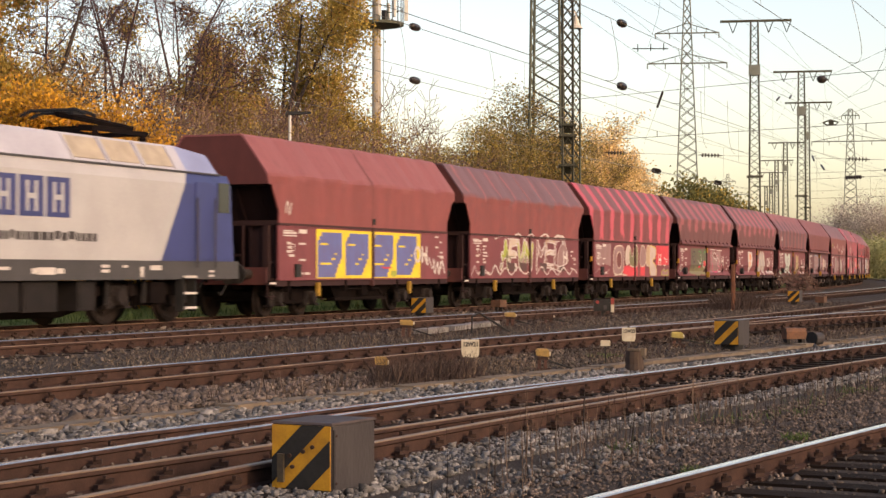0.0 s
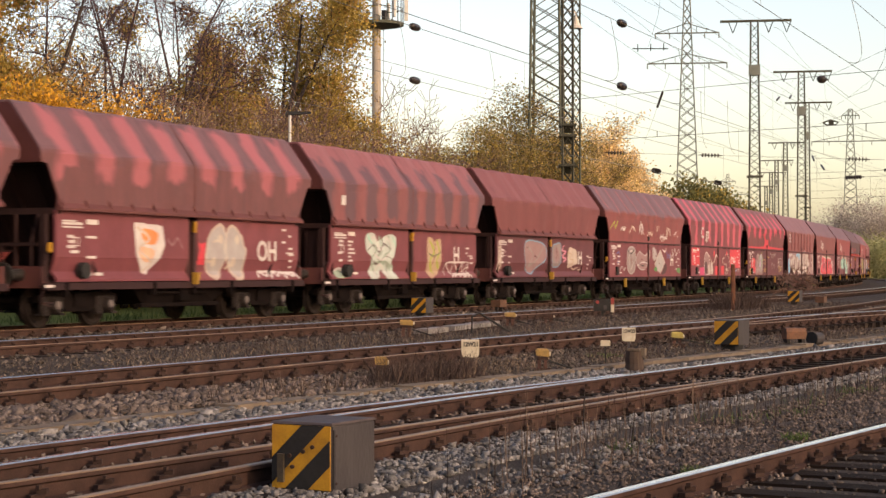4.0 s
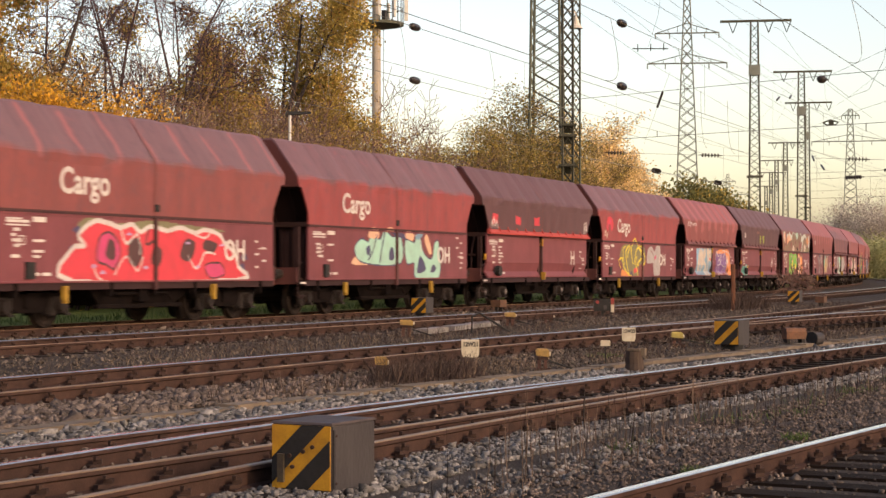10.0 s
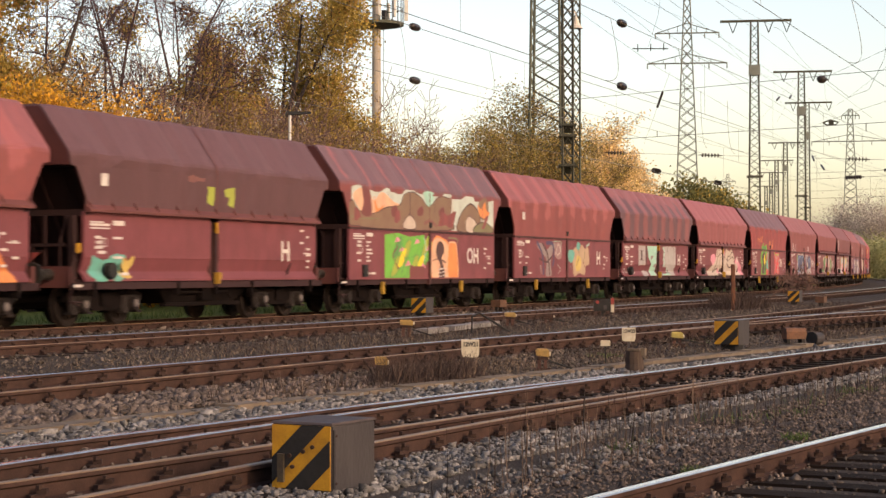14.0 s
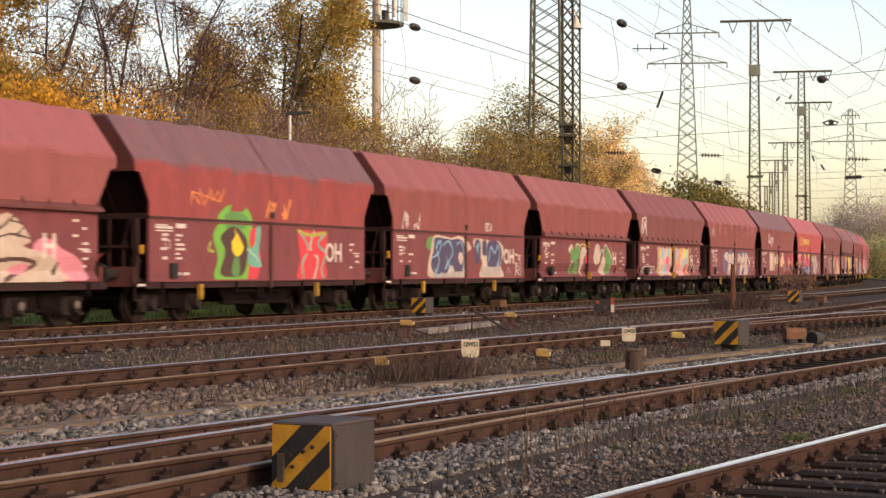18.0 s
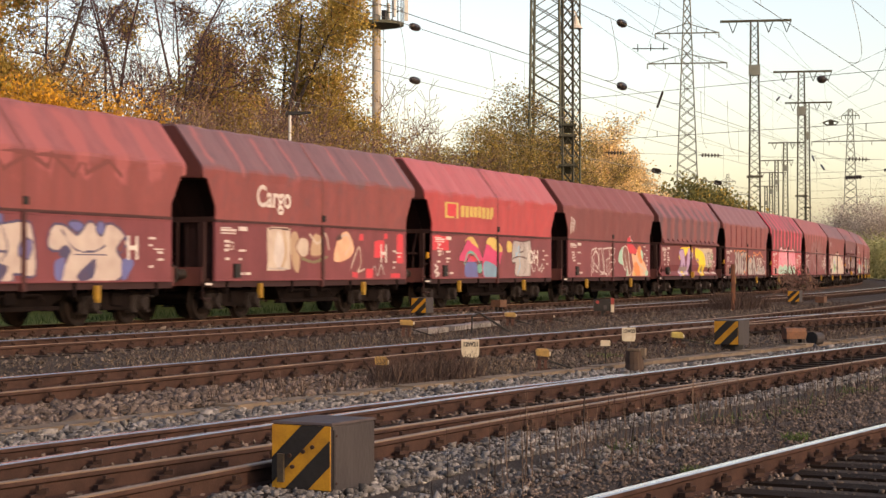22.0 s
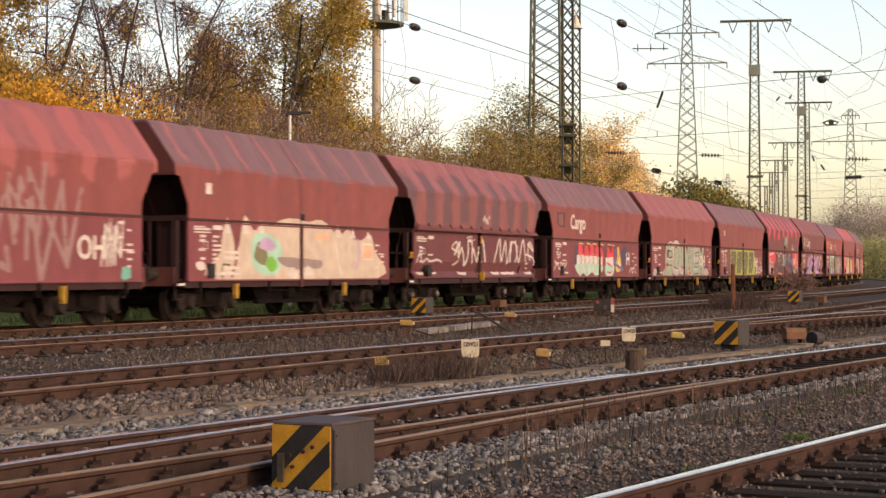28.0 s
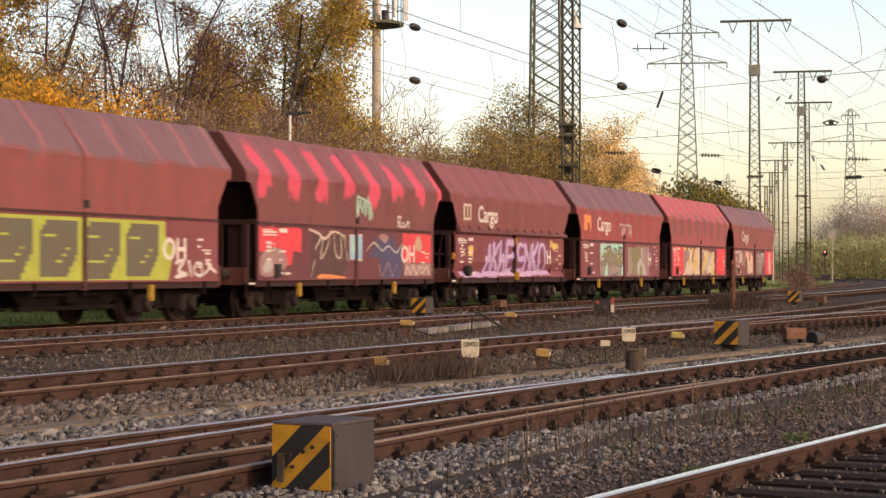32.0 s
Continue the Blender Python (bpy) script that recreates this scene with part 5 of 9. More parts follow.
D[15] = lambda c: (c.patch(u(.21), u(.53), .95, 2.18, "steel", .02), c.patch(u(.21), u(.36), 1.3, 2.18, "sky", .06), c.shape("24 60,28 96,33 84,34 40,30 8,31 30", "cream"), c.shape("23 40,25 70,29 60,27 36,29 14,25 20", "cream"), c.shape("34 86,38 96,39 70,36 56,41 30,40 0,37 6,38 30,34 44", "cream"), c.shape("41 92,45 96,47 60,44 44,46 0,43 2,43 40", "cream"), c.shape("43 90,50 92,53 56,49 50,48 76", "cream"), c.shape("46 62,48 68,50 56,47 54", "red", "cream", .02), c.curve("25 8,27 40,31 20", "white", .025), c.curve("37 20,40 0,42 14", "white", .03), c.patch(u(.6), u(.84), 1.05, 2.12, "purple", .08), c.shape("80 96,88 90,90 50,96 0,86 0,84 30", "orange"), c.shape("60 84,66 96,76 98,84 90,72 82", "orange"), c.curve("59 60,61 90,65 70,68 90,71 60,68 40,67 20,71 4", "white", .028), c.curve("66 50,72 80,74 94,88 84,91 66", "white", .025), c.curve("64 38,70 44,66 60,63 36,66 10,64 0", "white", .025), c.curve("72 40,77 34,76 60,78 84,74 60", "white", .022), c.curve("74 0,76 20,82 36,81 10,85 0", "white", .025), c.curve("78 90,79 50,84 46,82 80", "white", .02), c.tag(u(.02), u(.18), 3.1, 3.4, "white", 12, .03))
D[16] = lambda c: (c.patch(u(.46), u(.49), 2.62, 3.0, "lime", .06), c.patch(u(.54), u(.58), 2.6, 3.0, "lime", .06), c.patch(u(.38), u(.45), 3.1, 3.2, "brown"), c.patch(u(.02), u(.14), .97, 1.4, "teal", .12), c.patch(u(.13), u(.17), 1.0, 1.35, "gold"))
D[17] = lambda c: (c.shape("1 111,1 195,99 195,99 111", "ice", None, soft=False), c.shape("2 176,7 190,10 150,8 138,3 160", "peach", None), c.shape("11 190,14 165,19 186,26 168,30 160,19 142,14 132,11 140", "peach", None), c.shape("14 178,17 150,21 160,16 136", "orange", None), c.shape("1 111,1 164,6 142,14 138,22 154,30 160,33 184,39 192,45 180,48 166,52 168,56 186,62 188,66 180,65 140,64 111", "taupe", "shadow", .014), c.shape("46 194,54 194,51 166,49 164", "mint", None), c.shape("7 196,11 196,13 136,7 136,8 160", "maroon", None), c.shape("25 150,28 160,29 140,26 134", "maroon", None), c.shape("42 152,45 162,46 146,43 140", "maroon", None), c.shape("57 154,60 164,61 144,58 138", "maroon", None), c.shape("33 111,34 130,37 140,40 130,41 111", "cream", "shadow", .014), c.curve("37 186,37 142", "shadow", .022), c.curve("54 176,54 150", "shadow", .018), c.curve("23 196,23 182", "maroon", .025), c.curve("66 190,67 150,65 126", "cream", .025), c.curve("1 130,7 126,17 128", "olive", .018), c.curve("47 124,51 130,55 120", "brown", .05), c.shape("71 111,72 142,76 166,81 178,87 160,89 130,88 111", "taupe", "shadow", .022), c.shape("78 111,77 136,80 148,85 134,85 111", "cream", "shadow", .014), c.shape("83 111,86 130,92 136,98 124,98 111", "olive", "shadow", .016), c.shape("87 194,88 150,92 140,95 150,94 194", "taupe", None), c.shape("86 178,89 168,92 188,93 166,96 160,92 146,88 152", "orange", None), c.curve("90 190,90 136", "brown", .02), c.shape("21 0,21 94,29 100,37 92,47 98,48 60,48 30,41 28,40 0", "green", None, soft=False), [c.shape(f"{f} {g},{f + 3} {g + 38},{f + 6} {g + 44},{f + 4} {g + 10}", col, "leaf", .012) for f, g, col in ((25, 4, "lime"), (31, 0, "green"), (37, 6, "lime"), (43, 30, "green"), (26, 46, "leaf"), (32, 40, "lime"), (38, 48, "green"), (45, 50, "lime"), (29, 22, "yellow"), (41, 8, "yellow"), (47, 36, "green"))], [c.shape(f"{f} {g},{f + 2} {g + 14},{f + 4} {g + 4}", "pink", None, soft=False) for f, g in ((27, 78), (34, 26), (40, 76), (48, 62), (30, 58), (44, 20))], c.curve("27 96,29 70,26 50,30 20", "maroon", .02), c.curve("47 92,48 64,47 40", "mint", .025), c.curve("33 90,32 60,34 40,32 8", "leaf", .02), c.shape("37 0,37 28,47 26,47 0", "maroon", None, soft=False), c.shape("52 2,52 70,55 94,60 90,64 74,64 0", "peach", "orange", .03), c.shape("55 64,57 84,60 80,61 60,59 46,61 20,61 0,57 0,58 30,56 46", "shadow", None), c.curve("53 40,57 44,62 36", "shadow", .022), c.shape("64 0,64 74,67 84,70 74,71 0", "orange", "peach", .025), [c.curve(f"57 {g},62 {g + 2}", "white", .018) for g in (4, 12, 20)], c.curve("64 94,70 92,71 84", "olive", .03))
D[18] = lambda c: (c.shape("20 86,25 92,30 74,36 92,43 88,37 74,34 40,35 4,29 4,30 46,25 66", "grey", None), c.curve("21 92,26 60,27 10", "navy", .06), c.curve("26 90,31 60,33 8", "shadow", .05), c.curve("30 92,36 90,37 50,36 30", "navy", .06), c.curve("23 50,30 40,35 56", "shadow", .03), c.curve("24 30,25 8", "grey", .04), c.shape("38 60,40 94,45 88,45 56,42 48", "mauve", None), c.curve("39 64,42 90,44 70,41 60", "pale", .025), c.curve("36 96,44 98,45 84", "sage", .018), c.curve("41 34,44 20,42 10", "silver", .015), c.shape("58 2,57 66,60 84,64 80,67 92,70 80,74 84,75 36,71 30,70 4,64 10", "sand", None), c.shape("60 40,62 60,66 50,65 20,61 16", "gold", None), c.curve("62 88,64 60,61 30", "olive", .022), c.curve("69 84,70 60,68 40", "olive", .02), c.shape("52 56,53 74,57 76,59 66,57 44,54 40", "teal", None), c.shape("61 80,62 98,65 94,64 76", "teal", None), c.curve("55 40,55 20", "teal", .018), c.curve("72 88,75 94", "mint", .03), c.curve("54 80,58 92", "brown", .03), c.wear(.14))
D[19] = lambda c: (c.patch(u(.215), u(.315), 1.36, 2.18, "silver", .02), c.patch(u(.25), u(.27), 1.56, 1.98, "shadow", .01), c.patch(u(.24), u(.285), 1.94, 1.98, "shadow", .01), c.patch(u(.24), u(.285), 1.56, 1.6, "shadow", .01), c.patch(u(.322), u(.332), 1.34, 2.18, "shadow", .01), c.shape("34 98,49 98,48 60,47 2,38 0,40 40,36 60", "mint", None, soft=False), c.shape("39 66,44 66,40 50,39 44", "grey", None, soft=False), c.shape("45 40,48 40,48 28,43 28", "grey", None, soft=False), c.patch(u(.28), u(.36), .95, 1.12, "silver", .06), c.patch(u(.585), u(.785), 1.3, 2.18, "silver", .02), c.shape("65 30,78 34,77 0,66 2", "silver", None, soft=False), c.curve("58 94,61 80,59 60,61 44,59 34", "mint", .04), c.curve("66 22,68 10,65 4", "mint", .05), [c.curve(f"{f} 97,{f} 84,{f + 1} 82", "shadow", .025, False) for f in (65, 75)], [c.curve(f"{f} {g},{f + 3} {g - 2}", "shadow", .015, False) for f, g in ((58, 80), (58, 62), (66, 18), (66, 12), (67, 6))], c.curve("1 8,3 24,6 10,8 26,11 12,14 24", "silver", .03), c.patch(u(.57), u(.7), .95, 1.02, "mint", .03))
D[20] = lambda c: (c.shape("27 50,26 66,28 76,33 80,36 66,34 44,30 36", "pink"), c.shape("46 90,50 94,56 90,54 70,49 74", "pink"), c.shape("79 56,83 66,88 50,92 40,96 24,96 2,86 4,80 30", "pink"), c.shape("20 0,26 28,33 46,37 72,39 96,43 100,50 94,54 80,54 0", "cream", None), c.shape("58 96,66 92,72 100,78 64,76 52,84 40,88 20,88 0,58 0", "cream", None), c.curve("41 96,40 70,37 40,32 12,40 26,44 10,48 22", "shadow", .035), c.curve("43 98,46 76,44 40,47 20", "shadow", .025), c.curve("41 70,50 84,53 60", "shadow", .025), c.shape("48 26,54 28,54 16,47 14", "shadow"), c.shape("41 12,43 26,45 14,43 2", "pink"), c.curve("59 62,64 54,62 70,68 76,73 98", "shadow", .03), c.curve("60 44,66 30,74 34,80 26,74 12,70 2", "shadow", .04), c.shape("72 20,77 28,78 18,74 10", "pink"), c.curve("66 60,72 70,78 64", "shadow", .025), c.curve("72 90,76 84,74 70", "shadow", .025), c.shape("40 0,44 8,50 0", "shadow"))
D[21] = lambda c: (c.shape("29 90,27 112,30 130,35 138,40 128,42 104,40 84", "green"), c.shape("26 0,27 40,25 80,29 104,38 104,42 80,40 40,40 0", "green"), c.shape("30 116,35 124,40 112,38 92,31 92", "leaf"), c.shape("28 10,30 50,28 76,33 96,38 84,40 60,39 20,36 6", "shadow"), c.shape("33 60,35 84,37 70,38 56,35 40", "yellow"), c.curve("34 92,35 76,33 66,37 60", "yellow", .02), c.shape("33 10,34 40,36 40,36 8", "leaf"), c.curve("24 66,23 54,25 50", "lime", .03), c.shape("41 90,46 92,45 60,46 36,44 0,40 0,41 40", "red"), c.shape("40 50,43 66,44 96,46 94,45 50,46 24,41 26", "teal"), c.curve("40 56,44 40,46 24", "mint", .025), c.shape("64 0,65 40,64 92,72 94,79 92,78 40,78 0", "red"), c.curve("65 92,69 60,66 30,67 0", "teal", .04), c.curve("72 94,70 60,74 40,72 0", "mint", .035), c.curve("78 90,74 70,78 50,76 20,77 4", "teal", .04), c.curve("65 54,78 50", "red", .05), c.curve("64 94,70 86,78 92", "lime", .04), c.tag(u(.48), u(.6), 2.4, 2.8, "orange", 9, .05), c.tag(u(.15), u(.3), 2.6, 3.0, "orange", 9, .02))
D[22] = lambda c: (c.shape("22 70,23 90,26 94,26 66", "leaf"), c.shape("23 20,25 62,27 96,33 98,40 94,46 100,52 88,55 70,51 56,50 0,26 0", "cream", None), c.shape("25 30,27 64,28 92,34 92,40 90,46 92,50 74,49 20,44 4,40 30,36 8,32 4,28 10", "navy"), c.curve("26 46,31 60,32 86,29 70,31 40,29 14", "sky", .028), c.curve("34 76,38 86,41 60,38 36,41 10,45 6", "sky", .028), c.curve("36 50,37 30,35 20,38 40", "sky", .025), c.curve("44 78,47 84,50 50,48 20", "sky", .025), c.shape("45 50,47 62,49 46,47 30", "cream"), c.shape("26 8,50 16,50 0,26 0", "silver", None, soft=False), c.curve("28 20,30 4,33 14", "sky", .025), c.shape("57 94,70 92,78 90,82 66,79 30,81 0,62 0,64 36,60 56,58 66", "cream", None), c.shape("58 40,58 88,62 88,62 40", "navy"), c.shape("64 88,67 90,67 56,64 58", "navy"), c.shape("68 30,68 84,74 92,78 84,80 60,78 24,72 20", "navy"), c.curve("69 40,71 76,74 60,77 82,78 50,76 30,79 36", "sky", .028), c.curve("59 70,61 84,60 60", "sky", .025), c.shape("63 26,79 28,79 2,63 2", "silver", None, soft=False), c.tag(u(.05), u(.17), 2.36, 2.8, "white", 9, .03), c.letter("RECA", u(.66), 2.4, .22, "white", .02), c.curve("92 4,93 30,96 20,93 16,97 6,96 40,94 60", "white", .02), c.curve("84 8,86 24,87 10", "silver", .02))
D[23] = lambda c: (c.shape("29 78,32 92,34 84,31 66", "cream"), c.shape("31 72,35 80,36 64,37 90,41 92,41 56,38 46,40 36,40 10,35 10,36 40,33 40,33 10,30 10,32 46", "leaf", None), c.curve("37 80,38 92,41 90,41 70", "white", .02), c.curve("31 30,32 44,34 40", "white", .018), c.shape("42 56,44 84,48 84,50 70,46 50,44 6,42 10", "pale"), c.curve("42 88,46 94,50 86", "gold", .03), c.patch(u(.485), u(.53), 1.4, 1.75, "red", .02), c.shape("58 60,61 94,65 90,66 50,62 34,59 40", "pale"), c.shape("66 10,68 50,72 56,72 6", "pale"), c.curve("66 60,68 80,70 70,69 56", "mint", .03), c.curve("70 66,72 94,74 90", "white", .04), c.shape("72 50,74 92,78 70,80 46,78 10,74 8", "leaf"), c.curve("74 92,78 72,80 50,79 10", "white", .022), c.shape("68 40,70 46,71 36", "peach"), c.curve("80 90,81 70,80 60", "gold", .025), c.wear(.06))
D[24] = lambda c: (c.patch(u(.27), u(.5), .95, 2.15, "sand", .06), c.patch(u(.55), u(.79), .95, 2.12, "sand", .08), [c.shape(f"{f} {g},{f + 2} {g + 30},{f + 5} {g + 26},{f + 4} {g - 6}", col) for f, g, col in ((29, 60, "gold"), (33, 64, "sky"), (37, 60, "cream"), (41, 58, "sky"), (45, 62, "gold"), (30, 30, "cream"), (35, 28, "pink"), (40, 34, "red"), (44, 30, "silver"), (33, 8, "cream"), (38, 10, "sky"), (43, 8, "pink"), (57, 60, "sky"), (61, 64, "orange"), (65, 58, "cream"), (69, 62, "yellow"), (73, 60, "mint"), (58, 30, "orange"), (63, 32, "cream"), (68, 28, "sky"), (72, 30, "silver"), (60, 6, "pink"), (65, 8, "cream"), (71, 8, "red"))], [c.curve(f"{f} 90,{f + 2} 60,{f} 40,{f + 2} 6", "white", .016) for f in (31, 36, 42, 47, 59, 64, 70, 75)], c.tag(u(.04), u(.24), 1.0, 1.3, "white", 12, .03), c.tag(u(.01), u(.09), 2.65, 3.3, "white", 6, .05), c.curve("83 10,85 34,87 16,89 36,91 14,94 34", "white", .025), c.curve("80 80,82 94,83 70,80 60", "cream", .03))
D[25] = lambda c: (c.shape("26 40,27 78,30 90,32 50,31 10,28 8", "blue"), c.shape("28 76,34 92,39 84,40 108,44 106,44 86,50 90,53 80,54 10,48 12,47 0,38 0,34 6,36 50,31 56", "pale", "navy", .025), c.shape("39 86,40 104,44 102,44 84", "blue", "navy", .02), c.shape("49 40,50 62,53 60,52 34", "blue", "navy", .018), c.curve("36 80,38 50,36 20,40 4", "navy", .022), c.curve("44 84,46 50,44 30", "navy", .022), c.shape("40 6,42 26,46 22,44 2", "navy"), c.curve("34 46,46 44", "navy", .015, False), c.shape("64 88,66 94,69 88,67 76", "blue", "navy", .02), c.shape("58 50,59 84,63 86,67 72,71 94,75 78,77 92,81 84,84 60,80 50,82 30,80 0,62 0,64 40", "pale", "navy", .025), c.shape("73 80,74 94,76 90,75 72", "blue", "navy", .02), c.shape("61 44,63 56,65 46,63 34", "navy"), c.shape("81 60,83 70,82 46,80 50", "maroon", "navy", .018), c.shape("60 30,63 34,62 0,60 6", "blue"), c.shape("82 34,86 32,84 8,82 2", "blue"), c.shape("67 10,71 30,73 34,72 6,68 0", "navy"), c.curve("62 78,66 50,72 46,76 56", "navy", .018), c.curve("66 42,80 40", "navy", .012, False), c.tag(u(.22), u(.8), 3.0, 3.4, "maroon", 14, .05), c.tag(u(.02), u(.08), 2.8, 3.1, "white", 6))
D[26] = lambda c: (c.patch(u(.23), u(.34), 1.15, 2.18, "cream", .02), c.curve("24 96,33 96", "shadow", .02, False), c.shape("28 92,31 60,29 20,26 40", "white"), c.curve("31 90,32 50,30 24", "sand", .05), c.curve("24 20,33 20", "silver", .02, False), c.shape("35 30,34 80,37 92,39 60,38 14", "sand"), c.shape("37 60,39 80,43 76,43 50,40 42", "cream", "brown", .02), c.shape("44 50,46 88,50 84,51 56,48 44", "sand", "brown", .022), c.curve("44 88,48 70,52 90,54 60", "cream", .03), c.curve("40 40,46 34,53 44", "olive", .04), c.shape("57 36,58 70,61 92,65 94,68 60,64 40", "peach", None), c.curve("60 84,64 90,66 70,63 50", "cream", .03), c.shape("58 80,60 92,61 80", "shadow"), c.curve("66 20,68 40,71 66,72 30,70 14,74 20", "cream", .025), c.curve("78 4,80 26,82 6,84 30,86 8", "silver", .02), [c.patch(u(a), u(a + w), z, z + h, "red", .02) for a, w, z, h in ((.71, .025, 1.95, .17), (.8, .06, 1.5, .45), (.94, .04, 1.35, .8), (.67, .03, .96, .15), (.75, .04, .95, .25), (.9, .06, .95, .12), (.86, .02, 2.0, .15))])
D[27] = lambda c: (c.patch(u(.09), u(.19), 2.72, 3.2, "gold", .01), c.patch(u(.105), u(.175), 2.78, 3.14, "red", .01), [c.patch(u(.21 + .033 * k), u(.236 + .033 * k), 2.78, 3.12, "gold", .02) for k in range(8)], c.patch(u(.005), u(.12), 1.75, 2.18, "red", .03), c.shape("20 40,23 70,27 96,31 98,35 74,37 56,38 40", "rose", "shadow", .018), c.shape("24 86,27 98,31 96,35 72,30 82,27 92", "gold"), c.shape("28 48,26 60,31 62,34 50,32 40", "red"), c.curve("24 34,26 56,29 62,33 52,36 34", "teal", .04), c.curve("25 36,28 54,31 52,33 40", "shadow", .025), c.shape("25 34,33 36,34 8,35 0,25 0", "blue", None), c.shape("34 30,37 34,38 16,35 10", "teal", "shadow", .015), c.shape("39 0,38 40,40 70,42 94,46 98,51 92,55 74,53 40,49 0", "rose", "shadow", .018), c.shape("41 84,43 98,48 98,54 78,54 64,48 68,44 80", "gold"), c.shape("39 36,44 38,50 24,49 0,40 0", "steel", None), c.shape("59 90,62 90,64 70,59 64", "gold"), c.shape("63 40,64 90,68 94,72 92,76 94,80 90,80 10,76 2,66 4,66 36", "silver", "shadow", .018), c.curve("66 84,67 50,69 80,70 30,68 10", "sky", .03), c.curve("71 88,70 66,74 70,73 90", "shadow", .02), c.curve("74 60,75 20,73 8", "grey", .025), c.curve("77 84,78 40,77 10", "white", .03), c.curve("64 48,70 54,76 48", "shadow", .018), c.curve("81 30,83 14,86 34,88 16,91 36,90 12,93 28", "white", .022), c.curve("2 30,4 24,2 14,5 10,3 4", "white", .03))
D[28] = lambda c: (c.curve("25 0,26 78,31 84,27 60,27 12,29 40,33 20,34 60,30 76", "white", .028, False), c.curve("28 20,29 70,33 64,33 14,29 20", "white", .025), c.curve("34 70,35 16,38 10,40 14,37 84,33 80", "white", .025, False), c.curve("39 80,41 10,44 6,43 50,47 56,46 86,39 82", "white", .025, False), c.curve("47 84,46 4,49 20,52 26,53 84,47 86", "white", .025, False), c.curve("48 64,51 66,50 50,53 52,54 44,48 42", "white", .022, False), c.curve("35 4,40 8,44 2", "white", .02), c.shape("58 46,59 72,63 90,66 86,65 40,62 36", "mint"), c.shape("68 0,70 30,73 10,73 0", "mint"), c.shape("63 60,64 88,68 92,71 70,72 40,74 10,71 4,69 30,66 18,64 40", "brown", "white", .028), c.curve("66 70,68 40,70 20", "white", .02), c.shape("69 90,70 130,73 124,75 104,82 82,80 70,73 72", "red", None), c.curve("70 130,72 136,73 118,76 108", "white", .025), c.shape("76 0,77 30,75 70,80 66,83 88,86 78,88 58,93 40,96 14,95 0", "peach", None), c.shape("83 90,87 92,90 60,88 40,83 60", "orange"), c.shape("78 40,79 4,86 0,84 40", "orange"), c.curve("80 60,84 40,92 20,90 4", "cream", .06), c.shape("87 84,90 74,90 50,88 60", "mint"), c.shape("94 20,97 14,96 0,93 2", "mint"), c.shape("77 10,78 0,80 8", "gold"), c.tag(u(.02), u(.07), 2.5, 3.1, "white", 8))
D[29] = lambda c: (c.shape("30 60,33 96,44 100,54 98,54 60,46 84,38 60", "yellow", None), c.shape("30 0,33 50,30 82,36 92,39 80,42 24,46 92,53 86,54 62,50 60,48 20,46 6,42 0,38 40,36 0", "lilac", "purple", .03), c.shape("34 0,36 24,39 10,38 0", "yellow"), c.shape("48 70,54 74,54 60,50 58", "pale", "purple", .02), c.shape("31 30,45 32,45 14,32 14", "grey", None, soft=False), c.patch(u(.59), u(.92), 1.9, 2.18, "cream", .02), c.patch(u(.66), u(.93), 1.3, 2.0, "pale", .03), c.shape("59 96,66 94,74 82,78 54,77 20,74 0,68 0,66 40,60 56", "yellow", None), c.curve("60 62,64 58,66 70", "purple", .02), c.curve("60 54,66 52,64 30,61 44", "purple", .025), c.shape("70 24,72 34,74 14,70 10", "olive"), c.curve("79 80,80 20,78 6", "shadow", .03), c.curve("82 84,84 50,82 70,86 84,84 40", "shadow", .03), c.curve("90 84,88 60,92 56,90 30", "shadow", .03), c.curve("85 30,88 44,90 20", "leaf", .04), c.curve("91 76,93 64,90 60,93 80", "leaf", .03), [c.curve(f"{f} 10,{f + 3} 8", "white", .035, False) for f in (69, 78, 83, 91, 95)], c.curve("30 10,38 6,46 10", "white", .035))
D[30] = lambda c: (c.curve("19 96,24 90,28 98,34 94,40 98,47 92", "orange", .035), c.curve("49 90,48 50,49 10", "orange", .045), [c.shape(t, "silver", "black", .035) for t in ("20 88,24 94,26 74,24 56,27 34,25 10,21 4,19 16,22 26,22 40,20 50,22 64,22 76", "27 84,31 88,31 6,28 4", "32 60,34 86,38 92,39 74,36 70,36 30,39 22,37 4,33 6,31 24", "38 88,42 92,42 74,40 70,40 56,42 54,42 42,40 40,40 20,43 18,42 2,37 2", "43 76,45 92,48 90,47 70,45 66,48 40,46 8,42 6,42 24,44 30,44 44")], c.curve("36 80,38 84", "orange", .05), c.curve("42 14,45 8", "orange", .04), c.curve("52 96,54 72,57 78,60 64,64 78,66 92,71 88,77 82,82 96,86 84,90 74", "orange", .03), c.curve("68 84,72 78", "peach", .03), c.shape("52 2,52 40,54 64,58 74,62 68,64 52,61 40,63 2", "silver", "black", .035), c.shape("64 2,64 60,67 86,69 60,72 24,73 2,69 2,68 26,66 24,66 2", "silver", "black", .03), c.shape("73 2,73 20,76 34,82 36,87 30,90 36,94 34,96 2", "silver", "black", .028), c.curve("54 24,56 30,57 18,60 26,62 20", "black", .018), c.curve("77 16,79 26,81 14,83 24,86 14,88 24", "black", .018), c.curve("57 62,59 54", "orange", .05), c.curve("74 14,75 26", "orange", .04), c.curve("90 6,94 28", "black", .025), c.curve("97 4,97 20", "orange", .03), c.shape("1 2,1 30,6 36,12 20,18 30,18 2", "brown"))
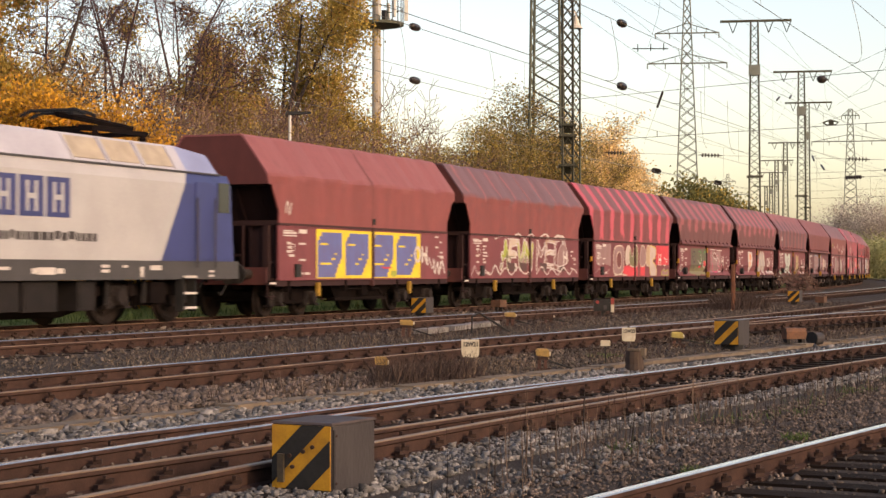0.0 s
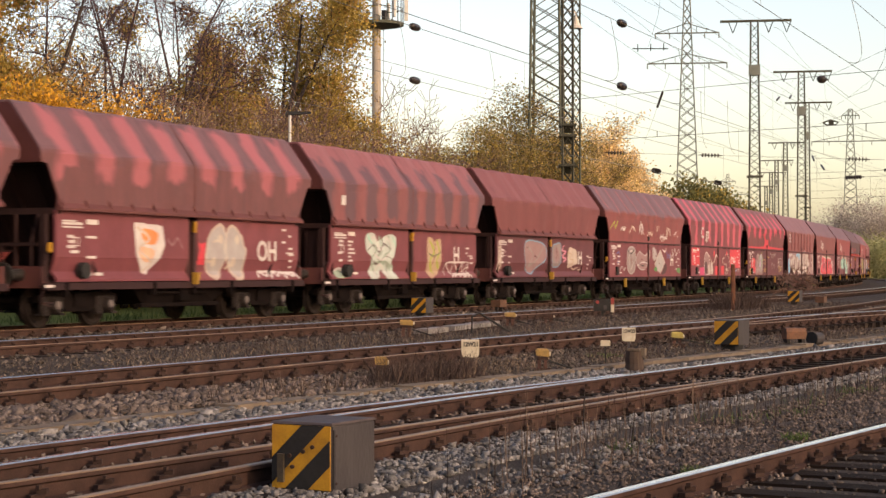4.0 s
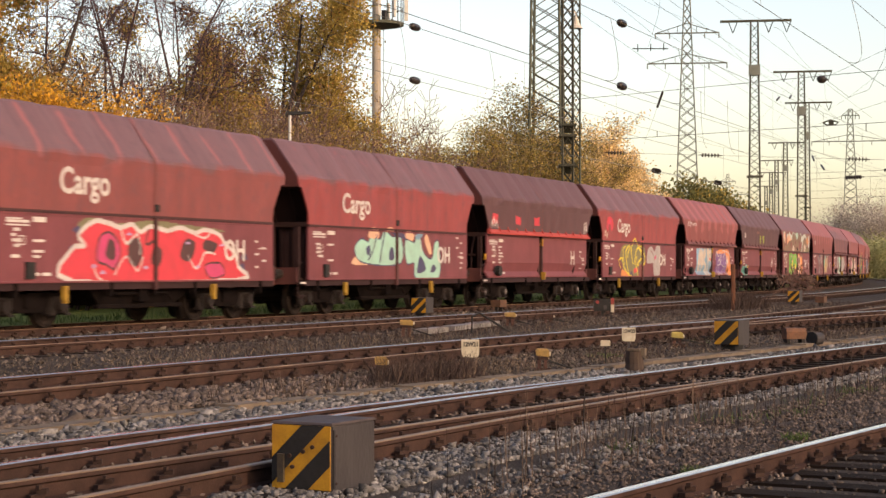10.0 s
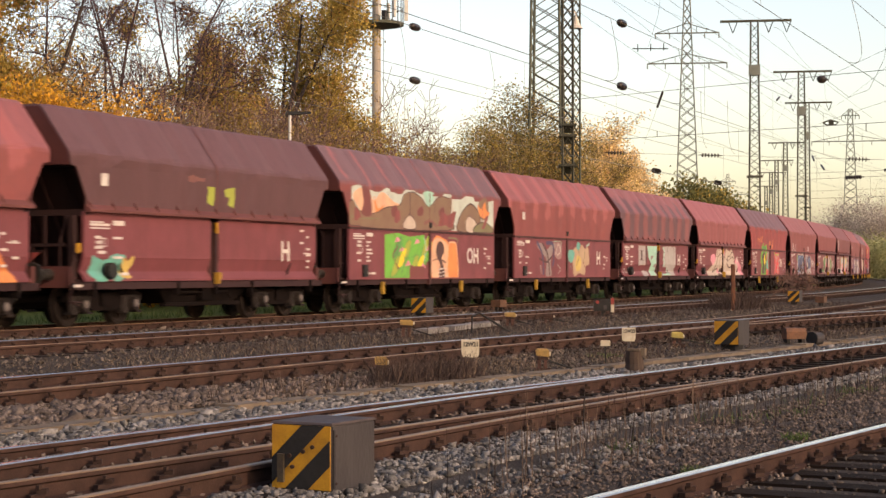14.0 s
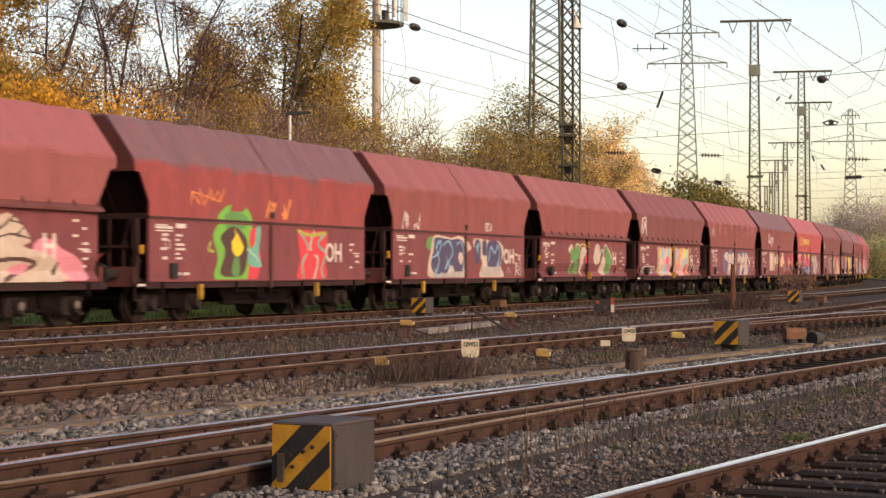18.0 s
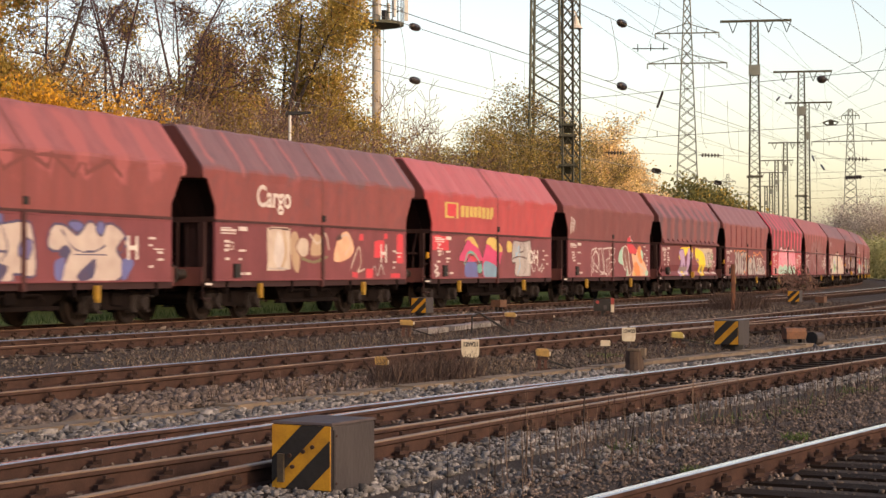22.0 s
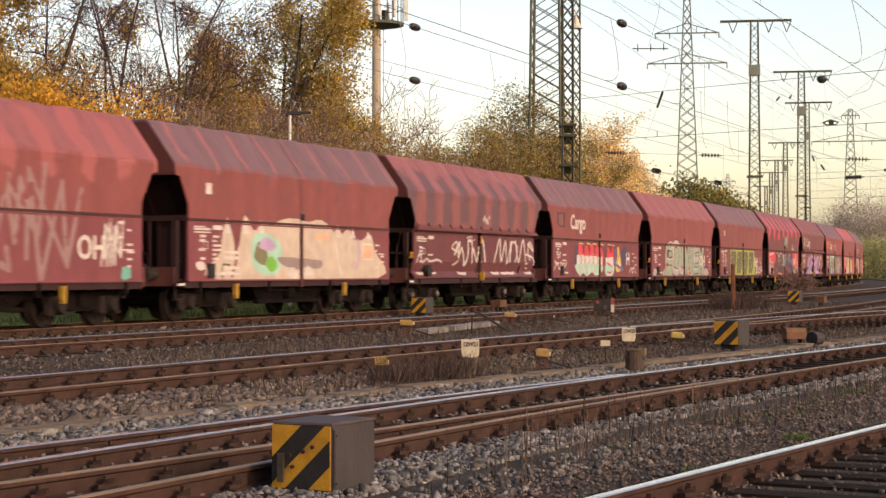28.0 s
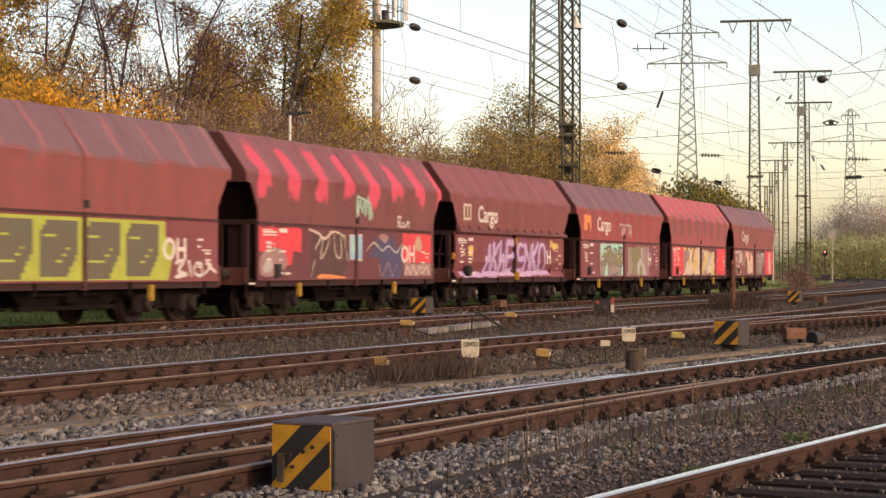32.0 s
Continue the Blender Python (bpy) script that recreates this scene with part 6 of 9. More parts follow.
D[31] = lambda c: (c.shape("21 8,20 60,22 96,25 116,30 120,33 108,38 112,43 110,46 116,48 96,48 10", "pink", "white", .03), c.shape("52 8,52 60,53 104,57 112,62 106,66 114,71 112,75 96,77 50,75 10", "pink", "white", .03), c.curve("34 108,35 76,33 50", "white", .022), c.curve("41 108,42 70,41 44", "rose", .022), c.curve("62 104,63 70,61 44", "white", .022), c.curve("69 108,69 66,71 44", "rose", .02), c.curve("26 74,27 66", "rose", .03), c.curve("31 70,31 62", "rose", .025), c.curve("27 50,30 46,32 52", "rose", .02), c.curve("56 80,58 64,56 52", "white", .025), c.curve("66 76,67 62", "rose", .03), c.curve("39 80,44 86,46 70", "white", .022), c.shape("21 2,21 34,27 42,33 32,40 44,48 36,48 2", "mint", "white", .03), c.shape("53 2,53 34,59 42,65 30,71 40,76 30,75 2", "mint", "white", .03), [c.curve(t, "grey", .02) for t in ("23 28,26 10,30 26,33 8,37 28,40 10,45 28", "55 26,58 10,61 28,65 8,69 26,72 10", "24 18,32 20,44 14", "56 16,64 20,72 14")], [c.curve(t, "pale", .02) for t in ("35 34,37 52,41 60,44 48", "60 40,63 54,67 46")], c.curve("80 60,83 72,82 54,86 70,88 56", "white", .022), c.tag(u(.85), u(.98), 1.8, 2.1, "white", 8), c.tag(u(.02), u(.18), .97, 1.3, "white", 10))
D[32] = lambda c: ([c.tag(u(a), u(b), z0, z1, "mauve", 5, .07) for a, b, z0, z1 in ((.2, .42, 1.2, 2.9), (.32, .55, 2.2, 3.2), (.5, .7, 1.3, 3.0), (.6, .78, 1.0, 2.9), (.3, .6, 1.0, 1.6))], c.tag(u(.02), u(.2), 1.1, 2.1, "mauve", 7, .05), c.tag(u(.86), u(.93), 1.2, 2.1, "white", 9, .03), c.patch(u(.93), u(.96), .98, 1.2, "teal", .05), c.wear(.12))
D[33] = lambda c: (c.shape("12 0,13 50,15 104,17 98,19 70,21 60,23 112,25 112,28 90,32 108,36 100,40 112,47 118,54 112,60 118,66 104,68 94,70 110,72 92,76 104,78 84,83 80,86 88,89 92,91 60,93 0", "cream", None), [c.shape(f"{f} 84,{f + 1} {top},{f + 3} 84", "white", None, soft=False) for f, top in ((15, 114), (23, 118), (30, 112), (69, 112), (77, 106), (86, 100))], c.shape("27 30,27 74,31 86,37 80,41 60,40 20,35 6,30 14", "mint"), c.shape("28 40,30 70,34 50,33 26", "olive"), c.shape("30 60,33 80,38 64,36 54", "lilac"), c.shape("33 30,36 44,39 26,36 14", "green"), c.shape("39 42,52 40,61 36,60 20,53 24,50 18,42 26", "grey", None), c.curve("19 76,20 40,18 6", "maroon", .05), c.shape("57 84,62 90,66 82,60 76", "peach"), c.shape("44 8,46 24,49 10,47 0", "white"), c.shape("52 8,54 26,57 10", "white"), c.curve("81 80,82 50,80 20", "lilac", .05), c.shape("84 72,90 72,90 40,84 40", "peach", "white", .02, False), c.curve("69 70,70 40,72 10", "white", .03), [c.curve(f"15 {g},21 {g - 1}", "white", .03, False) for g in (50, 40, 22, 12)], c.curve("14 0,14 26,17 26", "shadow", .025), c.shape("3 30,6 32,7 20,4 18", "white"))
D[34] = lambda c: (c.curve("29 30,33 44,32 84,28 70,35 60", "cream", .035), c.curve("30 56,34 84,33 50,36 70,38 30,41 60,41 88,44 84,44 50", "white", .045), c.curve("40 96,44 100,43 88,46 92", "white", .02), c.curve("44 36,45 70,48 40,50 76,52 36", "white", .045), c.curve("50 60,53 92,55 40", "white", .05), c.curve("63 40,65 66,68 96,69 40,73 92,74 36,77 70,78 90", "white", .045), c.curve("77 40,79 90,84 76,82 40", "white", .04), c.curve("82 94,85 40,88 84,90 94,92 36", "white", .045), c.curve("94 88,99 70,96 92,94 60,99 50,100 34", "white", .04), c.curve("2 36,4 56,6 36,9 44,12 38,17 42,20 36", "white", .03), [c.curve(f"{f} 11,{f + 4} 9,{f + 6} 12", "white", .04) for f in (3, 34, 50, 62, 70, 76, 92)], c.tag(u(.5), u(.6), 2.6, 2.85, "white", 9))
D[35] = lambda c: (c.patch(u(.04), u(.12), 2.7, 3.2, "black", .02), c.patch(u(.055), u(.105), 2.75, 3.15, "brown", .02), c.shape("22 30,23 80,26 90,25 40", "navy"), [c.shape(f"{f} 10,{f + 1} 60,{f + 2} {top},{f + 5} {top + 2},{f + 7} 58,{f + 6} 6,{f + 3} 40", "red", "shadow", .018) for f, top in ((25, 92), (32, 88), (38, 92), (44, 86), (48, 84))], c.shape("25 62,54 58,54 34,25 36", "white", None, soft=False), [c.curve(f"{f} 66,{f + 2} 50,{f + 1} 34", "grey", .04) for f in (28, 32, 37, 42, 47)], [c.curve(f"{f} 96,{f + 4} 94", "gold", .025) for f in (28, 36, 43, 51)], c.shape("24 36,53 32,52 10,46 2,42 12,36 0,32 10,28 2", "mint", None), [c.curve(f"{f} 34,{f + 3} 10,{f + 5} 30", "pink", .03) for f in (26, 33, 40)], c.shape("58 10,59 62,61 92,64 70,67 90,68 20,63 2", "red", "shadow", .018), c.shape("58 56,67 58,67 36,58 38", "white", None, soft=False), c.shape("58 36,68 34,66 2,58 4", "mint"), c.curve("60 40,66 26,64 10,60 14", "rose", .04), c.curve("61 96,68 94", "gold", .022), c.shape("72 84,74 90,75 70,77 40,76 16,71 14,70 36,72 54", "gold", None), c.curve("72 44,75 36,74 26", "white", .03), c.curve("73 82,74 60,72 40", "shadow", .015), c.shape("78 80,84 90,82 40,78 30", "navy"), c.curve("69 80,70 60,69 40,79 20", "blue", .06), c.curve("1 20,3 34,2 44,5 30,7 20,8 40,11 26,10 14,14 40", "white", .03), c.curve("88 10,90 26,92 8,93 28,96 10", "white", .025))
D[36] = lambda c: (c.shape("18 0,20 24,26 40,27 100,34 104,40 96,46 100,54 98,54 0", "sage", None), c.shape("57 0,57 98,64 100,70 94,78 100,82 60,86 24,88 0", "sage", None), c.burner("POL", u(.21), u(.54), .96, 2.3, ("sage", "pale"), "shadow", .15, "silver", None, 0.1), c.burner("VEY", u(.57), u(.85), .96, 2.28, ("sage", "silver"), "shadow", .15, "sage", None, 0.1), c.curve("24 106,28 114,34 108", "white", .03), c.curve("26 100,28 88,34 104", "white", .02), c.shape("86 20,90 28,94 12,92 0,86 0", "silver", "shadow", .02), c.shape("2 16,5 26,9 10,6 0,2 2", "silver", "shadow", .02), [c.patch(u(a), u(a + .03), z, z + .1, "red", .02) for a, z in ((.2, 1.3), (.49, 1.2), (.58, 1.2), (.59, .98))])
D[37] = lambda c: (c.squares(.22, .78, "moss", "lime"), c.curve("83 30,86 34,84 16,87 10,83 6", "white", .04), c.curve("88 32,89 8", "white", .04), c.curve("91 30,90 14,93 8,93 28,91 28", "white", .035), c.curve("94 10,97 26,95 30,99 14", "white", .035), c.shape("78 84,82 50,80 0,77 0", "lime", None, soft=False), c.patch(u(.1), u(.12), 1.1, 1.5, "purple", .05), c.patch(u(.07), u(.1), 2.85, 3.1, "cream", .02))
D[38] = lambda c: (c.patch(u(.005), u(.21), 1.6, 2.18, "red", .02), c.patch(u(.05), u(.16), 1.3, 1.6, "red", .08), c.shape("1 10,2 50,10 60,14 30,8 8", "mauve"), c.shape("2 20,5 40,7 24,4 12", "silver"), c.shape("25 0,26 94,31 84,38 96,46 84,47 40,42 0", "shadow", None, soft=False), c.curve("25 98,30 90,33 80,38 96,44 86", "cream", .03), c.curve("28 60,32 84,31 40,35 70,36 96", "cream", .022), c.curve("38 90,39 50,42 44,42 84", "cream", .022), c.curve("44 84,45 50,46 36", "cream", .02), c.curve("28 40,26 6", "cream", .015), c.shape("30 0,32 10,44 4,43 0", "orange"), c.shape("47 40,47 90,54 92,54 38", "sky", "cream", .02, False), c.shape("48 70,50 88,52 60,50 44", "mint"), c.shape("58 50,62 70,63 88,68 84,73 88,75 66,79 60,77 0,66 0,65 40,61 44", "navy", None), c.shape("64 88,66 96,70 90,68 76", "mauve"), c.curve("57 60,61 76,66 60,70 70,75 56,79 76,82 60", "silver", .025), c.curve("64 30,66 4,70 34,72 4,75 30", "mauve", .022), c.patch(u(.79), u(.98), 1.36, 2.18, "red", .01), c.shape("87 78,90 96,92 70,89 60", "sand"), c.patch(u(.8), u(.98), 1.0, 1.34, "mauve", .03), c.curve("81 8,82 26,84 10,86 28,88 8,90 26,92 10,95 26,97 8", "cream", .028), c.letter("RECA", u(.76), 2.36, .28, "white", .025), c.tag(u(.5), u(.6), 2.5, 3.1, "mint", 10, .03))
D[39] = lambda c: (logo(c, "cream"), c.burner("AKWE", u(.24), u(.49), 1.0, 2.14, "lilac", "purple", .1), c.burner("SNKO", u(.53), u(.8), 1.0, 2.1, "lilac", "purple", .1), c.patch(u(.03), u(.85), .97, 1.12, "lilac", .06), c.patch(u(.1), u(.14), 1.6, 1.9, "gold"), c.patch(u(.85), u(.94), 1.9, 2.15, "gold"))
D[40] = lambda c: (c.patch(u(.03), u(.11), 2.66, 3.2, "orange", .02), c.patch(u(.22), u(.5), .97, 2.18, "mint", .03), c.wild(u(.23), u(.49), .97, 2.0, 3, "olive", "navy", .17, "grey"), c.mural(u(.56), u(.85), .97, 2.1, ("grey", "silver", "mauve", "olive"), 20, 1.6, .1), c.tag(u(.44), u(.6), 2.5, 2.95, "silver", 14, .04), c.wear(.1))
D[41] = lambda c: (c.patch(u(.02), u(.2), .95, 2.2, "red", .1), c.patch(u(.8), u(.97), .95, 2.2, "red", .1), c.mural(u(.2), u(.48), .97, 2.15, ("cream", "gold", "cream", "mauve"), 14, 1.2, .1), c.mural(u(.52), u(.76), .97, 2.1, ("gold", "cream", "silver", "mauve"), 14, 1.2, .15), c.wear(.12))
D[42] = lambda c: (c.mural(u(.05), u(.45), .97, 2.1, ("cream", "mauve", "maroon", "peach", "brown"), 18, 1.2, .1), c.wild(u(.55), u(.76), .97, 2.1, 2, "grey", "black", .15), c.patch(u(.78), u(.99), .95, 2.24, "red", .02), c.patch(u(.04), u(.07), 2.7, 3.1, "brown"), c.patch(u(.88), u(.92), .97, 2.1, "cream", .05), c.wear(.12))

TRAIN = []
SPEC = """A clean brown OH 0|A dusty brown H 0|A wide_bands brown H 0|B faded brown H 0|B faded brown OH 0|B blobs brown H 0 placard|B plain dark H 0|A dusty brown H 0|A wide_bands brown OH 2|A patches dark H 0
A ribs brown OH 0|A dusty brown OH 1|A rusty brown OH 1|B dark brown H 0 redledge|A rusty brown OH 1|B brown brown H 0|B dark brown H 0 placard|A dusty brown OH 0|A brown brown H 0 placard|B blobs brown H 0
B pale brown H 0|A rusty brown OH 0|A clean brown OH 0|B clean brown H 0|B plain brown H 0|A brown brown H 0|A dusty brown H 1|A bright brown OH 0|A plain brown  0|B blobs brown  0
A ribs brown OOH 0|A thin_bands red H 0|A brown brown OH 0|A dusty brown  0 placard|B blobs dark  0|A dusty brown H 1|A clean brown OH 0|A dusty brown OH 0|A patches dark OH 0|B plain brown H 1
A rusty brown H 1|A light_bands dark  0|A dusty brown  1"""
WORDS = {"brown": "streaked brown-red", "dusty": "coal-dusted brown-red", "wide_bands": "brown, broadly red-banded", "faded": "dull brown, faintly banded", "blobs": "pale red, dark-blotched", "plain": "plain brown-red", "patches": "brown, red-patched",
         "ribs": "ribbed brown-red", "rusty": "orange-faded red-brown", "dark": "dark brown", "pale": "pale red", "clean": "clean red", "bright": "bright red", "thin_bands": "red-striped dark brown", "light_bands": "washed-out red"}
for i, row in enumerate(SPEC.replace("\n", "|").split("|")):
    kind, hood, lower, *rest = row.split(" ")
    START.append(START[-1] + (PITCH[kind] + last) / 2 if START else 44.52)
    last = PITCH[kind]
    mark = rest[0]
    cargo = int(rest[1])
    extra = " ".join(rest[2:])
    bare = i == 13
    TRAIN.append(wagon(i, kind, hood, lower, WORDS[hood] + " steel hopper wagon " + ("with few markings" if bare else "with graffiti along its sides"), D[i], mark, cargo, extra))

# ---- the locomotive ----
M_LOCOWHITE = mat("white_loco_paint", (0.385, 0.37, 0.375), (0.31, 0.295, 0.3), 0.45, 0, 0.8, 20, bump=0.03, dist=0.003, spec=0.5)
M_LOCOBLUE = mat("blue_loco_paint", (0.032, 0.04, 0.15), (0.026, 0.031, 0.11), 0.4, 0, 1, 20, bump=0.03, dist=0.003, spec=0.5)
M_LOCOGREY = mat("grey_loco_skirt_paint", (0.065, 0.06, 0.063), (0.045, 0.042, 0.044), 0.5, 0, 1, 20)
M_ROOFWHITE = mat("pale_loco_roof_paint", (0.42, 0.41, 0.46), (0.33, 0.32, 0.37), 0.5, 0, 1, 20)
M_GRILLE = mat("cream_roof_grille", (0.42, 0.35, 0.27), (0.3, 0.25, 0.2), 0.7, 0, 3, 60)
M_GLASS = mat("dark_cab_glass", (0.02, 0.025, 0.03), (0.015, 0.018, 0.02), 0.08, 0, 1, 10, bump=0, spec=0.6)


def locomotive():
    lo = thing("electric_locomotive", Matrix(), "white and blue electric locomotive with grey skirt", "locomotive")
    xr, xf = 8.15, -8.15        # body ends at belt height
    # body: upright side, shoulder, sloping roof
    prof = [(-1.48, 1.35), (-1.48, 3.05), (-1.4, 3.3), (-1.36, 3.32), (-1.0, 3.9), (1.0, 3.9), (1.36, 3.32), (1.4, 3.3), (1.48, 3.05), (1.48, 1.35)]
    def joint(z):
        return 4.85 + 1.15 * (z - 1.4) / 1.9
    ring = prof[:3] + prof[-3:]
    part("body", Mesh().loft([[(s * joint(z), y, z) for y, z in ring] for s in (-1, 1)]), M_LOCOWHITE, lo, "white body side")
    part("roof", Mesh().prism(prof[3:7], -6.1, 6.1), M_ROOFWHITE, lo, "pale grey sloping roof")
    for s in (1, -1):
        # cab: slanted joint with the body, raked nose
        m = Mesh()
        rings = []
        for xa in ("in", "mid", "out"):
            ring = []
            for y, z in prof[:3] + prof[-3:]:
                if xa == "in":
                    x = joint(z) + 0.003
                elif xa == "mid":
                    x = 8.05 - 0.2 * max(z - 2.3, 0)
                else:
                    x = 8.45 - 0.45 * max(z - 2.2, 0) ** 1.1 - 0.12 * max(1.7 - z, 0)
                    y *= 0.86
                ring.append((s * x, y * s, z))
            rings.append(ring)
        m.loft(rings)
        cab = part("cab", m, M_LOCOBLUE, lo, "blue cab with raked nose")
        roof = Mesh()
        roof.loft([[(s * 6.1, y, z) for y, z in prof[3:7]], [(s * 7.65, y * 0.95, z - (0.12 if z > 3.5 else 0.0)) for y, z in prof[3:7]], [(s * 8.02, y * 0.86, 3.3 if z < 3.5 else 3.42) for y, z in prof[3:7]]])
        part("cab_roof", roof, mat("pale_blue_cab_roof", (0.25, 0.28, 0.45), (0.2, 0.22, 0.36), 0.45, 0, 1, 20) if s == 1 else M_LOCOBLUE, cab)
        part("windscreen", Mesh().add([(s * 8.16, -1.0, 2.55), (s * 8.16, 1.0, 2.55), (s * 7.96, 0.95, 3.2), (s * 7.96, -0.95, 3.2), (s * 8.32, -1.0, 2.5), (s * 8.32, 1.0, 2.5), (s * 8.04, 0.95, 3.22), (s * 8.04, -0.95, 3.22)], [(0, 1, 2, 3), (7, 6, 5, 4), (0, 4, 5, 1), (2, 6, 7, 3), (1, 5, 6, 2), (3, 7, 4, 0)]), M_GLASS, cab, "dark cab windscreen")
        part("side_window", Mesh().box(s * 7.55 - 0.26, s * 7.55 + 0.26, -1.5, -1.44, 2.45, 3.12), M_GLASS, cab, "dark cab side window")
        dr = Mesh().box(s * 6.65 - 0.36, s * 6.65 + 0.36, -1.495, -1.46, 1.4, 3.1)
        door = part("cab_door", dr, M_LOCOBLUE, cab)
        for dx in (-0.4, 0.4):
            part("handrail", Mesh().tube([(s * 6.65 + dx, -1.56, 1.2), (s * 6.65 + dx, -1.56, 2.75)], 0.02, 6), M_GREY, door, "grey steel handrail")
        for z in (0.3, 0.62, 0.98):
            part("step", Mesh().box(s * 6.0 - 0.25, s * 6.0 + 0.25, -1.54, -1.3, z, z + 0.05), M_WHITE, lo, "white-edged cab step")
        part("step_frame", Mesh().box(s * 6.0 - 0.28, s * 6.0 - 0.24, -1.5, -1.3, 0.25, 1.0).box(s * 6.0 + 0.24, s * 6.0 + 0.28, -1.5, -1.3, 0.25, 1.0), M_BLACK, lo)
        for y in (-0.875, 0.875):
            bf = part("buffer", Mesh().tube([(s * 8.3, y, 1.06), (s * 8.95, y, 1.06)], [0.16, 0.13], 12), M_GREY, lo)
            part("buffer_plate", Mesh().tube([(s * 8.95, y, 1.06), (s * 9.0, y, 1.06)], [0.25, 0.22], 16), M_BUFFER, bf)
    part("skirt", Mesh().box(-8.3, 8.3, -1.47, 1.47, 0.95, 1.35), M_LOCOGREY, lo, "grey lower skirt")
    part("gutter", Mesh().box(-7.5, 7.5, -1.44, -1.38, 3.285, 3.325), M_LOCOGREY, lo)
    for x in (2.3, 3.65, 5.02):
        g = part("roof_grille", Mesh().add([(x - 0.58, -1.33, 3.4), (x + 0.58, -1.33, 3.4), (x + 0.58, -1.05, 3.85), (x - 0.58, -1.05, 3.85), (x - 0.58, -1.28, 3.36), (x + 0.58, -1.28, 3.36), (x + 0.58, -1.0, 3.81), (x - 0.58, -1.0, 3.81)], [(0, 1, 2, 3), (7, 6, 5, 4), (0, 4, 5, 1), (2, 6, 7, 3), (1, 5, 6, 2), (3, 7, 4, 0)]), M_GRILLE, lo, "cream-tinted roof grille")
        for fx in (x - 0.66, x + 0.62):
            part("grille_frame", Mesh().add([(fx, -1.375, 3.34), (fx + 0.05, -1.375, 3.34), (fx + 0.05, -1.05, 3.88), (fx, -1.05, 3.88), (fx, -1.3, 3.3), (fx + 0.05, -1.3, 3.3), (fx + 0.05, -0.98, 3.84), (fx, -0.98, 3.84)], [(0, 1, 2, 3), (7, 6, 5, 4), (0, 4, 5, 1), (2, 6, 7, 3), (1, 5, 6, 2), (3, 7, 4, 0)]), M_ROOFWHITE, g)
    # folded pantograph
    pg = part("pantograph", Mesh().box(3.5, 5.75, -0.62, -0.52, 4.08, 4.17).box(3.5, 5.75, 0.52, 0.62, 4.08, 4.17).box(3.6, 3.75, -0.62, 0.62, 4.08, 4.18).box(5.5, 5.65, -0.62, 0.62, 4.08, 4.18), M_IRON, lo, "folded dark pantograph")
    part("pantograph_arm", Mesh().tube([(3.1, 0, 4.42), (6.05, 0, 4.3)], [0.09, 0.06], 6).tube([(3.9, 0, 4.2), (6.05, 0, 4.3)], 0.05, 6), M_IRON, pg)
    part("collector_head", Mesh().tube([(2.95, -0.8, 4.36), (2.95, -0.55, 4.46), (2.95, 0.55, 4.46), (2.95, 0.8, 4.36)], 0.04, 6).tube([(3.35, -0.8, 4.34), (3.35, -0.55, 4.44), (3.35, 0.55, 4.44), (3.35, 0.8, 4.34)], 0.04, 6).box(2.95, 3.35, -0.5, -0.42, 4.38, 4.44), M_BLACK, pg)
    for x, y in ((3.65, -0.57), (5.55, -0.57), (3.65, 0.57), (5.55, 0.57)):
        part("insulator", Mesh().tube([(x, y, 3.9), (x, y, 3.97), (x, y, 4.02), (x, y, 4.08)], [0.11, 0.08, 0.11, 0.07], 8), M_IRON, pg)
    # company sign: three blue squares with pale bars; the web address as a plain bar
    for k, x in enumerate((-1.21, -0.32, 0.57)):
        sq = part("sign_square", Mesh().box(x, x + 0.78, -1.488, -1.48, 2.17, 2.95), M_LOCOBLUE, lo, "blue square of the company sign")
        part("sign_bars", Mesh().box(x + 0.2, x + 0.3, -1.493, -1.488, 2.27, 2.85).box(x + 0.48, x + 0.58, -1.493, -1.488, 2.27, 2.85).box(x + 0.3, x + 0.48, -1.493, -1.488, 2.51, 2.61), M_LOCOWHITE, sq)
    rows = []
    x = -3.6
    rr = random.Random(5)
    while x < 2.2:
        w = rr.uniform(0.1, 0.24)
        rows.append((x, 1.72 + rr.choice((0, 0.0, 0.03)), w, 0.16))
        x += w + 0.05
    tagged(part("slogan", bars(rows).data("slogan", M_GREY), None, lo, "line of grey lettering", Matrix.Translation((0, -1.482, 0))), kind="stuff")
    rows = [(0.1, 1.08, 0.16, 0.1), (0.28, 1.06, 0.6, 0.14), (0.92, 1.08, 0.26, 0.1), (2.5, 1.2, 0.3, 0.06), (2.5, 1.1, 0.3, 0.06), (3.3, 1.2, 0.2, 0.05), (4.0, 1.0, 0.12, 0.22), (4.4, 1.15, 0.45, 0.1), (6.9, 1.0, 0.25, 0.05), (6.9, 1.1, 0.25, 0.05), (-1.0, 1.15, 0.4, 0.06)]
    tagged(part("skirt_marks", bars(rows).data("skirt_marks", M_WHITE), None, lo, "small white stencils", Matrix.Translation((0, -1.474, 0))), kind="stuff")
    # bogies
    fm = Mesh()
    for y in (-1.08, 0.96):
        fm.box(-2.2, 2.2, y, y + 0.12, 0.62, 0.86).box(-0.5, 0.5, y, y + 0.14, 0.4, 0.62)
    fm.box(-2.15, -2.0, -1, 1, 0.55, 0.85).box(2.0, 2.15, -1, 1, 0.55, 0.85).box(-0.4, 0.4, -1, 1, 0.5, 0.8)
    fm = fm.data("bogie", M_IRON)
    wm = WHEELSET.copy()
    wm.transform(Matrix.Diagonal((1.32, 1, 1.32, 1)))
    am = AXLEBOX.copy()
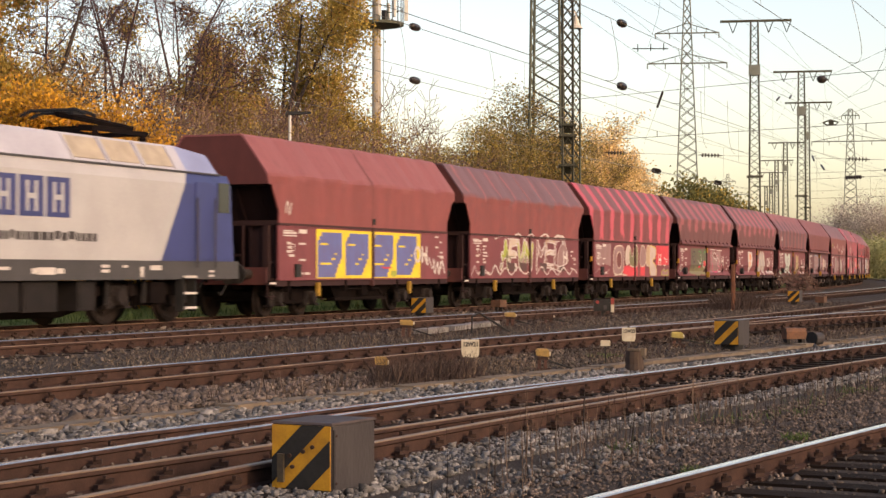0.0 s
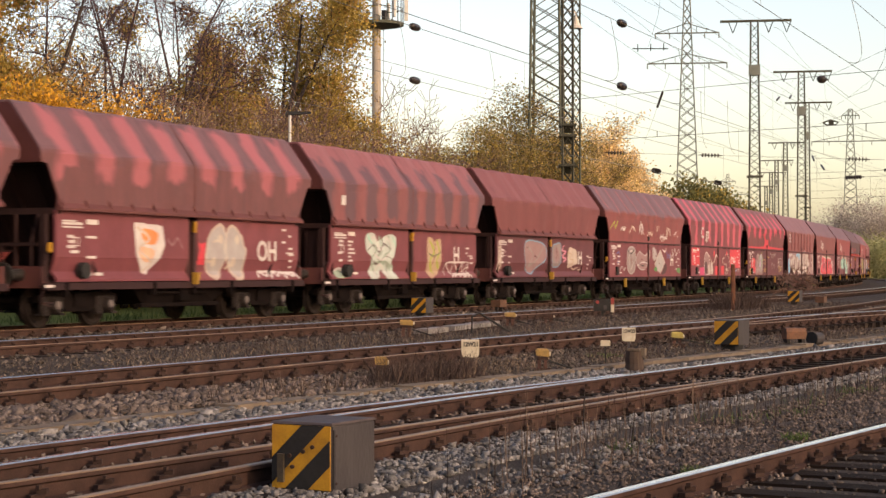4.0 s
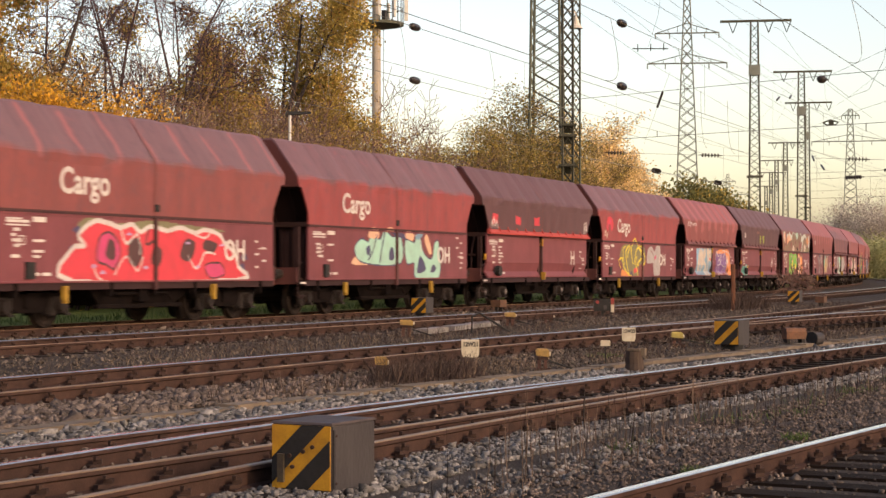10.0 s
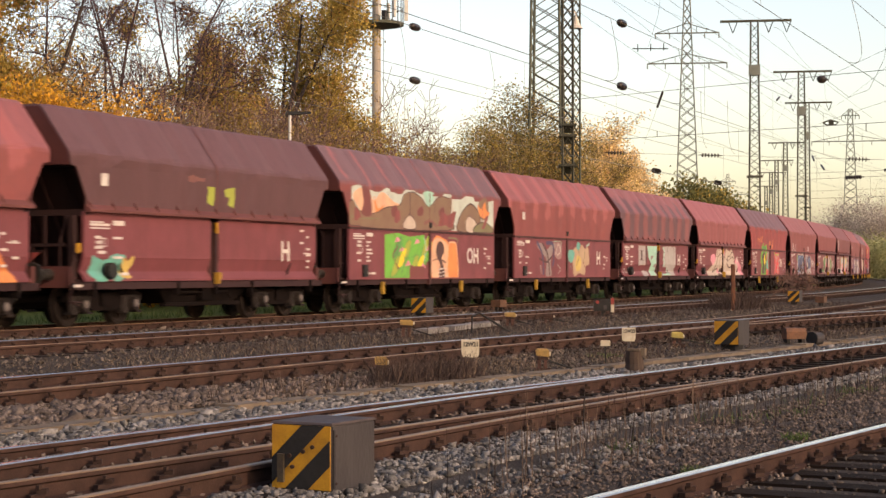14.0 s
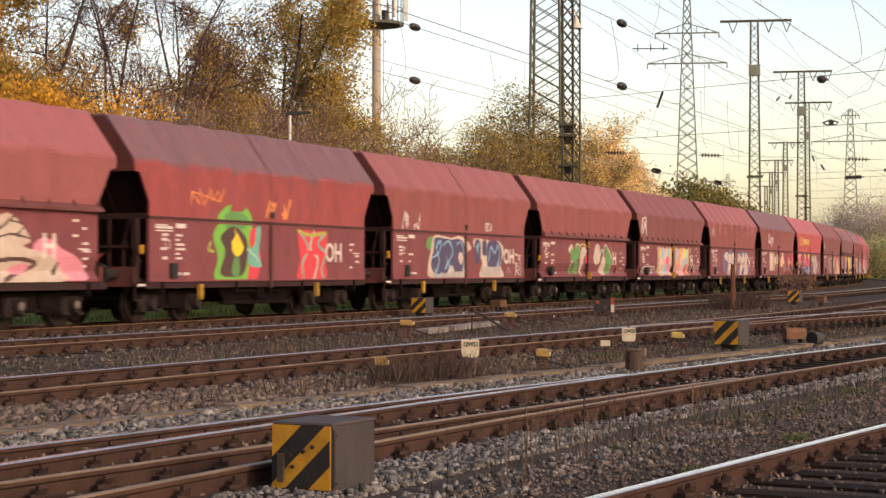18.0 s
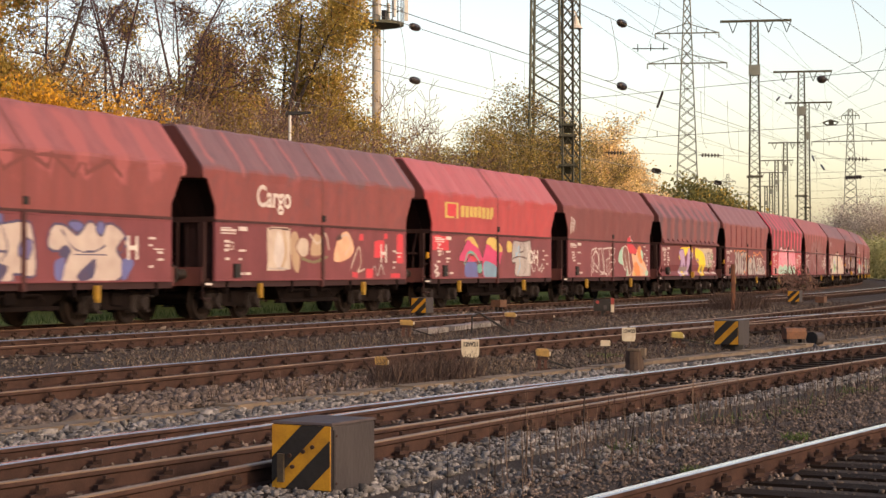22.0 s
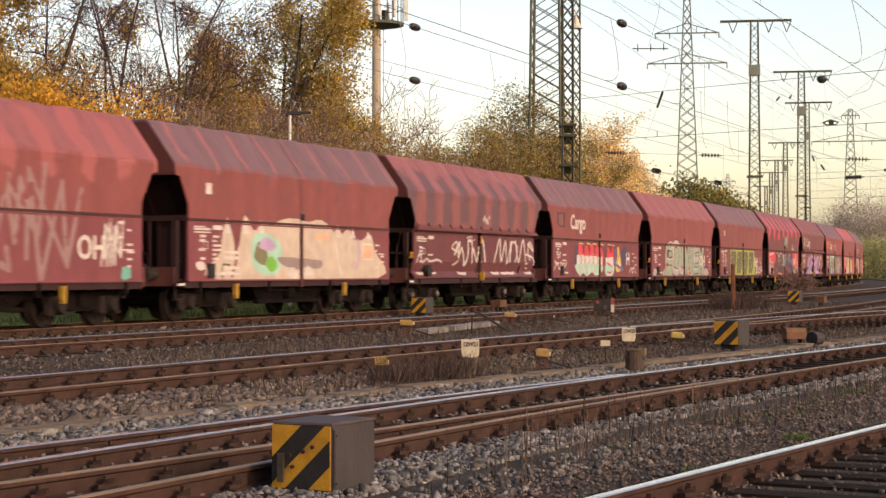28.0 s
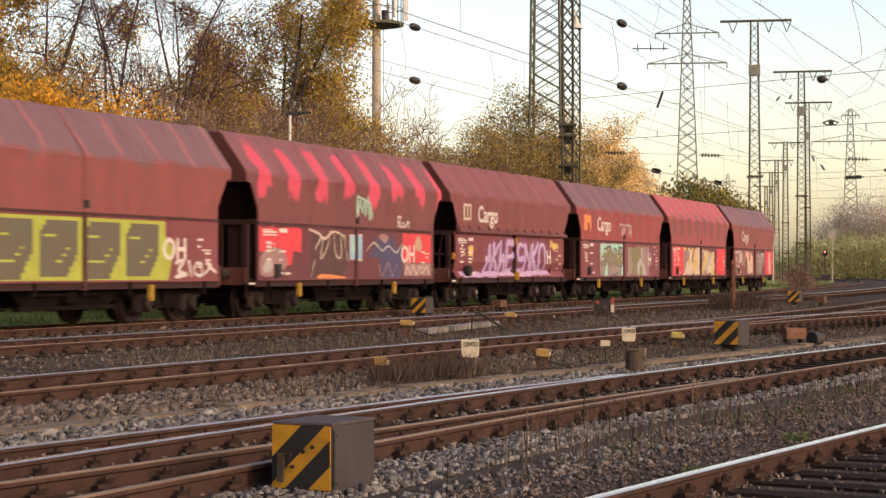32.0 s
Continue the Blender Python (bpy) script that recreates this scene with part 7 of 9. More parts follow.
    am.transform(Matrix.Diagonal((1.3, 1, 1.3, 1)))
    for bx in (-5.0, 5.0):
        b = part("bogie", fm, None, lo, at=Matrix.Translation((bx, 0, 0)))
        for dx in (-1.325, 1.325):
            ws = part("wheelset", wm, None, b, at=Matrix.Translation((dx, 0, 0.61)))
            WHEELS.append((ws, dx, 0.61, -1))
            part("axle_box", am, None, b, at=Matrix.Translation((dx, 0, 0.61)))
            part("spring", Mesh().tube([(dx - 0.45, -1.1, 0.6), (dx - 0.45, -1.1, 0.92)], 0.12, 8).tube([(dx + 0.45, -1.1, 0.6), (dx + 0.45, -1.1, 0.92)], 0.12, 8), M_IRON, b)
        part("sand_box", Mesh().box(-0.3, 0.3, -1.3, -1.0, 0.45, 0.9), M_IRON, b)
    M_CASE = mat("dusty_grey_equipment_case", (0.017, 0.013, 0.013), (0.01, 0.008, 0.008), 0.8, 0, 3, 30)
    for x0, x1, z0 in ((-2.4, -1.2, 0.32), (-1.15, -0.1, 0.36), (0.0, 1.15, 0.34), (1.85, 2.5, 0.34)):
        part("equipment_box", Mesh().box(x0, x1, -1.33, 1.33, z0, 0.93).box(x0 + 0.06, x1 - 0.06, -1.345, -1.32, z0 + 0.06, 0.85), M_CASE, lo, "dusty grey equipment case")
    part("lower_tray", Mesh().loft([[(-2.2, -1.1, 0.34), (2.3, -1.1, 0.34), (2.3, 1.1, 0.34), (-2.2, 1.1, 0.34)], [(-1.8, -0.9, 0.2), (1.9, -0.9, 0.2), (1.9, 0.9, 0.2), (-1.8, 0.9, 0.2)]]), M_IRON, lo)
    for x in (3.05, 4.5, 6.2):
        part("damper", Mesh().tube([(x, -1.22, 0.45), (x + 0.05, -1.22, 0.98)], 0.06, 8), M_CASE, lo)
    return lo


LOCO = locomotive()

# ---- vegetation ----
def fast_mesh(name, verts, k, material):
    """A mesh of n separate polygons of k corners each, from an array of n * k places."""
    me = bpy.data.meshes.new(name)
    nv = len(verts)
    nf = nv // k
    me.vertices.add(nv)
    me.vertices.foreach_set("co", np.ascontiguousarray(verts, dtype=np.float32).ravel())
    me.loops.add(nv)
    me.loops.foreach_set("vertex_index", np.arange(nv, dtype=np.int32))
    me.polygons.add(nf)
    me.polygons.foreach_set("loop_start", np.arange(0, nv, k, dtype=np.int32))
    me.polygons.foreach_set("loop_total", np.full(nf, k, dtype=np.int32))
    me.update()
    me.materials.append(material)
    return me


def leaf_cloud(rng, tips, n, size, spread):
    """n small leaf clumps round the twig tips."""
    c = tips[rng.randint(len(tips), size=n)] + rng.normal(0, spread, (n, 3))
    a = rng.normal(0, 1, (n, 3))
    a /= np.linalg.norm(a, axis=1)[:, None]
    b = np.cross(a, rng.normal(0, 1, (n, 3)))
    b /= np.linalg.norm(b, axis=1)[:, None]
    s = size * rng.uniform(0.5, 1.3, (n, 1))
    q = np.stack([c - a * s, c + b * s * 0.6, c + a * s, c - b * s * 0.6], 1)
    return q.reshape(-1, 3)


def leafmat(name, a, b, amount=0.4):
    m = island(mat(name, a, b, 0.75, 0, 0.7, 8, bump=0, mix=1.0), amount)
    N, L = m.node_tree.nodes, m.node_tree.links
    p = N["Principled BSDF"]
    tr, mx = N.new("ShaderNodeBsdfTranslucent"), N.new("ShaderNodeMixShader")
    L.new(p.inputs["Base Color"].links[0].from_socket, tr.inputs["Color"])
    mx.inputs[0].default_value = 0.35
    L.new(p.outputs[0], mx.inputs[1])
    L.new(tr.outputs[0], mx.inputs[2])
    L.new(mx.outputs[0], N["Material Output"].inputs["Surface"])
    return m


M_BARK = mat("dark_grey_brown_bark", (0.062, 0.046, 0.04), (0.032, 0.024, 0.021), 0.95, 0, 3, 20)
M_BAREBARK = mat("purplish_brown_bark", (0.085, 0.052, 0.05), (0.05, 0.032, 0.032), 0.95, 0, 3, 20)
M_TWIG = mat("reddish_brown_twigs", (0.2, 0.125, 0.1), (0.13, 0.08, 0.066), 0.95, 0, 3, 20)
M_PALETWIG = mat("grey_brown_twigs", (0.26, 0.18, 0.13), (0.17, 0.12, 0.09), 0.95, 0, 3, 20)
L_OAK = leafmat("olive_brown_oak_leaves", (0.48, 0.33, 0.075), (0.28, 0.2, 0.05), 0.3)
L_YELLOW = leafmat("golden_yellow_leaves", (0.72, 0.37, 0.035), (0.46, 0.23, 0.03), 0.35)
L_ORANGE = leafmat("orange_brown_leaves", (0.48, 0.25, 0.065), (0.3, 0.16, 0.05), 0.3)
L_RED = leafmat("faded_russet_leaves", (0.34, 0.16, 0.12), (0.22, 0.11, 0.085), 0.35)
L_BRUSH = leafmat("dull_olive_brush_leaves", (0.36, 0.25, 0.11), (0.23, 0.16, 0.08), 0.25)
L_BIRCH = leafmat("pale_gold_birch_leaves", (0.85, 0.63, 0.32), (0.7, 0.48, 0.22), 0.3)
L_GREEN = leafmat("dull_green_leaves", (0.2, 0.18, 0.06), (0.12, 0.115, 0.04), 0.3)
# the next two are paled: the air's haze is mixed into the leaf colours
L_HEDGE = leafmat("haze_paled_olive_hedge_leaves", (0.42, 0.4, 0.2), (0.32, 0.31, 0.15), 0.2)
L_HAZE = leafmat("haze_paled_pinkish_grey_twigs", (0.48, 0.4, 0.35), (0.38, 0.32, 0.28), 0.15)


def grow(m, rng, p, d, length, r, level, tips, wander=0.22, shed=3, wide=1.0):
    """A limb that bends and forks; collects the ends of the finest twigs."""
    pts, rad = [p], [r]
    n = 4 if level < 2 else 3
    for i in range(n):
        d = (d + Vector(rng.normal(0, wander, 3)) + Vector((0, 0, 0.05))).normalized()
        p = p + d * (length / n)
        pts.append(p)
        rad.append(max(r * (1 - 0.75 * (i + 1) / n), 0.011))
        if level >= 2:
            tips.append(tuple(p))
    m.tube(pts, rad, 6 if level == 0 else (4 if level == 1 else 3), caps=False)
    if level >= shed:
        return
    for k in range(rng.randint(4, 7)):
        i = rng.randint(1, n + 1)
        side = Vector(rng.normal(0, 1, 3))
        side = (side - d * side.dot(d)).normalized()
        nd = (d * rng.uniform(0.35, 0.9) + side * rng.uniform(0.55, 1.0)).normalized()
        grow(m, rng, pts[i], nd, length * rng.uniform(0.42, 0.62) * (wide if level == 0 else 1.0), rad[i] * 0.65, level + 1, tips, wander, shed)


def tree(x, y, h, seed, leaves, n, size, label, r=0.2, spread=0.4, wide=1.0, stems=1, shed=3, bark=M_BARK, group="trees on the bank", lean=0.1, base=-0.16, name="tree", category="tree", tall=0.62, spray=0):
    rng = np.random.RandomState(seed)
    t = thing(name, Matrix.Translation((x, y, base)), label, category, group)
    m, tips = Mesh(), []
    for s in range(stems):
        d = Vector((rng.normal(0, lean), rng.normal(0, lean), 1)).normalized()
        o = Vector((rng.normal(0, 0.35), rng.normal(0, 0.35), -0.05)) if stems > 1 else Vector((0, 0, -0.05))
        grow(m, rng, o, d, h * (tall if stems == 1 else rng.uniform(0.5, 0.7)), r, 0, tips, 0.16, shed, wide)
    me = bpy.data.meshes.new("trunk")
    me.from_pydata(m.v, [], m.f)
    me.materials.append(bark)
    part("trunk", me, None, t)
    if spray:
        # fine upright shoots that fill the thicket
        k = spray
        base = np.array(tips)[rng.randint(len(tips), size=k)] * np.array([1, 1, 0.8])
        up = np.column_stack([rng.normal(0, 0.22, (k, 2)), rng.uniform(0.5, 1.5, k)])
        side = np.column_stack([rng.normal(0, 1, (k, 2)), np.zeros(k)])
        side *= 0.011 / np.linalg.norm(side, axis=1)[:, None]
        shoots = np.stack([base - side, base + side, base + up + side * 0.4, base + up - side * 0.4], 1).reshape(-1, 3)
        tagged(part("shoots", fast_mesh("shoots", shoots, 4, M_PALETWIG), None, t, "thin upright shoots"), kind="stuff")
    tips = np.array(tips)
    top = tips[:, 2].max()
    tips[:, 2] *= h / top if top > h else 1.0
    for lm, share in leaves:
        k = int(2.4 * n * share)
        if k:
            c = part("crown", fast_mesh("crown", leaf_cloud(rng, tips, k, size * 0.62, spread), 4, lm), None, t, "loose crown of small leaves")
            tagged(c, kind="stuff")
    return t


BARE = "tall bare tree with thin reddish twigs"
OAK = "broad oak with olive-brown leaves"
for k, (x, y, h, n, w) in enumerate(((49.2, 34.8, 15, 13000, 0.6), (50.9, 35.6, 12.5, 9000, 0.5), (47.9, 35.4, 15, 13000, 0.6), (48.8, 33.4, 11, 8000, 0.6))):
    tree(x, y, h, 1 + k, ((L_OAK, 0.7), (L_ORANGE, 0.3)), n, 0.11, "tall oak with olive-brown autumn leaves", 0.2, 0.27, w, tall=0.7)
for k, (x, h) in enumerate(((46.2, 8.4), (47.6, 8.0), (49.2, 7.7), (50.6, 7.4))):
    tree(x, 32.6 + 0.4 * (k % 2), h, 4 + k, ((L_ORANGE, 0.55), (L_BRUSH, 0.45)), 4200, 0.09, "small tree with orange-brown leaves", 0.09, 0.36, 0.8, 3, spray=300)
for k, (x, h, n) in enumerate(((41.4, 7.4, 9000), (42.8, 7.6, 9500), (44.1, 7.4, 9500), (45.4, 7.2, 8500), (46.7, 6.8, 6000), (47.6, 6.0, 2500))):
    tree(x, 29.2 + 0.4 * (k % 2), h, 8 + 31 * (k > 2) + k, ((L_YELLOW, 0.82), (L_ORANGE, 0.18)), n, 0.095, "small maple with golden-yellow leaves", 0.07, 0.24, 0.6, 3)
for k, (x, y, h) in enumerate(((52.6, 35, 15), (53.9, 34.2, 16), (55.4, 35.4, 15), (56.8, 35, 16.5), (58.0, 36, 15), (59.0, 34.6, 16), (60.2, 35.2, 16.5), (61.6, 36.2, 15))):
    tree(x, y, h, 210 + k, ((L_RED, 1.0),), 250 if k < 4 else 700, 0.065, BARE, 0.11, 0.32, 0.5, shed=4, bark=M_BAREBARK, lean=0.035, tall=0.85)
for k, (x, y, h, n, w) in enumerate(((61.6, 34, 16.5, 5200, 0.5), (63.6, 33.6, 17, 6000, 0.6), (65.2, 34.4, 15.0, 5000, 0.6), (62.6, 34.8, 12.5, 4200, 0.65), (65.2, 33.0, 11.0, 5500, 0.65), (67.8, 34.2, 11.4, 4600, 0.5), (60.6, 33.2, 9.0, 3400, 0.6), (69.4, 34.0, 10.4, 3000, 0.42), (66.5, 35.5, 13.0, 5000, 0.5))):
    tree(x, y, h, 20 + k, ((L_OAK, 0.88), (L_ORANGE, 0.12)), n, 0.105, OAK, 0.2, 0.27, w, tall=0.7)
tree(71.2, 34.0, 9.4, 37, ((L_OAK, 0.6), (L_ORANGE, 0.4)), 2000, 0.1, "slender oak with brown leaves", 0.12, 0.24, 0.36)
BRUSH = "dense brown-olive thicket of twigs and leaves"
for k in range(15):
    x = 40 + 2.75 * k
    hk = (6.2, 6.4, 6.4, 6.4, 6.6, 6.9, 7.2, 7.4, 7.6, 7.6, 7.6, 7.6, 7.0, 6.0, 5.4)[k]
    if 1 <= k <= 2:
        hk -= 1.4
    n = 3600 if k < 9 else (2600, 2200, 1700, 1100, 900, 900)[k - 9]
    tree(x, 30.4 + 0.8 * math.sin(3.1 * k), hk, 40 + k, ((L_BRUSH, 0.75), (L_OAK, 0.25)), n, 0.075, BRUSH, 0.045, 0.3, 1.0, 6, bark=M_TWIG, group="brush on the bank", name="shrub", category="shrub", lean=0.16, spray=420 if k < 11 else 160)
for k in range(9):
    tree(50 + 2.4 * k, 32.6 + 0.6 * math.sin(2.1 * k), 7.4 if k < 5 else 7.8, 29 + k, ((L_BRUSH, 0.75), (L_RED, 0.25)), 4200, 0.08, BRUSH, 0.05, 0.4, 1.0, 5, bark=M_TWIG, group="brush on the bank", name="shrub", category="shrub", lean=0.18, spray=350)
for k in range(11):
    tree(44 + 4.4 * k, 40 + 1.5 * math.sin(2.3 * k), 7.4 if k < 8 else 6, 60 + k, ((L_BRUSH, 0.75), (L_RED, 0.25)), 4200, 0.11, BRUSH, 0.06, 0.5, 1.0, 4, bark=M_TWIG, group="brush on the bank", name="shrub", category="shrub", lean=0.25, spray=300)
for k, (x, y, h) in enumerate(((87.4, 34.0, 6.2), (89.0, 34.2, 8.0), (91.2, 34.0, 9.6), (93.6, 34.2, 11.4), (96.4, 34.0, 12.6), (99.0, 33.8, 11.2), (101.4, 34.0, 8.6), (94.5, 32.8, 8.4))):
    tree(x, y, h, 80 + k, ((L_OAK, 0.4), (L_BRUSH, 0.45), (L_GREEN, 0.15)), 17000, 0.105, "rounded thicket with olive-brown leaves", 0.09, 0.32, 0.62, 6, group="brush on the bank", lean=0.14, spray=500)
for k, (x, y, h) in enumerate(((114.6, 35.7, 12.0), (117.0, 36, 15.0), (119.2, 36.2, 14.2), (122, 36.3, 13.0), (125.5, 36.4, 11.0), (133.5, 36, 13.4), (129, 36.6, 8.4), (137, 36.8, 8.0))):
    tree(x, y, h, 90 + k, ((L_BIRCH, 0.92), (L_OAK, 0.08)), 1500 if k == 5 else 5000, 0.15, "slender birch with pale gold leaves", 0.08, 0.32, 0.3 if k == 5 else 0.4, 2 if k == 5 else 4, lean=0.04, bark=M_PALETWIG, spray=160)
for k in range(8):
    tree(104 + 7.0 * k, 33.0 + 1.0 * k, 6.4, 100 + k, ((L_OAK, 0.5), (L_BRUSH, 0.35), (L_GREEN, 0.15)), 4200, 0.18, BRUSH, 0.06, 0.5, 1.0, 4, group="brush on the bank", name="shrub", category="shrub", lean=0.25)
for k, (x, y, h) in enumerate(((159, 40, 9.6), (162, 40.3, 10.4), (166, 40.5, 10.0), (170, 41, 9.0), (154, 40, 8.5))):
    tree(x, y, h, 110 + k, ((L_GREEN, 0.8), (L_OAK, 0.2)), 5000, 0.28, "dark green leafy thicket", 0.1, 0.5, 0.8, 4, lean=0.16)
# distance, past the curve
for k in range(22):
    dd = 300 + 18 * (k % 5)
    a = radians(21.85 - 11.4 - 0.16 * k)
    tree(dd * math.cos(a), dd * math.sin(a), (4.6, 6.0, 4.4, 6.6, 5.2)[k % 5], 120 + k, ((L_HEDGE, 0.9), (L_GREEN, 0.1)), 5000, 0.3, "far hedge trees, yellow-green paled for haze", 0.1, 1.2, 1.0, 3, shed=2, group="far hedge", lean=0.3)
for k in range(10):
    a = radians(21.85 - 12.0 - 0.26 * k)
    tree(395 * math.cos(a), 395 * math.sin(a), (13, 16, 18, 17, 19, 18, 16, 18, 15, 14)[k], 150 + k, ((L_HAZE, 1.0),), 1500, 0.28, "far bare tree, pinkish-grey twigs paled for haze", 0.2, 1.2, 1.0, 3, shed=3, bark=M_TWIG, group="far trees", lean=0.12)
tree(84.08, 16.06, 1.7, 171, ((L_RED, 1.0),), 260, 0.05, "leafless red-brown briar bush", 0.012, 0.12, 1.1, 5, bark=M_TWIG, group="briars between the tracks", lean=0.4, name="shrub", category="shrub")

# grass behind the train: a sheet of turf with tufts
gm = Mesh()
gx = list(range(-30, 230, 10))
for a, b in zip(gx[:-1], gx[1:]):
    ya, yb = [train_at(v)[1] + 2.3 for v in (a, b)]
    gm.add([(a, ya, -0.1), (b, yb, -0.1), (b, yb + 9, 0.1), (a, ya + 9, 0.1)], [(0, 1, 2, 3)])
turf = new("grass_verge", gm.data("grass_verge", mat("green_turf", (0.11, 0.15, 0.025), (0.15, 0.17, 0.045), 0.95, 0, 0.8, 12, bump=0.8, dist=0.05, mix=1.0)))
tagged(turf, "strip of green grass behind the train", "grass", kind="structure")


def tufts(name, label, areas, n, h, width, material, seed, lean=0.3):
    """Blades or dry stems standing in patches: areas of (x, y, radius along x, radius along y)."""
    rng = np.random.RandomState(seed)
    out = []
    for x, y, rx, ry in areas:
        c = np.stack([x + rng.uniform(-rx, rx, n), y + rng.uniform(-ry, ry, n)], 1)
        z = np.array([ground_z(*p) for p in c]) - 0.02
        hh = h * rng.uniform(0.4, 1.1, n)
        a = rng.uniform(0, 6.28, n)
        wv = np.stack([np.cos(a), np.sin(a), 0 * a], 1) * width
        b = np.column_stack([c, z])
        tip = b + np.column_stack([rng.normal(0, lean, (n, 2)) * hh[:, None], hh])
        mid = (b + tip) / 2 + np.column_stack([rng.normal(0, 0.025, (n, 2)) * hh[:, None], 0 * hh])
        out.append(np.stack([b - wv, b + wv, mid + wv * 0.8, tip + wv * 0.2, tip - wv * 0.2, mid - wv * 0.8], 1).reshape(-1, 3))
    ob = new(name, fast_mesh(name, np.concatenate(out), 6, material))
    return tagged(ob, label, "weeds", kind="stuff")


M_DRY = island(mat("dry_brown_weed_stems", (0.11, 0.075, 0.056), (0.055, 0.038, 0.031), 0.95, 0, 3, 20), 0.5)
M_BRIAR = island(mat("dark_brown_brush", (0.072, 0.046, 0.038), (0.04, 0.028, 0.024), 0.95, 0, 3, 20), 0.4)
M_STRAW = island(mat("pale_straw_stems", (0.24, 0.175, 0.12), (0.14, 0.1, 0.07), 0.95, 0, 3, 20), 0.4)
tufts("weeds", "tall thin dead weed stems in the gravel", ((13.6, 3.95, 1.0, 0.4), (15.4, 3.9, 1.2, 0.5), (17.4, 3.75, 1.4, 0.5), (19.6, 3.55, 1.4, 0.45), (22.4, 3.15, 1.6, 0.4), (25.5, 2.8, 1.8, 0.4)), 70, 0.4, 0.0028, M_DRY, 1, 0.08)
tufts("weeds", "dead weed stems standing before the rails", ((14.5, 4.5, 2.0, 0.1), (18.0, 4.15, 2.0, 0.15), (22.0, 3.6, 2.5, 0.2), (11.0, 3.9, 1.2, 0.2)), 26, 0.62, 0.0034, M_DRY, 11, 0.06)
tufts("weeds", "low dry litter and straw in the gravel", ((16.0, 3.3, 3.0, 0.5), (20.5, 2.9, 3.0, 0.5), (13.0, 3.0, 2.0, 0.4), (26, 2.3, 3.0, 0.6)), 420, 0.07, 0.004, M_DRY, 12, 1.4)
tufts("weeds", "dark leafless brush beside the trough", ((19.4, 8.35, 0.55, 0.3), (20.1, 8.3, 0.7, 0.35), (20.8, 8.2, 0.5, 0.3)), 330, 0.36, 0.0045, M_BRIAR, 2, 0.45)
tufts("weeds", "thin dry stems beside the trough", ((17.0, 8.7, 1.4, 0.3), (18.4, 8.5, 1.0, 0.3), (22.4, 8.2, 1.4, 0.5), (25.5, 7.9, 2.0, 0.6)), 90, 0.3, 0.004, M_DRY, 8, 0.3)
tufts("weeds", "dark brown brush between the tracks", ((60.0, 13.3, 2.4, 0.6), (63.5, 14.3, 2.0, 0.5)), 650, 0.6, 0.01, M_BRIAR, 3, 0.5)
tufts("weeds", "brown weeds between the tracks", ((46, 13.8, 6, 1.0), (36, 13.3, 5, 1.0), (30, 8.0, 4, 0.7), (40, 7.0, 4, 0.7), (76, 14.5, 8, 1.2), (27, 13.4, 4, 1.2), (54, 12.5, 6, 1.6), (66, 12.0, 6, 1.5)), 420, 0.24, 0.005, M_BRIAR, 4, 0.35)
tufts("weeds", "withered grass between the tracks", ((24, 13.2, 4, 1.0), (33, 13.0, 5, 1.2), (44, 12.6, 6, 1.5), (58, 12.0, 8, 1.6), (30, 7.9, 5, 0.8), (40, 6.6, 5, 0.9), (22.5, 8.5, 2.0, 0.6)), 380, 0.13, 0.004, M_STRAW, 9, 0.7)
tufts("weeds", "withered stems along the train's track", ((30, 18.9, 14, 0.5), (60, 18.9, 16, 0.6), (45, 15.2, 14, 0.5)), 420, 0.2, 0.005, M_BRIAR, 10, 0.4)
tufts("grass_tufts", "green grass tufts in the gravel", ((12.3, 3.05, 0.12, 0.1), (21.5, 3.4, 0.4, 0.2), (15.2, 2.9, 0.16, 0.1), (27, 8.1, 0.4, 0.2), (40, 8.0, 0.6, 0.3)), 160, 0.09, 0.004, M_GRASS, 5, 0.5)
tufts("grass_tufts", "low green weeds among dry stems", ((17.2, 3.7, 0.7, 0.25), (19.6, 3.6, 0.8, 0.3), (14.0, 4.0, 0.5, 0.15), (24.0, 3.3, 1.2, 0.3), (14.6, 2.5, 0.5, 0.2), (16.9, 3.95, 0.35, 0.2), (17.9, 3.45, 0.3, 0.15), (23.6, 3.2, 0.6, 0.25), (34, 8.0, 1.2, 0.3)), 42, 0.11, 0.0035, M_GRASS, 7, 0.5)
tufts("grass_tufts", "green grass along the far verge", ((20, 24.6, 30, 0.9), (70, 24.8, 20, 0.8), (110, 27.5, 12, 1.5), (140, 29.5, 14, 2.0), (30, 27, 40, 2.5)), 2600, 0.28, 0.012, M_GRASS, 6, 0.4)

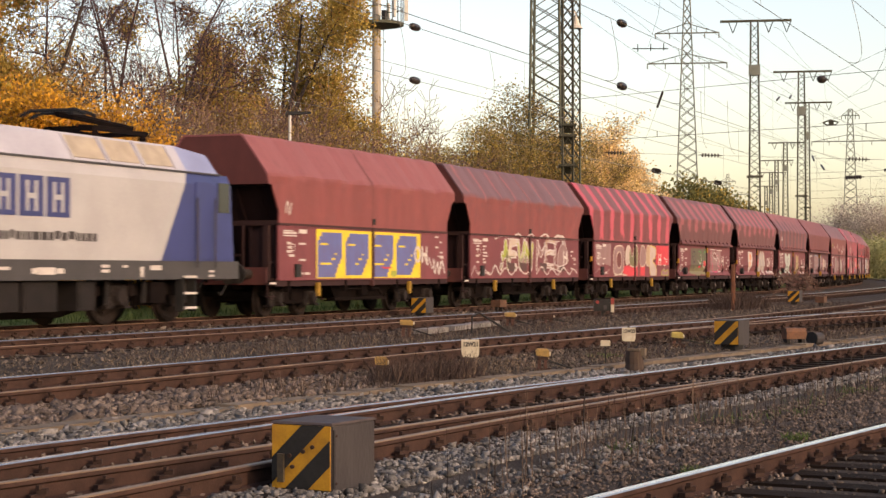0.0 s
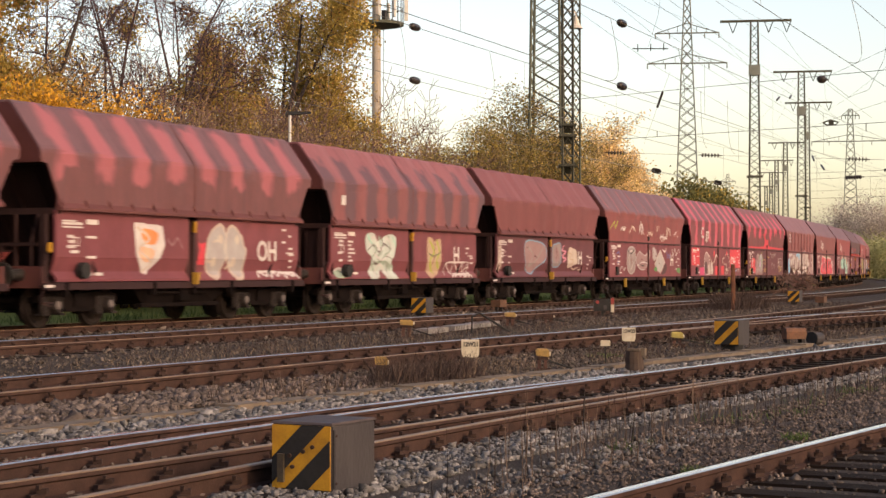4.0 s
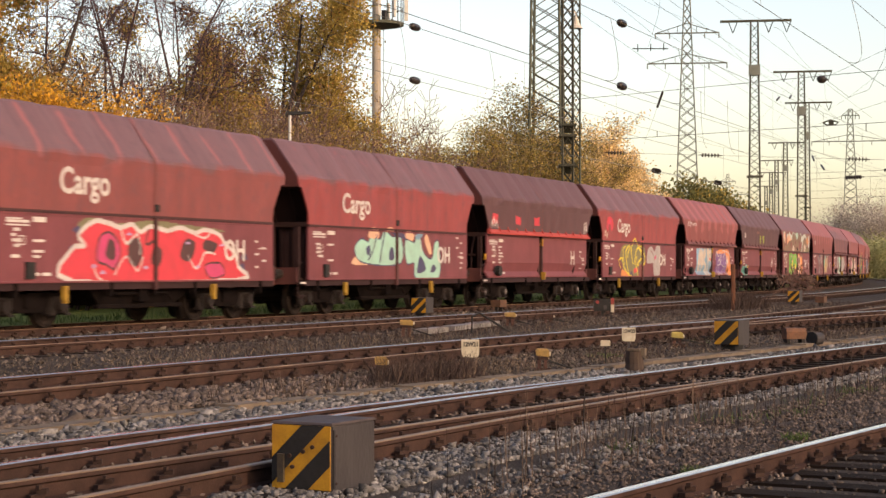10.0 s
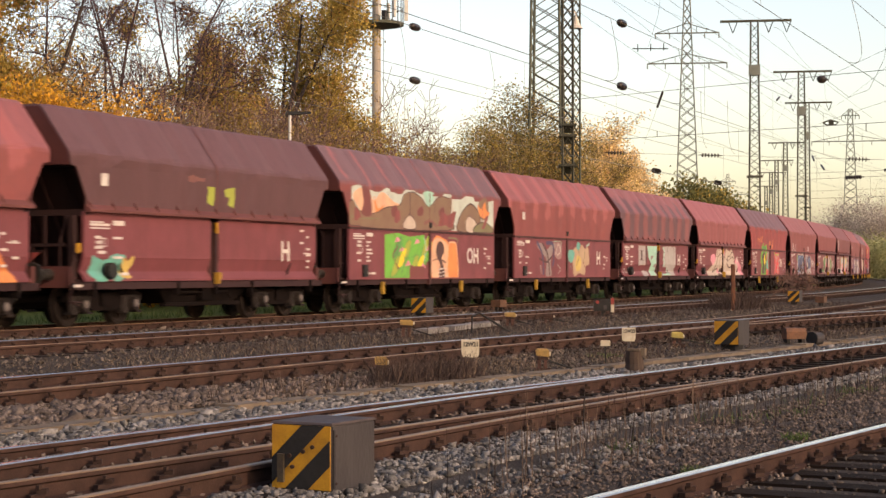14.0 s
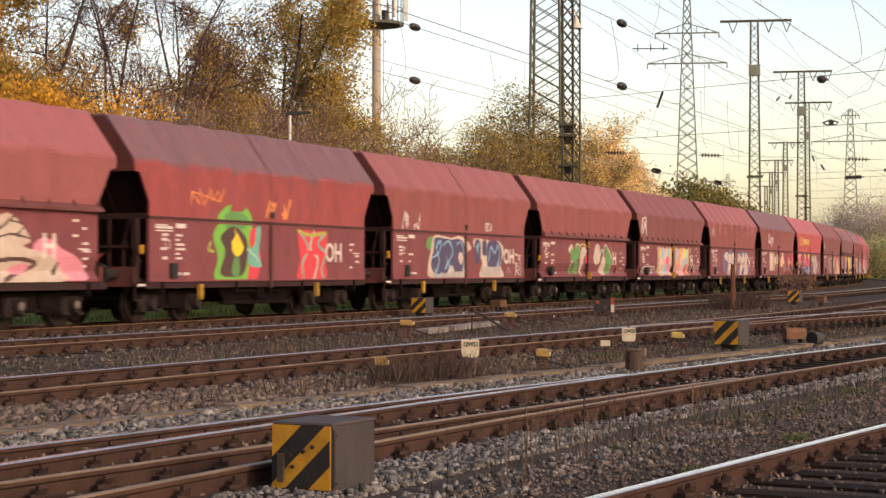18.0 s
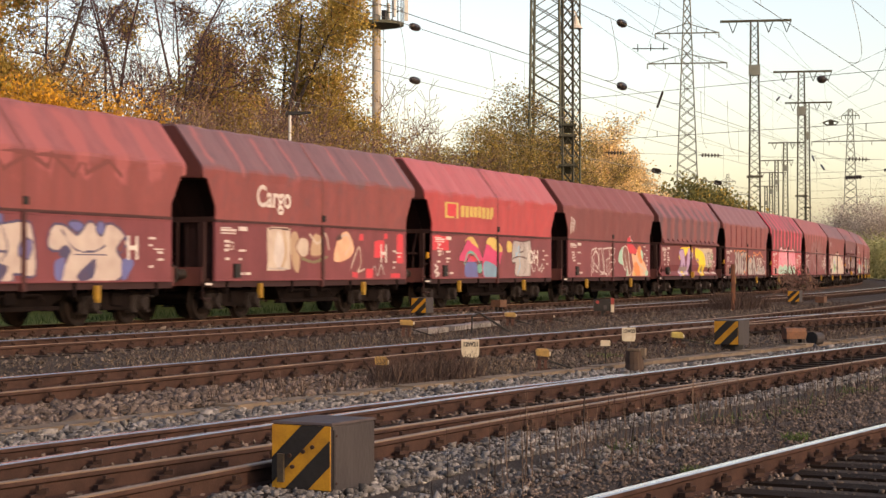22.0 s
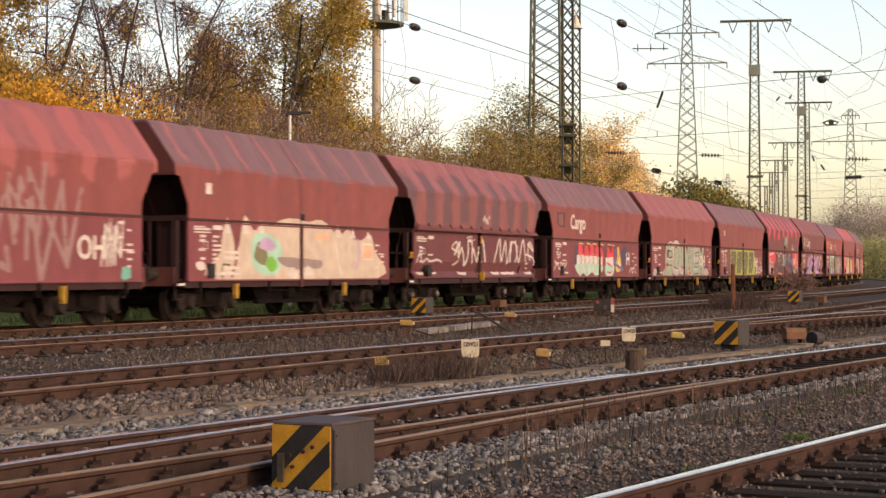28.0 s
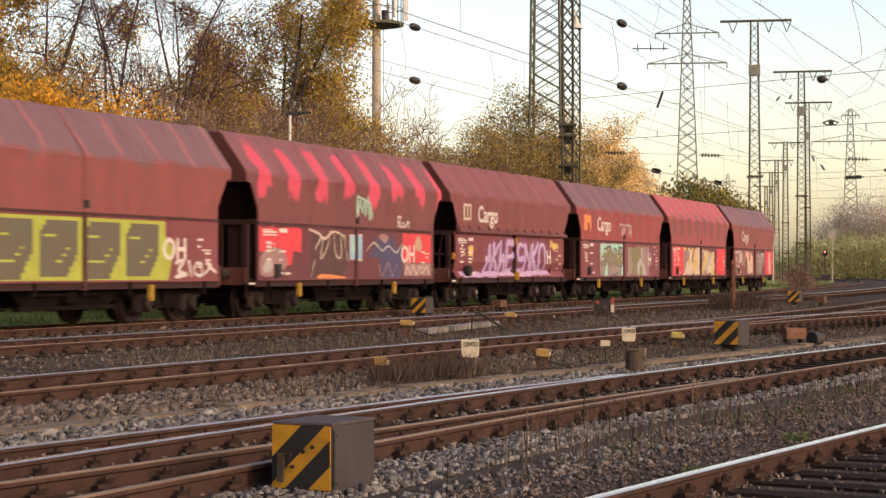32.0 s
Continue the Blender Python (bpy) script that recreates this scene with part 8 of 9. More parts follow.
# ---- ballast stones ----
def stones(name, label, zones, material, seed):
    """Loose angular stones: zones of (x0, x1, y0 at x0, y0 at x1, depth in y, stones per square metre, size)."""
    rng = np.random.RandomState(seed)
    base = np.array([(-1, -1, -1), (1, -1, -1), (1, 1, -1), (-1, 1, -1), (-1, -1, 1), (1, -1, 1), (1, 1, 1), (-1, 1, 1)], float) * 0.6
    faces = np.array([(3, 2, 1, 0), (4, 5, 6, 7), (0, 1, 5, 4), (1, 2, 6, 5), (2, 3, 7, 6), (3, 0, 4, 7)])
    allv = []
    for x0, x1, ya, yb, dep, dens, size in zones:
        n = int((x1 - x0) * dep * dens)
        x = rng.uniform(x0, x1, n)
        y = ya + (yb - ya) * (x - x0) / (x1 - x0) + rng.uniform(0, dep, n)
        z = np.array([ground_z(a, b) for a, b in zip(x, y)]) + rng.uniform(-0.01, 0.025, n)
        s = size * rng.lognormal(0.05, 0.36, n)
        v = base[None] * (1 + rng.uniform(-0.4, 0.4, (n, 8, 3)))
        v[:, 4:, :2] = v[:, 4:, :2] * rng.uniform(0.15, 0.9, (n, 1, 2)) + rng.uniform(-0.3, 0.3, (n, 1, 2))
        v *= s[:, None, None] * rng.uniform(0.7, 1.35, (n, 1, 3)) * np.array([1.2, 1.0, 0.85])
        a, t = rng.uniform(0, 6.28, n), rng.uniform(-1.5, 1.5, n)
        ca, sa, ct, st = np.cos(a)[:, None], np.sin(a)[:, None], np.cos(t)[:, None], np.sin(t)[:, None]
        X, Y, Z = v[..., 0], v[..., 1], v[..., 2]
        Y, Z = Y * ct - Z * st, Y * st + Z * ct
        X, Y = X * ca - Y * sa, X * sa + Y * ca
        allv.append(np.stack([X + x[:, None], Y + y[:, None], Z + z[:, None]], 2))
    v = np.concatenate(allv)
    n = len(v)
    me = bpy.data.meshes.new(name)
    me.vertices.add(n * 8)
    me.vertices.foreach_set("co", v.astype(np.float32).ravel())
    idx = (faces[None] + (np.arange(n) * 8)[:, None, None]).astype(np.int32).ravel()
    me.loops.add(len(idx))
    me.loops.foreach_set("vertex_index", idx)
    me.polygons.add(n * 6)
    me.polygons.foreach_set("loop_start", np.arange(0, len(idx), 4, dtype=np.int32))
    me.polygons.foreach_set("loop_total", np.full(n * 6, 4, dtype=np.int32))
    me.update()
    me.materials.append(material)
    return tagged(new(name, me), label, "ballast", kind="stuff")


stones("ballast", "grey crushed-stone ballast of the near track", ((7, 15, 4.85, 4.45, 0.8, 1215, 0.0203), (15, 26, 4.6, 3.4, 0.42, 945, 0.0218), (26, 50, 3.5, 0.8, 0.5, 338, 0.0312), (7, 13, 8.15, 7.55, 0.85, 945, 0.0234), (13, 18, 7.55, 6.95, 1.1, 945, 0.0234), (18, 26, 6.75, 5.6, 1.3, 567, 0.025), (26, 45, 5.6, 3.4, 1.2, 230, 0.0312), (9, 16, 3.9, 3.4, 0.7, 216, 0.0187)), M_STONE, 1)
stones("ballast", "rust-stained ballast between the tracks", ((8, 17, 9.1, 8.5, 1.35, 567, 0.0281), (17, 20, 8.4, 8.1, 1.5, 297, 0.0265), (7, 14, 3.0, 2.3, 1.6, 420, 0.0135), (14, 22, 2.5, 1.6, 1.9, 330, 0.0135), (22, 34, 1.7, 0.3, 2.0, 170, 0.016), (8, 15, 5.7, 5.2, 2.2, 122, 0.0218), (15, 26, 5.2, 4, 1.5, 94, 0.0218)), M_RUSTSTONE, 2)
stones("ballast", "small stones trodden into dark soil", ((20, 28, 8.1, 7.4, 1.9, 210, 0.019), (28, 44, 7.4, 5.9, 2.8, 90, 0.02), (8, 20, 1.2, -0.2, 1.9, 81, 0.0156), (14, 46, 11.4, 10, 4.4, 80, 0.015)), M_SOILSTONE, 4)
stones("ballast", "brown ballast along the far tracks", ((16, 75, 15.2, 13.8, 4.6, 26, 0.028), (20, 75, 19, 18.6, 4, 30, 0.03), (42, 75, 9.5, 8, 5, 26, 0.028), (46, 80, 5.5, 2, 4.5, 34, 0.036)), M_SOILSTONE, 3)

# concrete cable trough beside the near track, one cover after another
M_CONC = mat("weathered_yellowish_concrete", (0.2, 0.15, 0.108), (0.09, 0.067, 0.05), 0.9, 0, 2.5, 30, vary=0.15, mix=1.0)
trough = thing("cable_trough", Matrix(), "weathered concrete cable trough half buried in gravel", "cable trough", kind="structure")
COVER = Mesh().box(-0.245, 0.245, -0.13, 0.13, -0.12, 0.045).data("trough_cover", M_CONC)
PTS_TR = ((8, 9.05), (12, 8.62), (13.8, 8.4), (16.3, 8.25), (18.8, 8.0), (23, 7.5), (30.7, 6.75), (38, 5.7))
for k, (x, y, h) in enumerate(sampled(PTS_TR, 8, 40, 0.5)):
    rr = random.Random(k)
    part("trough_cover", COVER, None, trough, at=Matrix.Translation((x, y, ground_z(x, y - 0.2) + 0.015 + rr.uniform(-0.02, 0.01))) @ Matrix.Rotation(h + rr.uniform(-0.03, 0.03), 4, "Z"))


# ---- masts, pylons and wires ----
M_GALV = mat("weathered_galvanised_steel", (0.12, 0.125, 0.09), (0.07, 0.072, 0.052), 0.8, 0.1, 2, 20)
M_DARKSTEEL = mat("dark_mast_steel", (0.048, 0.05, 0.036), (0.075, 0.068, 0.05), 0.85, 0.0, 2, 20)
# M_FAR: steel lightened so that distance haze is part of its colour
M_FAR = mat("haze_tinted_grey_green_steel", (0.2, 0.21, 0.18), (0.15, 0.16, 0.14), 0.8, 0.1, 2, 20)
M_WIRE = mat("oxidised_copper_wire", (0.16, 0.16, 0.15), (0.11, 0.11, 0.1), 0.6, 0.4, 2, 20, bump=0)
M_INSUL = mat("brown_glazed_insulator", (0.045, 0.035, 0.03), (0.025, 0.02, 0.018), 0.3, 0, 4, 20)
M_PLASTER = mat("pale_enamel_lamp", (0.6, 0.55, 0.48), (0.45, 0.41, 0.36), 0.5, 0, 3, 20)
M_CONCMAST = mat("pale_concrete_mast", (0.42, 0.36, 0.29), (0.3, 0.25, 0.2), 0.9, 0, 1.2, 12, stretch=(1, 1, 0.3))


def bar(m, a, b, r):
    m.tube([a, b], r, 4)


def lattice(name, x, y, h, w0, w1, label, category, material, turn=0.0, step=1.0, leg=0.05, brace=0.022, group="", single=False):
    """A four-legged lattice tower: each leg a part, the crossed bracing joined."""
    t = thing(name, Matrix.Translation((x, y, -0.2)) @ Matrix.Rotation(radians(turn), 4, "Z"), label, category, group)
    c = ((-1, -1), (1, -1), (1, 1), (-1, 1))

    def at(k, z):
        w = (w0 + (w1 - w0) * z / h) / 2
        return (c[k][0] * w, c[k][1] * w, z)

    for k in range(4):
        m = Mesh()
        bar(m, at(k, 0), at(k, h), leg)
        part("leg", m, material, t)
    m = Mesh()
    z, odd = 0.0, True
    while z < h - step * 0.5:
        z2 = min(z + step, h)
        for k in range(4):
            j = (k + 1) % 4
            if single:
                bar(m, at(k if odd else j, z), at(j if odd else k, z2), brace)
            else:
                bar(m, at(k, z), at(j, z2), brace)
                bar(m, at(j, z), at(k, z2), brace)
        odd = not odd
        z = z2
    tagged(part("bracing", m, material, t), kind="stuff")
    return t


def catenary_mast(x, y, h, w, arm, turn, group="catenary masts along the curve", mats=M_DARKSTEEL, thick=1.0):
    t = lattice("catenary_mast", x, y, h, w, w * 0.56, "dark lattice catenary mast with a cross arm", "catenary mast", mats, turn, w * 0.62, 0.06 * thick, 0.022 * thick, group, True)
    a = part("cross_arm", Mesh().box(-0.06, 0.06, -arm * 0.52, arm * 0.48, h - 0.02, h + 0.14), mats, t)
    for k in (-0.45, -0.2, 0.3):
        v = Mesh()
        yk = k * arm
        bar(v, (0, yk - 0.06 * arm, h), (0, yk, h - 0.75), 0.03 * thick)
        bar(v, (0, yk + 0.06 * arm, h), (0, yk, h - 0.75), 0.03 * thick)
        part("insulator_string", v, M_INSUL, a, "dark insulator string")
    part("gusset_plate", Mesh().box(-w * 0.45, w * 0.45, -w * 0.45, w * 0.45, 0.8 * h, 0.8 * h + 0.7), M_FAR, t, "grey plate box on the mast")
    for z in (0.42 * h, 0.2 * h):
        part("bracket", Mesh().box(-w * 0.62, w * 0.62, -w * 0.62, w * 0.62, z, z + 0.12), mats, t)
    return t


catenary_mast(122, 26.08, 18.3, 0.86, 4.8, 12)
catenary_mast(150, 28.15, 17.8, 0.84, 4.8, 11)
catenary_mast(179, 33.0, 17.9, 0.6, 4.6, 10.5)
catenary_mast(234, 46.0, 17.9, 0.85, 4.6, 11, thick=1.3)
catenary_mast(271, 54.6, 17.9, 0.85, 4.8, 11, thick=1.4)
catenary_mast(304, 62.2, 17.9, 0.85, 4.8, 11, thick=1.5)
catenary_mast(352, 73.0, 17.9, 0.85, 4.8, 11, thick=1.6)
lattice("anchor_tower", 95.31, 32.0, 24, 1.95, 1.35, "tall grey lattice tower standing in the thicket", "lattice tower", M_GALV, 12, 0.95, 0.075, 0.028)
lt = lattice("catenary_mast", 80.5, 26.0, 20, 0.5, 0.46, "dark narrow lattice mast with brackets", "catenary mast", M_DARKSTEEL, 20, 0.6, 0.05, 0.025)
for z in (6.2, 7.6, 8.1):
    part("bracket", Mesh().box(-0.4, 0.9, -0.4, 0.4, z, z + 0.1).box(0.4, 0.5, -0.2, 0.2, z - 0.3, z + 0.1), M_DARKSTEEL, lt)
part("lamp", Mesh().tube([(0.62, -0.4, 13.3), (0.62, -0.4, 12.95), (0.62, -0.4, 12.75)], [0.07, 0.2, 0.34], 12).tube([(0, 0, 13.5), (0.62, -0.4, 13.5), (0.62, -0.4, 13.3)], 0.04, 6), M_PLASTER, lt, "grey bell-shaped lamp")
lattice("catenary_mast", 81.49, 25.9, 20, 0.36, 0.34, "grey-green narrow lattice mast", "catenary mast", M_GALV, 20, 0.55, 0.04, 0.02)


def pylon(x, y, h, turn, arms, label, top=0.9):
    s = 1.0 if h < 60 else 1.3
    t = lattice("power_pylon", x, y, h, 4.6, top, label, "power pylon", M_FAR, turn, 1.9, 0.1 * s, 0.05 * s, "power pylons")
    for z, half in arms:
        m = Mesh()
        for s2 in (-1, 1):
            bar(m, (0, s2 * half, z), (0, 0, z), 0.12)
            bar(m, (0, s2 * half, z), (0, 0, z + 1.6), 0.07)
            for f in (0.3, 0.6):
                bar(m, (0, s2 * half * f, z), (0, s2 * half * f, z + 1.6 * (1 - f)), 0.05)
        part("cross_arm", m, M_FAR, t)
        for s2 in (-1, -0.55, 0.55, 1):
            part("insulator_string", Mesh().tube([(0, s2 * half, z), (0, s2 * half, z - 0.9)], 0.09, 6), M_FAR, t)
    return t


pylon(291.5, 73.5, 55, 14, ((40.6, 5.2), (35.6, 6.5), (50.0, 3.0)), "tall lattice power pylon, haze put into its grey", 0.3)
pylon(425, 68.4, 39, 9, ((31.5, 8.8), (37.5, 2.0)), "far lattice power pylon, haze put into its grey")
pylon(690, 158, 39, 13, ((31, 9.0), (36, 3.0)), "very far lattice power pylon, haze put into its grey")


def wire(points, r, label="thin overhead wire hung between masts", name="overhead_wire"):
    return tagged(new(name, Mesh().tube(points, r, 4).data(name, M_WIRE)), label, "wire", "overhead wires")


def egg(x, y, z, parent):
    c, d = Vector((x, y, z)), Vector((1, 0, 0))
    m = Mesh().tube([c - d * 0.24, c - d * 0.19, c - d * 0.1, c + d * 0.1, c + d * 0.19, c + d * 0.24], [0.03, 0.075, 0.09, 0.09, 0.075, 0.03], 10)
    return part("insulator", m, M_INSUL, parent, "dark barrel insulator")


def sag(zm, x):
    return zm + 0.00009 * (x - 39.6) ** 2


for yy, zc, zm, insul in ((16.6, 5.66, 6.93, True), (11.5, 5.33, 6.76, True), (21.4, 5.6, 7.3, False), (6.2, 5.5, 6.9, False)):
    t = thing("overhead_line", Matrix(), "thin contact and carrying wires over a track", "overhead line", "overhead lines")
    xs = [-15, 0, 20, 39.6, 60, 90, 130, 180]
    part("contact_wire", Mesh().tube([(x, yy, zc) for x in xs], 0.007, 4), M_WIRE, t)
    part("carrying_wire", Mesh().tube([(x, yy, sag(zm, x)) for x in xs], 0.008, 4), M_WIRE, t)
    for k in range(16):
        x = 2.5 + 9.0 * k
        if abs(x - 39.6) > 1.5:
            part("dropper", Mesh().tube([(x, yy, zc), (x, yy, sag(zm, x))], 0.003, 4), M_WIRE, t)
    xh, za = 81.2 - 0.4 * (26 - yy), sorted((7.2, sag(zm, 81.2 - 0.4 * (26 - yy))))
    part("hanger", Mesh().tube([(xh, yy, za[0] - 0.01), (xh, yy, za[1] + 0.01)], 0.02, 4), M_WIRE, t)
    if insul:
        egg(39.6, yy, zc, t)
        egg(39.6, yy, zm, t)
    for x, w in ((38.2, 0.5), (44, 0.7)):
        part("jumper", Mesh().tube([(x + w * k / 10, yy - 0.25 * math.sin(math.pi * k / 10), zc + (sag(zm, x) - zc) * k / 10 - 0.5 * math.sin(math.pi * k / 10)) for k in range(11)], 0.006, 4), M_WIRE, t, "slack jumper cable")


def discs(c, d, parent):
    m = Mesh().tube([c - d * 0.75, c + d * 0.75], 0.03, 6)
    for k in range(6):
        o = c + d * (-0.5 + 0.2 * k)
        m.tube([o - d * 0.03, o + d * 0.03], [0.15, 0.11], 8)
    part("disc_insulator", m, M_INSUL, parent, "stack of dark insulator discs")


# span wires across the tracks, with insulators in some
for a, b, ins in (((81.2, 26, 9.6), (122, 26.3, 9.0), ()), ((81.2, 26, 6.6), (122, 26.3, 6.7), (0.38, 0.75)), ((122, 26.3, 7.2), (112, 5, 7.2), (0.35,)), ((150, 28.4, 9.2), (140, 2, 9.2), (0.3, 0.45)), ((150, 28.4, 7.1), (140, 2, 7.1), (0.4, 0.55)), ((179, 33, 9), (168, 6, 9), (0.5,)), ((81.2, 26, 7.2), (72, 3, 7.2), ()), ((81.2, 26, 9.2), (72, 3, 9.4), (0.75,))):
    t = thing("span_wire", Matrix(), "span wire stretched across the tracks", "span wire", "span wires")
    part("cable", Mesh().tube([a, b], 0.012, 4), M_WIRE, t)
    va, vb = Vector(a), Vector(b)
    for f in ins:
        discs(va + (vb - va) * f, (vb - va).normalized(), t)
for x0, y0, z0, x1, y1, z1 in ((122, 28.5, 17.4, 150, 30.5, 17.2), (122, 24.2, 17.4, 150, 26.3, 17.2), (150, 30.6, 17.2, 179, 35, 17.2), (150, 26.3, 17.2, 179, 31, 17.2), (179, 33, 17.2, 234, 46, 17.2), (30, 18, 14.0, 122, 24.2, 17.4), (30, 22, 14.0, 122, 28.5, 17.4), (234, 46, 17.2, 304, 62, 17.2), (40, 2.0, 9.0, 179, 31, 17.0)):
    pts = []
    for k in range(9):
        f = k / 8
        pts.append((x0 + (x1 - x0) * f, y0 + (y1 - y0) * f, z0 + (z1 - z0) * f - 2.2 * f * (1 - f)))
    wire(pts, 0.008, "sagging feeder wire between masts")
for z in (35.0, 40.0, 45.5):
    for s2 in (-5, 5):
        wire([(150, 60 + s2 * 0.3, z - 1), (291.5, 73.7 + s2, z), (425, 68.4 + s2, z - 9)], 0.03, "far power line conductor")
# guy wires with rod insulators
for a, b, f in (((118, 30.94, 14.44), (118, 32.73, 9.69), 0.38), ((149, 28.14, 17.4), (130, 27.82, 11.57), 0.5), ((149.5, 28.01, 17.3), (130, 26.14, 11.89), 0.5), ((179, 33, 15.0), (150, 28.15, 7.0), 0.5), ((150, 28.15, 13.0), (139, 24.6, 8.2), 0.62), ((150, 28.15, 12.4), (139, 23.8, 8.0), 0.72)):
    t = thing("guy_wire", Matrix(), "slanting guy wire with a rod insulator", "guy wire", "guy wires")
    va, vb = Vector(a), Vector(b)
    part("cable", Mesh().tube([a, b], 0.009, 4), M_WIRE, t)
    c, d = va + (vb - va) * f, (vb - va).normalized()
    part("rod_insulator", Mesh().tube([c - d * 0.6, c - d * 0.5, c + d * 0.5, c + d * 0.6], [0.03, 0.085, 0.085, 0.03], 8), M_INSUL, t, "dark rod insulator")
# span wire beyond the narrow masts, with disc stacks and two slack loops
t = thing("span_wire", Matrix(), "span wire stretched across the tracks", "span wire", "span wires")
va, vb = Vector((112, 36.75, 8.92)), Vector((112, 15.91, 7.89))
part("cable", Mesh().tube([va, vb], 0.01, 4), M_WIRE, t)
for f in (0.185, 0.48, 0.92):
    discs(va + (vb - va) * f, (vb - va).normalized(), t)
for y0, y1, z0, z1 in ((27.36, 26.94, 12.5, 8.9), (25.66, 25.2, 11.8, 8.5)):
    part("jumper", Mesh().tube([(112, y0 + (y1 - y0) * k / 12 + 0.12 * math.sin(math.pi * k / 12), z0 + (z1 - z0) * math.sin(0.5 * math.pi * k / 12)) for k in range(13)], 0.012, 4), M_WIRE, t, "slack jumper cable")
# cross stub, ball insulator and clamp on the feeder wires
t = thing("feeder_crossbar", Matrix(), "short cross bar hung in the feeder wires", "cross bar")
part("bar", Mesh().tube([(105, 29.82, 14.5), (105, 27.63, 14.4)], 0.035, 6), M_DARKSTEEL, t)
for y in (29.5, 28.7, 27.9):
    part("clip", Mesh().tube([(105, y, 14.3), (105, y, 14.75)], 0.03, 6), M_INSUL, t)
part("hanger", Mesh().tube([(105, 28.9, 14.45), (104, 28.0, 16.2), (103, 27.2, 19.5)], 0.01, 4), M_WIRE, t)
t = thing("feeder_insulator", Matrix(), "dark round insulator on a feeder wire", "insulator")
part("body", Mesh().tube([(110, 19.72, 12.8), (110, 19.62, 12.78), (110, 19.5, 12.75), (110, 19.32, 12.72), (110, 19.2, 12.7), (110, 19.1, 12.68)], [0.03, 0.18, 0.24, 0.24, 0.18, 0.03], 12), M_INSUL, t)
part("cable", Mesh().tube([(149, 28.14, 17.4), (110, 19.41, 12.74), (80, 8.0, 12.2)], 0.009, 4), M_WIRE, t)
part("cable", Mesh().tube([(110, 19.1, 12.68), (110, 17.8, 11.6), (110, 16.6, 12.0), (110, 15.7, 13.8), (110, 15.3, 16.2)], 0.012, 5), M_WIRE, t, "slack hanging cable")
t = thing("wire_clamp", Matrix(), "dark clamp frame hung on a feeder wire", "clamp")
part("frame", Mesh().tube([(110, 19.35, 10.1), (110, 18.9, 10.25), (110, 18.4, 10.1), (110, 18.6, 9.95), (110, 19.1, 9.95), (110, 19.35, 10.1)], 0.05, 6).box(109.95, 110.05, 18.7, 19.0, 9.95, 10.2), M_DARKSTEEL, t)
part("cable", Mesh().tube([(149, 28.14, 12.6), (110, 19.1, 10.2), (85, 10.0, 9.6)], 0.009, 4), M_WIRE, t)


def antenna_mast():
    t = thing("antenna_mast", Matrix.Translation((117, 52, -0.2)), "pale concrete radio mast with an antenna basket", "radio mast")
    part("shaft", Mesh().tube([(0, 0, 0), (0, 0, 16), (0, 0, 24)], [0.36, 0.31, 0.28], 16), M_CONCMAST, t)
    part("platform", Mesh().tube([(0, 0, 18.45), (0, 0, 18.7), (0, 0, 18.9)], [0.5, 1.95, 1.95], 20), M_GALV, t)
    part("ladder", Mesh().box(0.33, 0.37, -0.42, -0.4, 1, 18.5).box(0.33, 0.37, -0.16, -0.14, 1, 18.5), M_GALV, t)
    ml = mat("pale_antenna_plastic", (0.6, 0.57, 0.5), (0.5, 0.47, 0.42), 0.6, 0, 2, 20)
    for k in range(12):
        a = 2 * math.pi * k / 12
        x, y = 1.9 * math.cos(a), 1.9 * math.sin(a)
        part("post", Mesh().tube([(x, y, 18.9), (x, y, 22.5)], 0.04, 6), M_GALV, t)
        if k % 2 == 0 or k == 7:
            part("antenna", Mesh().box(-0.13, 0.13, -0.09, 0.09, 19.1, 20.6 + 0.2 * (k % 3)), ml, t, "pale panel antenna", Matrix.Translation((x * 1.12, y * 1.12, 0)) @ Matrix.Rotation(a, 4, "Z"))
        if k in (1, 5, 8):
            part("amplifier", Mesh().box(-0.16, 0.16, -0.14, 0.14, 19.0, 19.7), M_GREY, t, "", Matrix.Translation((x * 0.5, y * 0.5, 0)))
    part("ring", Mesh().tube([(1.9 * math.cos(2 * math.pi * k / 24), 1.9 * math.sin(2 * math.pi * k / 24), 19.9) for k in range(25)], 0.03, 4), M_GALV, t)


antenna_mast()
lp = thing("street_lamp", Matrix.Translation((53.7, 27, -0.1)), "white pole lamp with a flat dark head", "street lamp")
part("pole", Mesh().tube([(0, 0, 0), (0, 0, 6.4)], [0.07, 0.045], 10), mat("white_lamp_pole", (0.6, 0.58, 0.55), (0.5, 0.48, 0.45), 0.5, 0, 2, 20), lp)
part("head", Mesh().loft([[(-0.15, -0.14, 6.4), (0.7, -0.14, 6.46), (0.7, 0.14, 6.46), (-0.15, 0.14, 6.4)], [(-0.12, -0.1, 6.52), (0.66, -0.1, 6.52), (0.66, 0.1, 6.52), (-0.12, 0.1, 6.52)]]), M_BLACK, lp, "flat dark lamp head", Matrix.Rotation(radians(-60), 4, "Z"))

